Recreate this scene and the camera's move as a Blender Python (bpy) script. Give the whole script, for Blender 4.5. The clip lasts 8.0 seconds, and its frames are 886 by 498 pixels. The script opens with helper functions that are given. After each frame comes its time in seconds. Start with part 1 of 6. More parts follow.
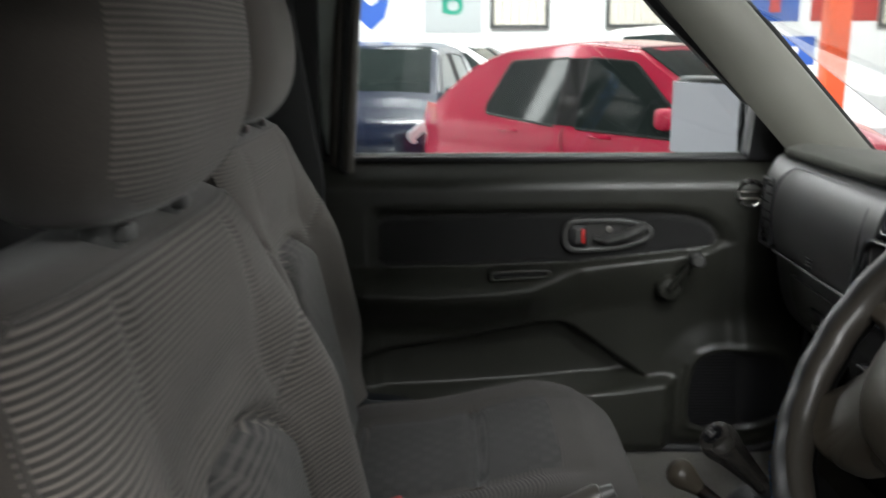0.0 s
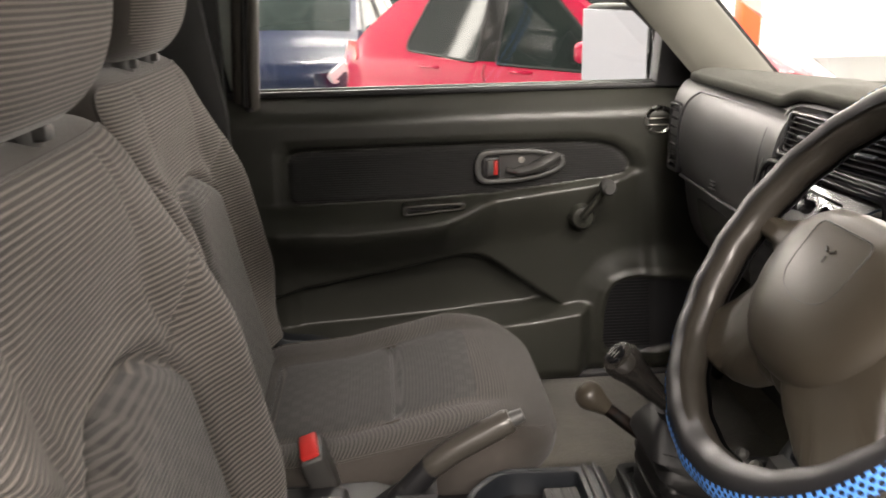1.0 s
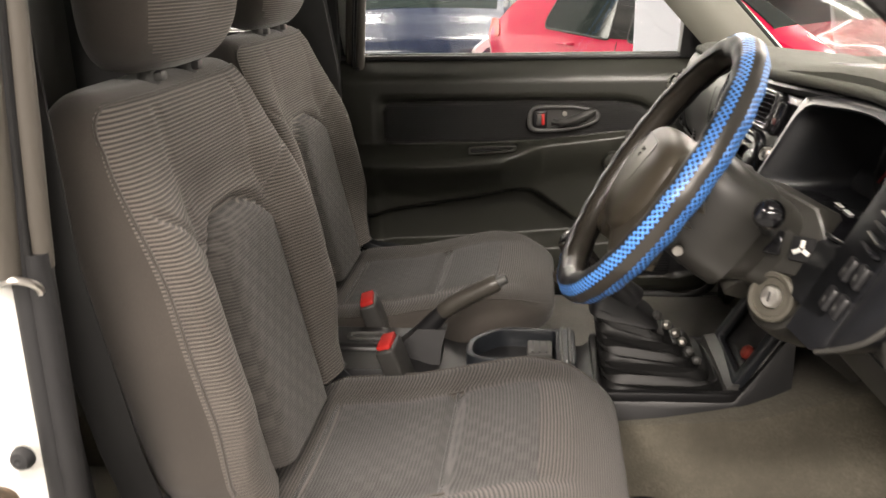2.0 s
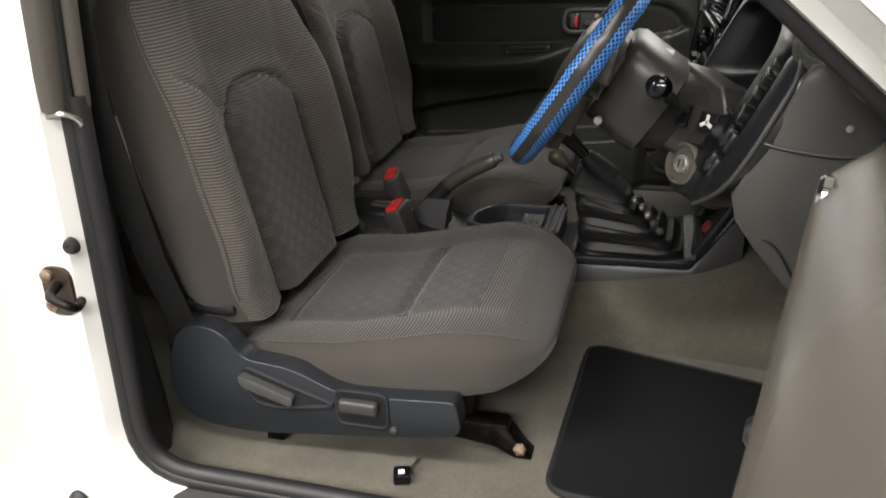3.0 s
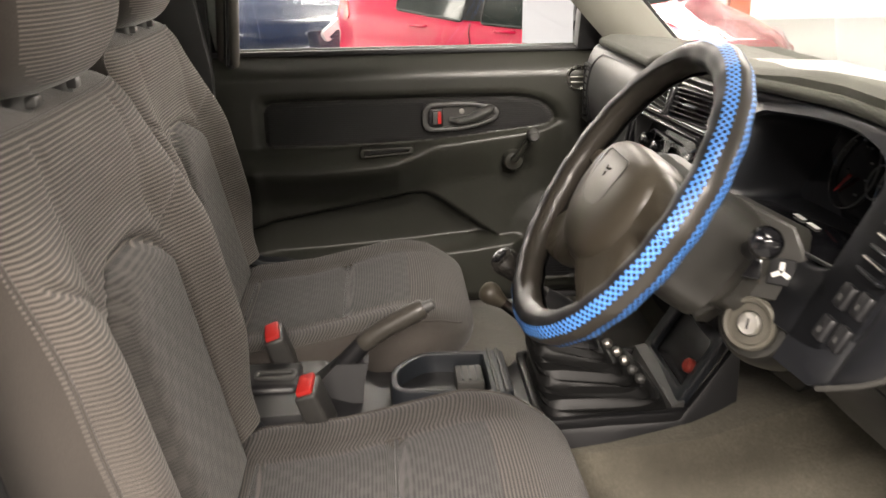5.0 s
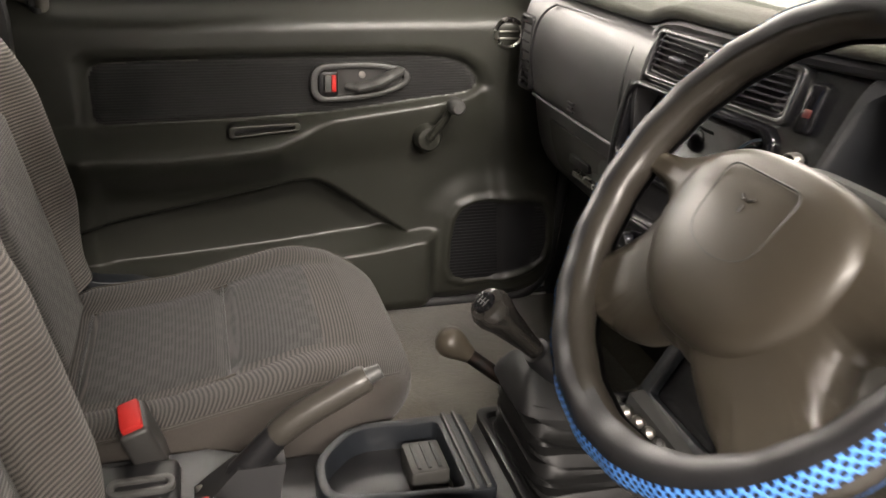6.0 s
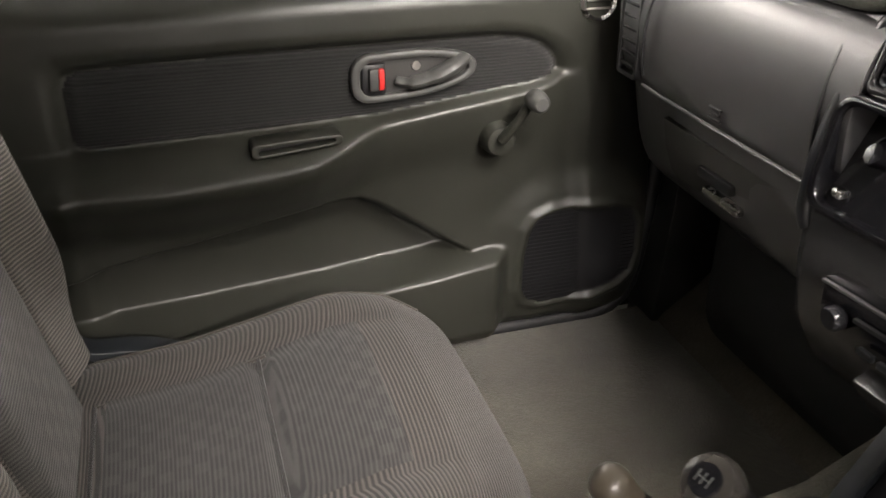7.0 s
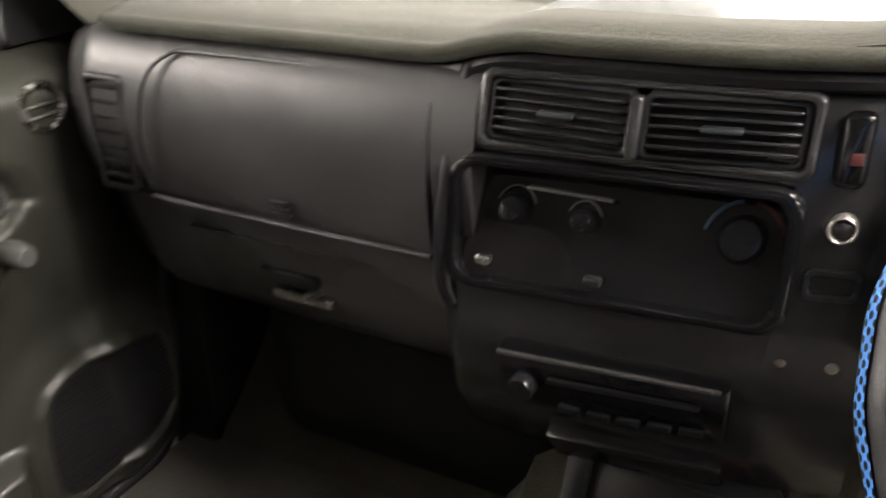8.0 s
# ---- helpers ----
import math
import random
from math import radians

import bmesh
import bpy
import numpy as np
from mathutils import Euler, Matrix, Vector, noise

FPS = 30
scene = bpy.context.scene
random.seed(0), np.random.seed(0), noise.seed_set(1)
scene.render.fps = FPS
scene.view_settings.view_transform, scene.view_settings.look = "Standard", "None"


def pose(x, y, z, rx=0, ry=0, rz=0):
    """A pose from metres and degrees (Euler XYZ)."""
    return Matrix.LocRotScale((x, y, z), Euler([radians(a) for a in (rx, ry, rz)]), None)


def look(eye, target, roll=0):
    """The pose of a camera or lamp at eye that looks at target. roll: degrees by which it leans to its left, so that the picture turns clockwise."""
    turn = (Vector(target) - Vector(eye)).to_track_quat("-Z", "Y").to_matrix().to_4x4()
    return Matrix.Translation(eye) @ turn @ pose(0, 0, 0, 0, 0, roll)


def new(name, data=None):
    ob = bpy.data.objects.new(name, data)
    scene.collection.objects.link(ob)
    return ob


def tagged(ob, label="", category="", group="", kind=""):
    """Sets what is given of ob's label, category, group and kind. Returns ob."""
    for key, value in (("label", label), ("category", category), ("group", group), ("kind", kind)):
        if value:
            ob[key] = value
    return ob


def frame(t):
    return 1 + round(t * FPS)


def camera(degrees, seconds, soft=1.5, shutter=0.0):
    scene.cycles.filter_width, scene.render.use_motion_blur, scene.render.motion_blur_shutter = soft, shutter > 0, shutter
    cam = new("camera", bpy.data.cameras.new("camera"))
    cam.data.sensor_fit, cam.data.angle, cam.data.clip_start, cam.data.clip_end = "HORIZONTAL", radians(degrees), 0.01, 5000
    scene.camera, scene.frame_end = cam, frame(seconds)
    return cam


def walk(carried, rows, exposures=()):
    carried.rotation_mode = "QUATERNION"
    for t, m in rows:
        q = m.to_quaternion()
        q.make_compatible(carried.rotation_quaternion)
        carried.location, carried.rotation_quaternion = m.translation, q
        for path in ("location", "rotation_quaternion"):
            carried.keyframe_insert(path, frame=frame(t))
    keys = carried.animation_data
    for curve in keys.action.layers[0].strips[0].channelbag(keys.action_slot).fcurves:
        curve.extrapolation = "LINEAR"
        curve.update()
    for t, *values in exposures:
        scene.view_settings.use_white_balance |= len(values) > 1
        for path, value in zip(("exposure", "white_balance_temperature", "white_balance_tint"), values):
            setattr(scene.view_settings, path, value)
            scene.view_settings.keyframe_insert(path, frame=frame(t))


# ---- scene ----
cam = camera(54.4, 8.0, shutter=0.3)
PATH = [
    (0, (0.018, 0.01, 1.459), (-0.009, 1.956, 1.0), -0.3),
    (0.5, (-0.004, 0.153, 1.422), (0.267, 2.039, 0.817), 0.8),
    (1, (0.052, 0.021, 1.443), (0.18, 1.927, 0.851), -1.2),
    (1.2, (0.101, -0.069, 1.451), (0.052, 1.84, 0.856), -2.6),
    (2.3, (0.351, -0.558, 1.47), (0.058, 1.311, 0.819), -1.1),
    (2.5, (0.426, -0.605, 1.472), (0.051, 1.241, 0.801), -1.2),
    (3, (0.529, -0.663, 1.462), (0.028, 1.102, 0.666), -2.0),
    (3.5, (0.454, -0.666, 1.441), (0.053, 1.092, 0.576), -0.5),
    (4, (0.318, -0.631, 1.465), (0.17, 1.192, 0.656), 2.5),
    (4.5, (0.234, -0.534, 1.473), (0.26, 1.333, 0.757), 2.8),
    (5, (0.14, -0.297, 1.487), (0.263, 1.579, 0.805), -0.8),
    (5.2, (0.107, -0.199, 1.478), (0.342, 1.662, 0.783), 0.3),
    (6.3, (0.039, 0.285, 1.424), (0.567, 2.025, 0.591), 2.0),
    (6.5, (0.04, 0.366, 1.436), (0.542, 2.099, 0.572), 2.7),
    (7, (0.003, 0.532, 1.448), (0.54, 2.209, 0.499), 0.2),
    (7.5, (-0.051, 0.699, 1.448), (1.066, 2.058, 0.496), -1.1),
    (8, (-0.011, 0.827, 1.444), (1.572, 1.673, 0.56), -1.4),
]

EXPOSURES = [
    (0.0, -0.45, 6000, 8), (0.5, 0.20, 6500, 12), (1.0, 0.56, 6900, 16), (1.8, 0.45, 7000, 15), (2.5, 0.32, 7000, 15), (3.0, -0.35, 6400, 12), (3.5, -1.2, 6100, 8),
    (4.0, -0.36, 6500, 12), (4.5, 0.42, 6700, 15), (5.0, 0.66, 7000, 15), (6.5, 1.08, 6800, 15), (7.0, 1.22, 6700, 15), (7.5, 1.20, 6700, 18), (8.0, 0.90, 6800, 15),
]
walk(cam, [(t, look(eye, target, roll)) for t, eye, target, roll in PATH], EXPOSURES)


# ---- hall lights ----
def strip_light(x, y, length, power, wide=0.25):
    data = bpy.data.lights.new("strip_light", "AREA")
    data.shape, data.size, data.size_y = "RECTANGLE", length, wide
    data.energy, data.color = power * length, (1.0, 0.955, 0.89)
    ob = new("strip_light", data)
    ob.matrix_world = pose(x, y, 4.45)
    return tagged(ob, "white fluorescent strip light under the hall ceiling", "ceiling light", "strip lights")


# on the passenger's side, over the parked cars
for ly, power in ((6.4, 20.0), (9.4, 110.0), (12.6, 130.0)):
    for lx in (-5.0, 1.0, 7.0):
        strip_light(lx, ly, 4.5, power)
# between the pickup and the parked cars, added to brighten the door rail and cushion
strip_light(0.8, 4.2, 3.0, 6.0)
# on the driver's side, over the open door and beside the pickup:
# unseen lamps added to brighten the driver's seat, headrest and white pillar
strip_light(1.0, -1.9, 2.4, 100.0, 1.0)
strip_light(0.0, -5.2, 4.5, 215.0, 0.6)
strip_light(-2.6, -1.9, 3.0, 190.0)
strip_light(7.0, -4.8, 3.0, 25.0)
# over the open, brightly lit end of the hall ahead
for ly in (-3.0, 2.0, 7.0):
    strip_light(12.4, ly, 4.0, 130.0)

YC = 0.94          # the cab's centre line
FLOOR = 0.65       # carpet level


# ---- world and light ----
world = bpy.data.worlds.new("world")
scene.world = world
world.use_nodes = True
sky = world.node_tree.nodes.new("ShaderNodeTexSky")
sky.sky_type, sky.sun_disc = "NISHITA", False
sky.sun_elevation, sky.sun_rotation = radians(45), radians(200)
world.node_tree.links.new(sky.outputs[0], world.node_tree.nodes["Background"].inputs[0])
world.node_tree.nodes["Background"].inputs[1].default_value = 0.1


# ---- materials ----
class Nodes:
    def __init__(self, name):
        self.mat = bpy.data.materials.new(name)
        self.mat.use_nodes = True
        self.tree = self.mat.node_tree
        self.bsdf = self.tree.nodes["Principled BSDF"]

    def add(self, kind, **values):
        node = self.tree.nodes.new(kind)
        for key, value in values.items():
            node.inputs[key].default_value = value
        return node

    def link(self, a, b):
        self.tree.links.new(a, b)

    def math(self, op, a, b=None, c=None):
        node = self.tree.nodes.new("ShaderNodeMath")
        node.operation = op
        for i, v in enumerate((a, b, c)):
            if v is None:
                continue
            if isinstance(v, (int, float)):
                node.inputs[i].default_value = v
            else:
                self.link(v, node.inputs[i])
        return node.outputs[0]

    def mix(self, fac, a, b):
        node = self.tree.nodes.new("ShaderNodeMix")
        node.data_type = "RGBA"
        for sock, v in ((node.inputs[0], fac), (node.inputs[6], a), (node.inputs[7], b)):
            if isinstance(v, tuple):
                sock.default_value = (*v, 1)
            elif isinstance(v, (int, float)):
                sock.default_value = v
            else:
                self.link(v, sock)
        return node.outputs[2]

    def coords(self, which="Object"):
        return self.add("ShaderNodeTexCoord").outputs[which]

    def noise(self, scale, detail=4, rough=0.6, stretch=None):
        out = self.coords()
        if stretch:
            m = self.add("ShaderNodeMapping")
            m.inputs["Scale"].default_value = stretch
            self.link(out, m.inputs[0])
            out = m.outputs[0]
        n = self.add("ShaderNodeTexNoise", Scale=scale, Detail=detail, Roughness=rough)
        self.link(out, n.inputs["Vector"])
        return n.outputs[0]

    def ramp(self, v, lo, hi):
        n = self.tree.nodes.new("ShaderNodeMapRange")
        n.inputs[1].default_value, n.inputs[2].default_value = lo, hi
        self.link(v, n.inputs[0])
        return n.outputs[0]

    def bump(self, height, strength, distance, after=None):
        n = self.add("ShaderNodeBump", Strength=strength, Distance=distance)
        self.link(height, n.inputs["Height"])
        if after:
            self.link(after, n.inputs["Normal"])
        return n.outputs[0]

    def set(self, key, v):
        if isinstance(v, tuple):
            v = (*v, 1)
        if isinstance(v, (int, float, tuple)):
            self.bsdf.inputs[key].default_value = v
        else:
            self.link(v, self.bsdf.inputs[key])


def shade(c, k):
    return tuple(min(1.0, v * k) for v in c)


def plastic(name, colour, rough=0.5, grain=620, relief=0.25, wear=0.05, coat=0.0, spec=0.5):
    """Moulded, fine-grained plastic or vinyl, a little uneven and dusty."""
    n = Nodes(name)
    big = n.ramp(n.noise(7, 2, 0.4), 0.2, 0.8)
    fine = n.noise(grain, 2)
    n.set("Base Color", n.mix(big, shade(colour, 1 - wear), shade(colour, 1 + wear)))
    n.set("Roughness", n.math("ADD", n.math("MULTIPLY", n.ramp(n.noise(11, 2, 0.4), 0.2, 0.8), 0.05), rough - 0.025))
    n.set("Normal", n.bump(fine, relief * 0.45, 0.0006))
    n.set("Specular IOR Level", spec)
    if coat:
        n.set("Coat Weight", coat)
    return n.mat


def ribbed(name, colour, dark, axis, pitch, rough=0.95, relief=0.8, check=0.0):
    """Seat cloth with fine cords across one axis; check adds a small woven chequer."""
    n = Nodes(name)
    xyz = n.add("ShaderNodeSeparateXYZ")
    n.link(n.coords(), xyz.inputs[0])
    wob = n.math("MULTIPLY", n.noise(14, 1), pitch * 0.2)
    along = xyz.outputs[axis]
    if axis == 0:
        # cords run across the cushion and on over its front edge
        along = n.math("SUBTRACT", along, xyz.outputs[2])
    s = n.math("SINE", n.math("MULTIPLY", n.math("ADD", along, wob), 2 * math.pi / pitch))
    band = n.ramp(s, -0.55, 0.75)
    fuzz = n.noise(1400, 3)
    soil = n.ramp(n.noise(7, 4), 0.3, 0.75)
    col = n.mix(band, dark, colour)
    if check:
        # woven lozenges: small squares whose cords run the other way and catch the light
        u = n.math("DIVIDE", xyz.outputs[axis], check)
        v = n.math("DIVIDE", xyz.outputs[1], check)
        iu, iv = n.math("FLOOR", u), n.math("FLOOR", v)
        odd = n.math("MODULO", n.math("ABSOLUTE", n.math("ADD", iu, iv)), 2.0)
        fu = n.math("ABSOLUTE", n.math("SUBTRACT", n.math("FRACT", u), 0.5))
        fv = n.math("ABSOLUTE", n.math("SUBTRACT", n.math("FRACT", v), 0.5))
        sq = n.math("MULTIPLY", odd, n.math("SUBTRACT", 1.0, n.ramp(n.math("MAXIMUM", fu, fv), 0.38, 0.46)))
        fade = n.ramp(n.noise(6, 1), 0.3, 0.6)
        col = n.mix(n.math("MULTIPLY", n.math("MULTIPLY", sq, fade), 0.42), col, shade(colour, 1.25))
    col = n.mix(n.math("MULTIPLY", soil, 0.12), col, shade(colour, 1.2))
    n.set("Base Color", n.mix(n.math("MULTIPLY", fuzz, 0.25), col, shade(dark, 0.7)))
    n.set("Roughness", rough)
    n.set("Sheen Weight", 0.12)
    n.set("Sheen Roughness", 0.6)
    n.set("Specular IOR Level", 0.15)
    first = n.bump(fuzz, 0.35, 0.0008)
    n.set("Normal", n.bump(band, relief, 0.0016, first))
    return n.mat


def cloth(name, colour, scale=700, rough=0.95, relief=0.5, soil=0.2, sheen=0.25, blotch=6):
    n = Nodes(name)
    fuzz = n.noise(scale, 4, 0.7)
    big = n.ramp(n.noise(blotch, 6, 0.65), 0.3, 0.72)
    col = n.mix(big, shade(colour, 1 - soil), shade(colour, 1 + soil))
    n.set("Base Color", n.mix(n.ramp(fuzz, 0.3, 0.7), shade(colour, 0.72), col))
    n.set("Roughness", rough)
    n.set("Sheen Weight", sheen)
    n.set("Specular IOR Level", 0.15)
    n.set("Normal", n.bump(fuzz, relief, 0.002))
    return n.mat


def paint(name, colour, flake=0.0, rough=0.25, dirt=0.05, coat=0.8):
    n = Nodes(name)
    soil = n.ramp(n.noise(5, 6, 0.7), 0.45, 0.8)
    n.set("Base Color", n.mix(n.math("MULTIPLY", soil, dirt), colour, shade(colour, 0.6)))
    n.set("Roughness", rough)
    n.set("Coat Weight", coat)
    n.set("Coat Roughness", 0.04)
    if flake:
        n.set("Metallic", flake)
    n.set("Normal", n.bump(n.noise(3, 1), 0.04, 0.01))
    return n.mat


def metal(name, colour, rough=0.3, rust=0.0):
    n = Nodes(name)
    patch = n.ramp(n.noise(60, 5), 0.45, 0.62)
    n.set("Base Color", n.mix(n.math("MULTIPLY", patch, rust), colour, (0.16, 0.06, 0.025)))
    n.set("Metallic", 1.0 - rust * 0.4)
    n.set("Roughness", n.math("ADD", n.math("MULTIPLY", patch, 0.25), rough))
    n.set("Normal", n.bump(n.noise(500, 2), 0.12, 0.0005))
    return n.mat


def plain(name, colour, rough=0.5, metallic=0.0, vary=0.08):
    n = Nodes(name)
    n.set("Base Color", n.mix(n.noise(12, 4), shade(colour, 1 - vary), shade(colour, 1 + vary)))
    n.set("Roughness", rough)
    n.set("Metallic", metallic)
    return n.mat


def glass(name, tint=(0.9, 0.95, 0.93), rough=0.0):
    n = Nodes(name)
    n.set("Base Color", tint)
    n.set("Roughness", rough)
    n.set("Transmission Weight", 1.0)
    n.set("IOR", 1.45)
    return n.mat


def dotted_blue(name):
    """Perforated blue leatherette: small dark holes in a staggered grid."""
    n = Nodes(name)
    uv = n.add("ShaderNodeUVMap")
    xyz = n.add("ShaderNodeSeparateXYZ")
    n.link(uv.outputs[0], xyz.inputs[0])
    p = 0.0072
    u = n.math("DIVIDE", xyz.outputs[0], p)
    v = n.math("DIVIDE", xyz.outputs[1], p * 0.55)
    odd = n.math("MULTIPLY", n.math("MODULO", n.math("FLOOR", v), 2.0), 0.5)
    fu = n.math("SUBTRACT", n.math("FRACT", n.math("ADD", u, odd)), 0.5)
    fv = n.math("MULTIPLY", n.math("SUBTRACT", n.math("FRACT", v), 0.5), 0.6)
    d = n.math("SQRT", n.math("ADD", n.math("MULTIPLY", fu, fu), n.math("MULTIPLY", fv, fv)))
    hole = n.ramp(d, 0.235, 0.30)
    n.set("Base Color", n.mix(hole, (0.004, 0.006, 0.015), n.mix(n.noise(40), (0.055, 0.20, 0.55), (0.075, 0.25, 0.64))))
    n.set("Roughness", 0.38)
    n.set("Normal", n.bump(hole, 0.6, 0.001))
    return n.mat


# one seat cloth, toned lighter on backs and darker on cushions as light falls
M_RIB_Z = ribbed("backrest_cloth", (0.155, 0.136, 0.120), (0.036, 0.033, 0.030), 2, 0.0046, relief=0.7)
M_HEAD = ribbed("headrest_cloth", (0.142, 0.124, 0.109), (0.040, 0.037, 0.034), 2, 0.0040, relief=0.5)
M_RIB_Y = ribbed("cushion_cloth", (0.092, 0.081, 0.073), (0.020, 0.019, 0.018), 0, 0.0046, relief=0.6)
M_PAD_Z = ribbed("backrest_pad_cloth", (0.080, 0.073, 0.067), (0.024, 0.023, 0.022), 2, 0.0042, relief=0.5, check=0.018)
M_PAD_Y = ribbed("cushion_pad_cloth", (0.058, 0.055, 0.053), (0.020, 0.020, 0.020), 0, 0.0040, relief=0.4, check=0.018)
M_SIDE = cloth("seat_side_cloth", (0.057, 0.050, 0.044), 900, relief=0.25, soil=0.18)
M_SEAM = cloth("seam_cloth", (0.018, 0.017, 0.016), 900)
M_SEATPL = plastic("seat_plastic", (0.015, 0.0175, 0.021), 0.36)
M_TRIM = plastic("door_vinyl", (0.023, 0.0235, 0.019), 0.38, relief=0.3)
M_INSERT = ribbed("door_cloth", (0.018, 0.0175, 0.017), (0.010, 0.010, 0.010), 2, 0.0045, relief=0.3)
M_DASH = plastic("dash_plastic", (0.045, 0.044, 0.045), 0.35, relief=0.35)
M_DASHLOW = plastic("lower_dash_plastic", (0.037, 0.036, 0.033), 0.5, relief=0.35)
M_BEZEL = plastic("bezel_plastic", (0.008, 0.0085, 0.010), 0.3, relief=0.08, wear=0.05)
M_SHROUD = plastic("shroud_plastic", (0.026, 0.025, 0.022), 0.36, relief=0.35)
M_BUCKLE = plastic("buckle_plastic", (0.035, 0.034, 0.032), 0.45)
M_BLACK = plastic("black_plastic", (0.010, 0.010, 0.011), 0.38, relief=0.1)
M_GLOSS = plastic("gloss_black", (0.005, 0.005, 0.006), 0.12, relief=0.0, spec=0.4)
M_LENS = plastic("heater_lens", (0.006, 0.006, 0.007), 0.07, relief=0.0, wear=0.03, coat=1.0)
M_RUBBER = plastic("rubber", (0.010, 0.010, 0.011), 0.55, relief=0.2)
M_GREYPL = plastic("grey_plastic", (0.052, 0.052, 0.050), 0.45)
M_CARPET = cloth("carpet", (0.104, 0.095, 0.074), 230, relief=1.0, soil=0.48, blotch=9)
M_FLOORMAT = cloth("mat_pile", (0.008, 0.008, 0.009), 600, relief=0.8, soil=0.25, sheen=0.0)
M_DASHMAT = cloth("dash_mat_felt", (0.056, 0.057, 0.044), 380, relief=0.9, soil=0.22, sheen=0.1)
M_WHEEL = plastic("wheel_leather", (0.051, 0.043, 0.032), 0.34, grain=500, relief=0.2)
M_KNOB = plastic("knob_plastic", (0.024, 0.022, 0.020), 0.14, relief=0.0, spec=0.7)
M_RIM = plastic("rim_leather", (0.025, 0.022, 0.018), 0.30, grain=500, relief=0.25)
M_COVER = plastic("wheel_cover_black", (0.010, 0.010, 0.011), 0.4, grain=420, relief=0.4)
M_BLUE = dotted_blue("wheel_cover_blue")
M_CHROME = metal("chrome", (0.75, 0.74, 0.72), 0.12)
M_STACK = plastic("stack_plastic", (0.014, 0.014, 0.015), 0.24, relief=0.1, spec=0.95)
M_SLAT = plastic("slat_plastic", (0.014, 0.014, 0.016), 0.16, relief=0.0, spec=0.6)
# door vinyl made paler and glossier: the lamps' highlight is in its colour
M_SHOULDER = plastic("lit_shoulder_vinyl", (0.078, 0.070, 0.058), 0.24, relief=0.12, spec=0.9)
M_MATTE = plastic("matte_black", (0.02, 0.02, 0.02), 0.8, spec=0.1)
M_BARREL = metal("bright_steel", (0.82, 0.80, 0.76), 0.42)
M_STEEL = metal("steel", (0.45, 0.43, 0.40), 0.32)
M_RUST = metal("rusty_steel", (0.32, 0.26, 0.2), 0.45, rust=0.8)
M_BLACKMETAL = metal("black_painted_steel", (0.02, 0.02, 0.02), 0.4, rust=0.08)
M_RED = plain("red_plastic", (0.45, 0.022, 0.018), 0.4)
M_WHITE = paint("white_paint", (0.84, 0.84, 0.80), dirt=0.14)
M_BONNET = paint("bonnet_paint", (0.84, 0.84, 0.80), dirt=0.10, rough=0.45, coat=0.0)
M_REDCAR = paint("red_paint", (0.55, 0.008, 0.055), 0.1, rough=0.18)
M_BLUECAR = paint("dark_blue_paint", (0.006, 0.012, 0.036), coat=0.5)
M_SILVERCAR = paint("pale_paint", (0.62, 0.62, 0.60))
M_CARGLASS = plastic("tinted_glass", (0.016, 0.022, 0.021), 0.05, relief=0.0, wear=0.03, spec=0.24)
M_LAMP = plain("lamp_lens", (0.75, 0.77, 0.8), 0.08, metallic=0.3)
M_TAIL = plain("tail_lamp", (0.45, 0.01, 0.01), 0.15)
M_GLASS = glass("window_glass")
M_HALLWALL = plain("hall_wall", (0.80, 0.80, 0.80), 0.7, vary=0.03)
M_HALLFLOOR = plain("hall_floor", (0.15, 0.15, 0.147), 0.28, vary=0.12)
M_HALLDARK = plain("hall_wall_grey", (0.17, 0.17, 0.17), 0.7, vary=0.05)
M_LINER = cloth("headliner", (0.17, 0.165, 0.15), 500, relief=0.3, soil=0.06)
M_WHITEMARK = plain("white_print", (0.75, 0.75, 0.72), 0.6)
M_STRAP = cloth("belt_webbing", (0.014, 0.014, 0.014), 900, sheen=0.0)
# lighter grey-brown copy of the black rubber, with the light on it painted in
M_RUBBER_LIT = plastic("lit_rubber", (0.062, 0.055, 0.046), 0.55, relief=0.2)
M_PILLAR = plastic("pillar_plastic", (0.014, 0.014, 0.014), 0.5)
M_BEIGE = plastic("pillar_trim", (0.10, 0.098, 0.083), 0.5)


# ---- mesh helpers ----
WORLD = {}


def thing(name, at, label, category, group="", kind=""):
    ob = new(name)
    ob.empty_display_size = 0.05
    ob.location = at
    WORLD[ob] = Matrix.Translation(at)
    return tagged(ob, label, category, group, kind)


def mesh_of(bm, name, mats, angle=38):
    me = bpy.data.meshes.new(name)
    bmesh.ops.remove_doubles(bm, verts=bm.verts, dist=1e-6)
    bm.to_mesh(me)
    bm.free()
    for m in (mats if isinstance(mats, (list, tuple)) else [mats]):
        me.materials.append(m)
    me.shade_smooth()
    me.set_sharp_from_angle(angle=radians(angle))
    return me


def part(name, bm, mats, parent, label="", angle=38):
    """Links a bmesh, given in world coordinates, as one mesh under a thing or a part."""
    ob = new(name, mesh_of(bm, name, mats, angle))
    ob.parent = parent
    ob.matrix_parent_inverse = WORLD[parent].inverted()
    WORLD[ob] = Matrix.Identity(4)
    return tagged(ob, label)


def struct(name, bm, mats, label, category="", angle=38):
    ob = new(name, mesh_of(bm, name, mats, angle))
    WORLD[ob] = Matrix.Identity(4)
    return tagged(ob, label, category, kind="structure")


def xform(bm, m):
    bm.transform(m)
    if m.determinant() < 0:
        bmesh.ops.reverse_faces(bm, faces=bm.faces)
    return bm


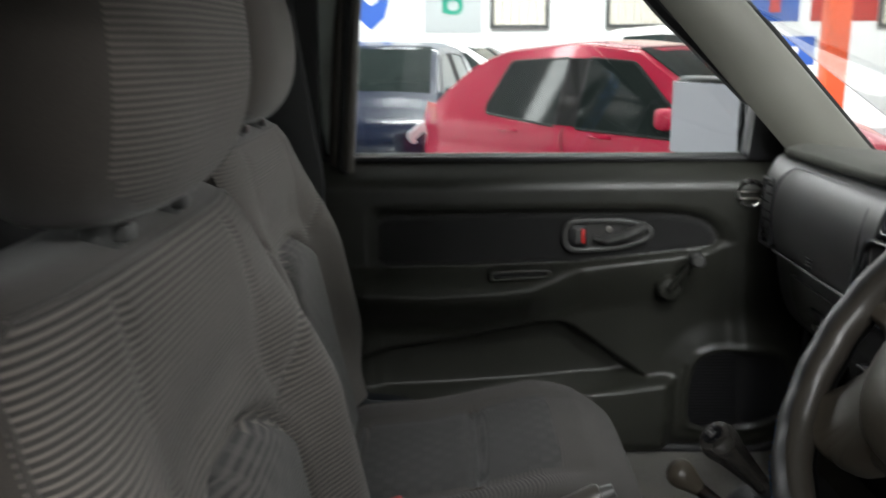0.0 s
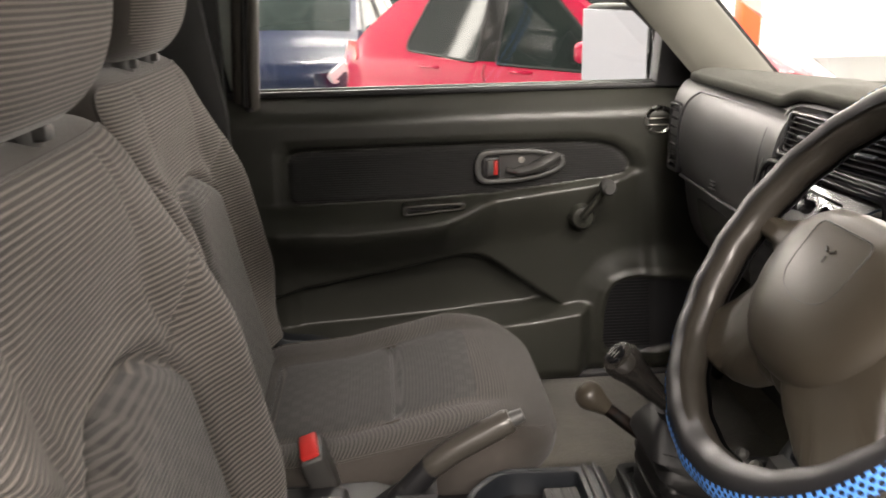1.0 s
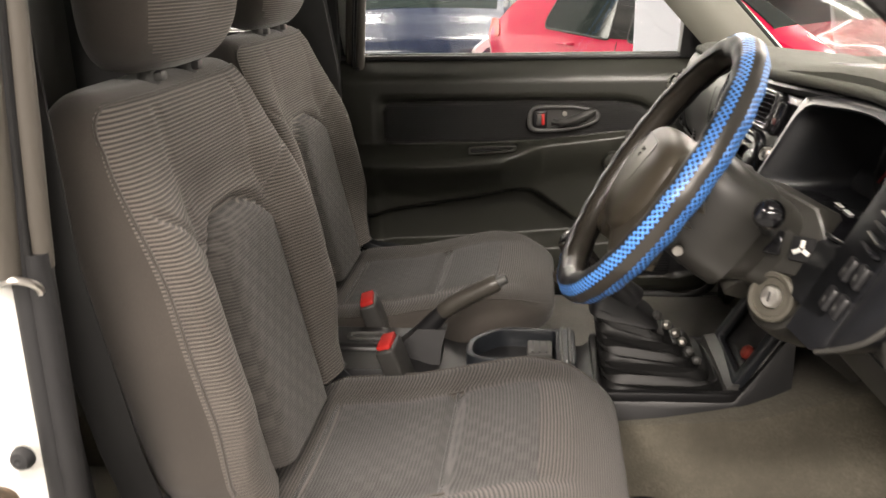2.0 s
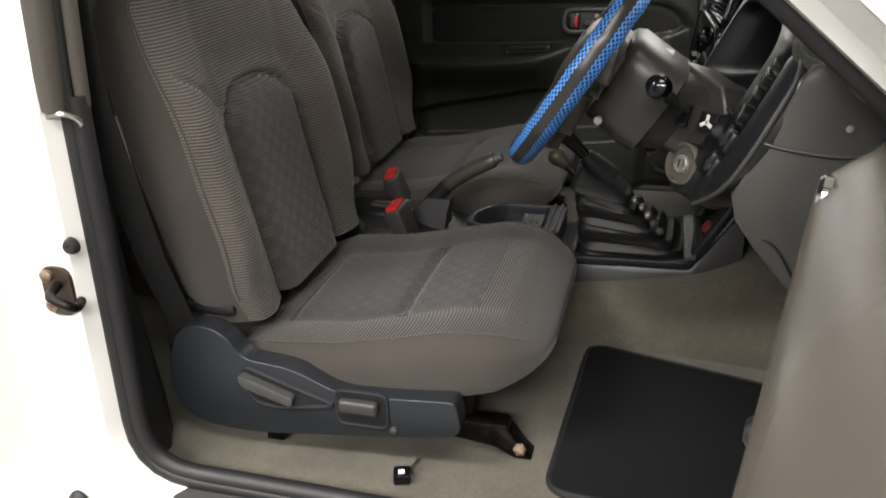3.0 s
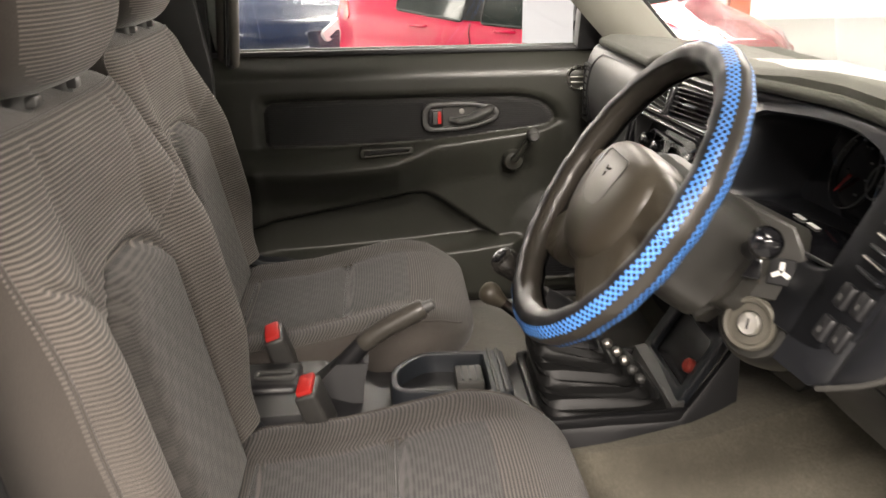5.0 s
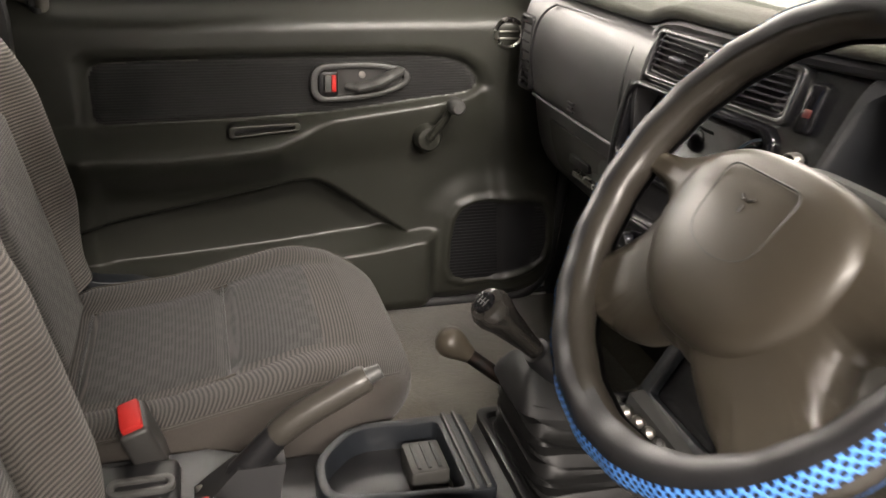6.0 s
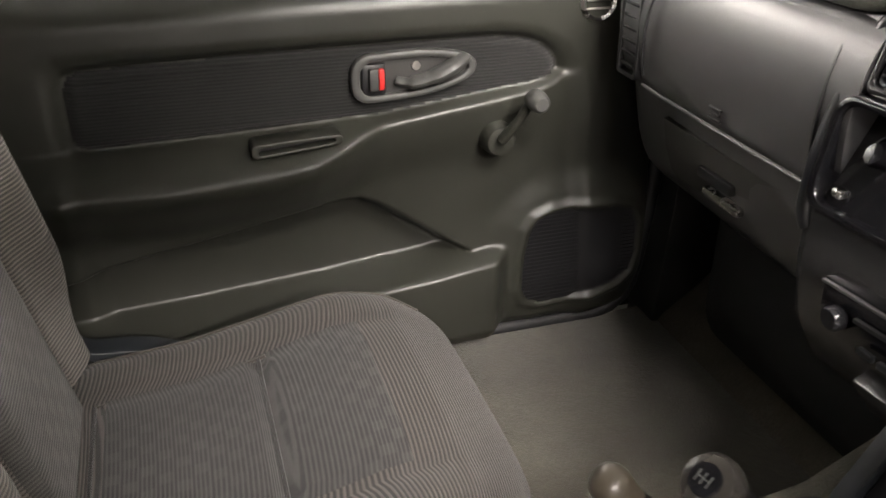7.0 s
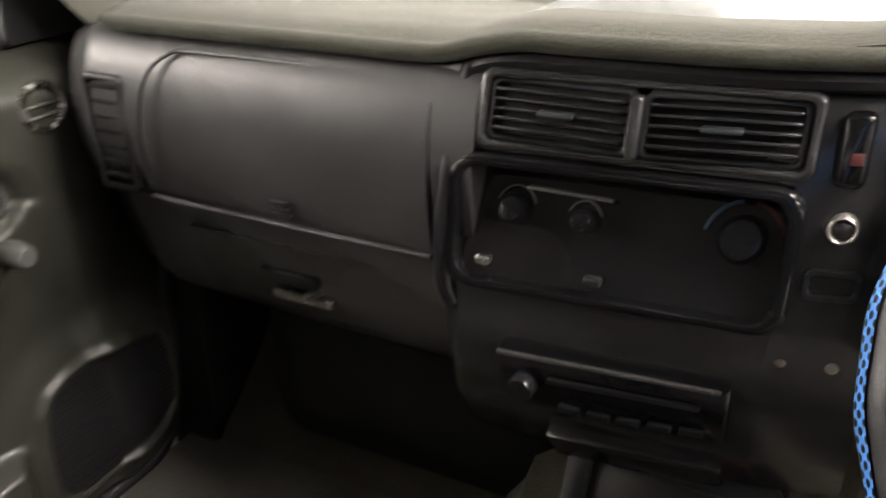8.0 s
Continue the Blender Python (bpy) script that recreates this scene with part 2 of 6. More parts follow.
def bx(c, s, bev=0.004, seg=2, rot=None):
    bm = bmesh.new()
    bmesh.ops.create_cube(bm, size=1)
    bmesh.ops.scale(bm, vec=s, verts=bm.verts)
    if bev:
        bmesh.ops.bevel(bm, geom=bm.edges[:], offset=min(bev, 0.49 * min(s)), segments=seg, profile=0.5, affect="EDGES")
    m = Matrix.Translation(c) @ (rot.to_4x4() if rot else Matrix.Identity(4))
    bm.transform(m)
    return bm


def join(*bms):
    out = bmesh.new()
    for b in bms:
        me = bpy.data.meshes.new("tmp")
        b.to_mesh(me)
        b.free()
        out.from_mesh(me)
        bpy.data.meshes.remove(me)
    return out


def at_axis(axis, u, v, w):
    return {"x": (w, u, v), "y": (u, w, v), "z": (u, v, w)}[axis]


def prism(pts, axis, a, b, bev=0.0, seg=2):
    """A closed outline in the two other axes, run from a to b along the axis."""
    bm = bmesh.new()
    lo = [bm.verts.new(at_axis(axis, u, v, a)) for u, v in pts]
    hi = [bm.verts.new(at_axis(axis, u, v, b)) for u, v in pts]
    n = len(pts)
    bm.faces.new(lo)
    bm.faces.new(hi[::-1])
    for i in range(n):
        bm.faces.new((lo[i], hi[i], hi[(i + 1) % n], lo[(i + 1) % n]))
    bmesh.ops.recalc_face_normals(bm, faces=bm.faces)
    if bev:
        bmesh.ops.bevel(bm, geom=bm.edges[:], offset=bev, segments=seg, profile=0.5, affect="EDGES", clamp_overlap=True)
    return bm


def spline(pts, per=6, closed=False):
    """Points on a smooth curve through pts."""
    p = [Vector(q) for q in pts]
    n = len(p)
    out = []
    for i in range(n if closed else n - 1):
        g = (lambda k: p[k % n]) if closed else (lambda k: p[max(0, min(n - 1, k))])
        a, b, c, d = g(i - 1), g(i), g(i + 1), g(i + 2)
        for j in range(per):
            t = j / per
            out.append(0.5 * (2 * b + (c - a) * t + (2 * a - 5 * b + 4 * c - d) * t * t + (3 * b - a - 3 * c + d) * t ** 3))
    if not closed:
        out.append(p[-1])
    return out


def tube(pts, r, n=12, closed=False, flat=1.0):
    """A round bar along pts; r is one radius or one for each point."""
    pts = [Vector(p) for p in pts]
    k = len(pts)
    rad = r if isinstance(r, (list, tuple)) else [r] * k
    bm = bmesh.new()
    rings = []
    side = None
    for i, p in enumerate(pts):
        a = pts[(i - 1) % k] if closed or i else p
        b = pts[(i + 1) % k] if closed or i < k - 1 else p
        d = (b - a).normalized()
        if side is None:
            side = d.cross(Vector((0, 0, 1))) if abs(d.z) < 0.95 else d.cross(Vector((1, 0, 0)))
        side = (side - d * side.dot(d)).normalized()
        up = d.cross(side)
        rings.append([bm.verts.new(p + rad[i] * (side * math.cos(2 * math.pi * j / n) + flat * up * math.sin(2 * math.pi * j / n))) for j in range(n)])
    for i in range(k if closed else k - 1):
        a, b = rings[i], rings[(i + 1) % k]
        for j in range(n):
            bm.faces.new((a[j], a[(j + 1) % n], b[(j + 1) % n], b[j]))
    if not closed:
        bm.faces.new(rings[0][::-1])
        bm.faces.new(rings[-1])
    bmesh.ops.recalc_face_normals(bm, faces=bm.faces)
    return bm


def lathe(profile, origin, axis, n=28):
    """A turned shape: (radius, height) pairs along an axis from origin."""
    axis = Vector(axis).normalized()
    m = Matrix.Translation(origin) @ axis.to_track_quat("Z", "Y").to_matrix().to_4x4()
    bm = bmesh.new()
    rings = []
    for r, h in profile:
        rings.append([bm.verts.new(m @ Vector((r * math.cos(2 * math.pi * j / n), r * math.sin(2 * math.pi * j / n), h))) for j in range(n)] if r > 1e-5
                     else [bm.verts.new(m @ Vector((0, 0, h)))])
    for a, b in zip(rings, rings[1:]):
        for j in range(n):
            k = (j + 1) % n
            if len(a) == 1 and len(b) == 1:
                continue
            if len(a) == 1:
                bm.faces.new((a[0], b[j], b[k]))
            elif len(b) == 1:
                bm.faces.new((a[j], a[k], b[0]))
            else:
                bm.faces.new((a[j], a[k], b[k], b[j]))
    for ring in (rings[0], rings[-1]):
        if len(ring) > 2:
            bm.faces.new(ring)
    bmesh.ops.recalc_face_normals(bm, faces=bm.faces)
    return bm


def loft(rings, closed=True, caps=True):
    """Skin over rings of equally many points."""
    bm = bmesh.new()
    vs = [[bm.verts.new(p) for p in ring] for ring in rings]
    n = len(rings[0])
    for a, b in zip(vs, vs[1:]):
        for j in range(n if closed else n - 1):
            k = (j + 1) % n
            bm.faces.new((a[j], a[k], b[k], b[j]))
    if caps and closed:
        bm.faces.new(vs[0][::-1])
        bm.faces.new(vs[-1])
    bmesh.ops.recalc_face_normals(bm, faces=bm.faces)
    return bm


def rrect(cx, cy, w, h, r, n=5):
    out = []
    for sx, sy, a0 in ((1, 1, 0), (-1, 1, 90), (-1, -1, 180), (1, -1, 270)):
        for i in range(n + 1):
            a = radians(a0 + 90 * i / n)
            out.append((cx + sx * (w / 2 - r) + r * math.cos(a), cy + sy * (h / 2 - r) + r * math.sin(a)))
    return out


def ring_prism(outer, inner, axis, a, b, bev=0.0):
    """A frame: an outline with a hole of equally many points."""
    bm = bmesh.new()
    n = len(outer)
    v = [[bm.verts.new(at_axis(axis, u, w, d)) for u, w in loop] for d in (a, b) for loop in (outer, inner)]
    for i in range(n):
        k = (i + 1) % n
        bm.faces.new((v[0][i], v[0][k], v[1][k], v[1][i]))
        bm.faces.new((v[2][i], v[3][i], v[3][k], v[2][k]))
        bm.faces.new((v[0][i], v[2][i], v[2][k], v[0][k]))
        bm.faces.new((v[1][i], v[1][k], v[3][k], v[3][i]))
    bmesh.ops.recalc_face_normals(bm, faces=bm.faces)
    if bev:
        sharp = [e for e in bm.edges if len(e.link_faces) == 2 and e.calc_face_angle() > 0.9]
        bmesh.ops.bevel(bm, geom=sharp, offset=bev, segments=2, profile=0.5, affect="EDGES", clamp_overlap=True)
    return bm


def smooth(a, b, x):
    t = max(0.0, min(1.0, (x - a) / (b - a)))
    return t * t * (3 - 2 * t)


def interp(x, xs, ys):
    return float(np.interp(x, xs, ys))


def sgnpow(v, e):
    return math.copysign(abs(v) ** e, v)
# ---- the hall ----
def hall():
    x0, x1, y0, y1, h = -9.0, 15.0, -7.0, 15.5, 4.6
    ground = struct("floor", bx(((x0 + x1) / 2, (y0 + y1) / 2, -0.1), (x1 - x0 + 0.6, y1 - y0 + 0.6, 0.2), 0), M_HALLFLOOR, "pale grey polished concrete floor of the sales hall", "floor")
    struct("ceiling", bx(((x0 + x1) / 2, (y0 + y1) / 2, h + 0.1), (x1 - x0 + 0.6, y1 - y0 + 0.6, 0.2), 0), M_HALLDARK, "grey flat ceiling of the sales hall", "ceiling")
    struct("wall_west", bx((x0 - 0.1, (y0 + y1) / 2, h / 2), (0.2, y1 - y0, h), 0), M_HALLWALL, "white painted hall wall behind the pickup", "wall")
    struct("wall_east", bx((x1 + 0.1, (y0 + y1) / 2, h / 2), (0.2, y1 - y0, h), 0), M_HALLWALL, "white painted hall wall", "wall")
    # unseen wall, made dark to keep bounced light out of the cab
    struct("wall_south", bx(((x0 + x1) / 2, y0 - 0.1, h / 2), (x1 - x0, 0.2, h), 0), M_HALLDARK, "unseen hall wall, grey to cut the light it bounces", "wall")
    back = struct("wall_north", bx(((x0 + x1) / 2, y1 + 0.1, h / 2), (x1 - x0, 0.2, h), 0), M_HALLWALL, "white hall wall with banners and windows", "wall")
    return back


hall()


def hall_post(x, y):
    ob = thing("hall_post", (x, y, 0), "orange-red painted square steel post of the hall", "post")
    part("shaft", bx((x, y, 2.3), (0.32, 0.32, 4.6), 0.012), plain("orange_paint", (0.75, 0.10, 0.03), 0.4), ob)
    part("base_plate", bx((x, y, 0.012), (0.5, 0.5, 0.024), 0.004), M_STEEL, ob)


def hall_window(x, z, w, h):
    y = 15.46
    ob = thing("window", (x, y, z), "pale hall window with vertical blinds", "window", "windows of the hall", "structure")
    part("window_frame", ring_prism(rrect(x, z, w + 0.12, h + 0.12, 0.01), rrect(x, z, w, h, 0.01), "y", y - 0.03, y + 0.035), M_GREYPL, ob)
    k = max(4, int(w / 0.13))
    slat = plain("blind_slat", (0.62, 0.58, 0.50), 0.8)
    for i in range(k):
        part("slat", bx((x - w / 2 + (i + 0.5) * w / k, y, z), (w / k * 0.86, 0.006, h - 0.02), 0), slat, ob)


def banner(x, z, w, h, mat, label, shapes):
    y = 15.494
    ob = thing("banner", (x, y, z + h / 2), label, "banner")
    part("sheet", bx((x, y, z), (w, 0.01, h), 0.002), mat, ob)
    for bm, m in shapes:
        part("emblem", bm, m, ob)


def shield(x, z, w, h, y):
    pts = [(x - w / 2, z + h / 2), (x + w / 2, z + h / 2), (x + w / 2 * 0.98, z), (x + w / 2 * 0.7, z - h * 0.3), (x, z - h / 2), (x - w / 2 * 0.7, z - h * 0.3), (x - w / 2 * 0.98, z)]
    return prism(pts, "y", y, y - 0.012)


hall_post(5.65, 13.2)
for wx, ww in ((-4.2, 1.2), (-2.3, 0.9), (1.15, 0.9), (3.4, 1.4), (8.2, 1.6), (-6.2, 1.2)):
    hall_window(wx, 2.55, ww, 1.5)
M_BANNER = plain("banner_white", (0.78, 0.78, 0.80), 0.7)
M_BANNERGREY = plain("banner_grey", (0.42, 0.44, 0.45), 0.7)
M_NAVY = plain("banner_blue", (0.03, 0.10, 0.42), 0.6)
banner(-1.35, 2.55, 1.25, 2.1, M_BANNER, "white hanging banner with a blue shield emblem",
       [(shield(-1.42, 2.25, 0.66, 1.05, 15.488), M_NAVY), (shield(-1.42, 2.35, 0.33, 0.44, 15.475), M_BANNER)])
banner(0.0, 2.45, 1.0, 1.55, M_BANNERGREY, "grey hanging banner with a green mark",
       [(ring_prism(rrect(0.0, 2.13, 0.34, 0.30, 0.12), rrect(0.0, 2.13, 0.19, 0.16, 0.07), "y", 15.488, 15.476), plain("banner_green", (0.02, 0.26, 0.17), 0.6)),
        (bx((-0.15, 15.482, 2.28), (0.08, 0.012, 0.55), 0.002), bpy.data.materials["banner_green"])])
banner(5.55, 2.45, 0.85, 1.2, M_NAVY, "blue and red hanging flag", [(bx((5.55, 15.482, 2.45), (0.18, 0.012, 0.9), 0), M_RED)])
banner(6.75, 2.45, 1.15, 1.2, M_RED, "plain red hanging flag", [])
banner(5.75, 1.35, 1.1, 0.5, M_NAVY, "blue printed board on the hall wall", [(bx((5.75, 15.482, 1.35), (0.5, 0.012, 0.12), 0.002), M_BANNER)])


# ---- the cab shell ----
def smooth_loop(pts, r=0.05, n=5):
    """Rounds the corners of a polygon given in two axes."""
    out = []
    k = len(pts)
    for i in range(k):
        a, b, c = (Vector(pts[(i + j) % k][:2]) for j in (-1, 0, 1))
        rr = pts[i][2] if len(pts[i]) > 2 else r
        u, v = (a - b), (c - b)
        d1, d2 = min(rr, u.length * 0.45), min(rr, v.length * 0.45)
        p, q = b + u.normalized() * d1, b + v.normalized() * d2
        for j in range(n + 1):
            t = j / n
            out.append(tuple((1 - t) ** 2 * p + 2 * t * (1 - t) * b + t * t * q))
    return out


APERTURE = [(-0.210, 0.655, 0.10), (0.70, 0.635, 0.10), (0.765, 1.215, 0.04), (0.42, 1.515, 0.05), (0.31, 1.615, 0.08), (-0.172, 1.615, 0.08), (-0.202, 1.225, 0.02)]


def grow(loop, d):
    """The loop pushed outwards by d."""
    n = len(loop)
    out = []
    for i in range(n):
        a, c = Vector(loop[i - 1]), Vector(loop[(i + 1) % n])
        t = (c - a).normalized()
        out.append((loop[i][0] + t.y * d, loop[i][1] - t.x * d))
    return out


def side_frame(name, ys, label):
    """Body side round a door opening: painted face, jamb and rubber seal. ys: from the outer skin inwards."""
    inner = smooth_loop(APERTURE)
    rings = []
    narrow = [0.30 if u > 0.2 and w > 1.16 else 1.0 for u, w in inner]

    def out(d):
        far = grow(inner, d)
        return [(u + (a - u) * k, w + (b - w) * k) for (u, w), (a, b), k in zip(inner, far, narrow)]
    for d, y in ((0.000, ys[3]), (0.000, ys[2]), (0.004, ys[2] + (ys[1] - ys[2]) * 0.3), (0.015, ys[1]), (0.070, ys[1] - (ys[1] - ys[0]) * 0.05), (0.105, ys[1] - (ys[1] - ys[0]) * 0.35), (0.125, ys[1] - (ys[1] - ys[0]) * 0.75), (0.140, ys[0])):
        rings.append([(u, y, w) for u, w in out(d)])
    rings.append([(u, ys[0], w) for u, w in out(0.19)])
    return struct(name, loft(rings, closed=True, caps=False), M_WHITE, label, "car body")


def cab():
    for sgn, name in ((1, "wall_driver_side"), (-1, "wall_passenger_side")):
        def Y(y):
            return y if sgn == 1 else 2 * YC - y
        ys = [Y(v) for v in (0.085, 0.196, 0.225, 0.240)]
        side_frame(name, ys, "white painted cab side with the door opening")
        inner = smooth_loop(APERTURE)
        struct(name.replace("wall", "door_seal"), tube([(u, Y(0.226), w) for u, w in grow(inner, -0.004)], 0.0115, 10, True), M_RUBBER, "black rubber seal round the door opening", "trim")
        # broad inner lip of the seal, and the fat glass run above the waist of the rear pillar
        low = [(u, w) for u, w in grow(inner, -0.013) if w < 1.23]
        start = max(range(len(low)), key=lambda i: math.dist(low[i], low[i - 1]))
        struct(name.replace("wall", "seal_lip"), tube([(u, Y(0.233), w) for u, w in low[start:] + low[:start]], 0.0145, 12), M_RUBBER, "black rubber lip inside the door seal", "trim")
        run = [(-0.206, 1.213), (-0.204, 1.26), (-0.198, 1.34), (-0.192, 1.42), (-0.186, 1.50), (-0.176, 1.58)]
        struct(name.replace("wall", "glass_run"), tube([(u - 0.002, Y(0.212), w) for u, w in run], [0.016, 0.018, 0.019, 0.019, 0.018, 0.017], 14), M_RUBBER_LIT, "fat rubber glass run on the rear door pillar, in a lit tone", "trim")
        struct(name.replace("wall", "run_groove"), tube([(u + 0.0165, Y(0.222), w) for u, w in run], 0.0035, 8), M_MATTE, "dark groove along the glass run", "trim")
        struct(name.replace("wall", "run_lip"), tube([(u + 0.022, Y(0.236), w) for u, w in run], [0.010, 0.011, 0.011, 0.010, 0.009, 0.008], 10), M_RUBBER_LIT, "inner lip of the glass run, in a lit tone", "trim")
        # quarter panel behind the door, with its window
        qo = smooth_loop([(-0.96, 0.40, 0.02), (-0.385, 0.40, 0.02), (-0.385, 1.70, 0.02), (-0.96, 1.70, 0.02)], 0.02)
        qi = smooth_loop([(-0.76, 1.315, 0.02), (-0.405, 1.315, 0.02), (-0.40, 1.57, 0.02), (-0.72, 1.57, 0.02)], 0.03)
        struct(name.replace("wall", "quarter_panel"), ring_prism(qo, qi, "y", Y(0.088), Y(0.125)), M_WHITE, "white painted quarter panel behind the door", "car body")
        struct(name.replace("wall", "quarter_trim"), ring_prism(smooth_loop([(-0.93, FLOOR, 0.02), (-0.235, FLOOR, 0.02), (-0.235, 1.66, 0.02), (-0.93, 1.66, 0.02)], 0.02), qi, "y", Y(0.215), Y(0.24)), M_PILLAR, "dark grey moulded quarter trim", "trim")
        struct(name.replace("wall", "pillar_trim"), prism(smooth_loop([(-0.36, FLOOR, 0.01), (-0.232, FLOOR, 0.01), (-0.226, 1.22, 0.02), (-0.275, 1.55, 0.04), (-0.25, 1.66, 0.01), (-0.40, 1.66, 0.01), (-0.37, 1.25, 0.02)], 0.02), "y", Y(0.262), Y(0.292), 0.006), M_PILLAR, "dark grey door pillar trim", "trim")
        g = struct(name.replace("wall", "quarter_window"), prism(qi, "y", Y(0.128), Y(0.132)), M_GLASS, "clear quarter window pane", "window")
        g.visible_shadow = False
        # closed body side ahead of the door, down to the toe board
        struct(name.replace("wall", "cowl_side"), prism([(0.711, 0.60), (1.06, 0.60), (1.06, 1.24), (0.80, 1.24), (0.733, 1.0)] if sgn == -1 else [(0.72, 0.60), (1.06, 0.60), (1.06, 1.24), (0.80, 1.24), (0.765, 1.0)], "y", Y(0.205), Y(0.288 if sgn == -1 else 0.262), 0.004), M_PILLAR, "dark trimmed cowl side ahead of the door", "trim")
        struct(name.replace("wall", "wing_panel"), prism([(0.80, 0.40), (1.9, 0.40), (1.9, 1.0), (1.06, 1.16), (0.86, 1.19)], "y", Y(0.10), Y(0.14), 0.004), M_WHITE, "white painted front wing", "car body")
        # rocker below the door
        struct(name.replace("wall", "rocker"), prism([(Y(0.10), 0.36), (Y(0.085), 0.42), (Y(0.085), 0.57), (Y(0.12), 0.605), (Y(0.24), 0.615), (Y(0.24), 0.36)], "x", -1.0, 1.0), M_WHITE, "white painted sill of the cab", "car body")
    struct("cab_floor", bx((0.0, YC, FLOOR - 0.03), (1.90, 2 * (YC - 0.235), 0.06), 0.004), M_CARPET, "worn beige-grey carpet of the cab floor", "carpet")
    # transmission tunnel and toe board, in carpet
    ring = lambda x, w, h: [(x, YC + s * w * a, FLOOR - 0.01 + h * b) for s, a, b in ((-1, 1, 0), (-1, 0.93, 0.45), (-1, 0.75, 0.9), (-1, 0.5, 1), (1, 0.5, 1), (1, 0.75, 0.9), (1, 0.93, 0.45), (1, 1, 0))]
    struct("floor_tunnel", loft([ring(-0.9, 0.17, 0.09), ring(0.2, 0.18, 0.10), ring(0.6, 0.20, 0.15), ring(1.0, 0.24, 0.32)]), M_CARPET, "carpeted transmission tunnel", "carpet")
    toe = [(0.80, FLOOR - 0.01), (0.84, FLOOR + 0.03), (0.97, 0.86), (1.0, 1.2), (1.05, 1.2), (1.05, FLOOR - 0.01)]
    struct("wall_front", prism([(u, v) for u, v in toe], "y", 0.235, YC), M_CARPET, "worn beige-grey carpeted toe board", "carpet")
    struct("wall_front_passenger", prism([(0.715, FLOOR - 0.01), (0.735, FLOOR + 0.014), (0.79, FLOOR + 0.055), (0.97, 0.88), (1.0, 1.2), (1.05, 1.2), (1.05, FLOOR - 0.01)], "y", YC, 2 * YC - 0.235), M_CARPET, "worn carpeted toe board under the passenger dash", "carpet")
    # rear wall with its window, roof, bonnet
    ro = rrect(YC, 1.19, 1.46, 1.1, 0.04)
    ri = rrect(YC, 1.45, 1.05, 0.30, 0.04)
    struct("wall_rear", ring_prism(ro, ri, "x", -0.96, -0.92), M_DASHLOW, "dark grey trimmed rear cab wall", "wall")
    g = struct("window_rear", prism(ri, "x", -0.945, -0.94), M_GLASS, "clear rear cab window", "window")
    g.visible_shadow = False
    struct("rear_bench", bx((-0.72, YC, 0.86), (0.34, 1.30, 0.12), 0.03, 3), M_SIDE, "grey cloth rear jump seat cushion", "seat")
    roof = [[(x, YC + s * w, z) for s, w, z in ((-1, 0.74, 1.655), (-1, 0.72, 1.70), (-1, 0.60, 1.735), (1, 0.60, 1.735), (1, 0.72, 1.70), (1, 0.74, 1.655), (1, 0.60, 1.69), (-1, 0.60, 1.69))] for x in (-0.97, -0.5, 0.0, 0.34)]
    struct("ceiling_cab", loft(roof), [M_LINER], "pale headliner under the cab roof", "ceiling")
    hood = []
    for x, z in ((1.02, 1.17), (1.3, 1.135), (1.8, 1.07), (2.25, 0.97), (2.35, 0.86)):
        hood.append([(x, YC + s * w, z - dz) for s, w, dz in ((-1, 0.78, 0.10), (-1, 0.74, 0.02), (-1, 0.5, 0.0), (1, 0.5, 0.0), (1, 0.74, 0.02), (1, 0.78, 0.10), (1, 0.74, 0.14), (-1, 0.74, 0.14))])
    struct("bonnet", loft(hood), M_BONNET, "white painted bonnet beyond the windscreen", "car body")
    # windscreen
    ws = loft([[(1.02, YC - 0.70, 1.19), (0.34, YC - 0.62, 1.66)], [(1.06, YC, 1.19), (0.37, YC, 1.67)], [(1.02, YC + 0.70, 1.19), (0.34, YC + 0.62, 1.66)]], closed=False)
    bmesh.ops.solidify(ws, geom=ws.faces[:], thickness=0.005)
    for sgn, dx in ((1, 0.0), (-1, 0.055)):
        struct("windscreen_seal", tube([(0.785 + dx, YC + sgn * 0.646, 1.262), (0.632 + dx, YC + sgn * 0.648, 1.428), (0.398 + dx, YC + sgn * 0.602, 1.663)], 0.006, 8), M_MATTE, "black rubber seal along the windscreen", "trim")
    g = struct("windscreen", ws, M_GLASS, "clear laminated windscreen", "window")
    g.visible_shadow = False


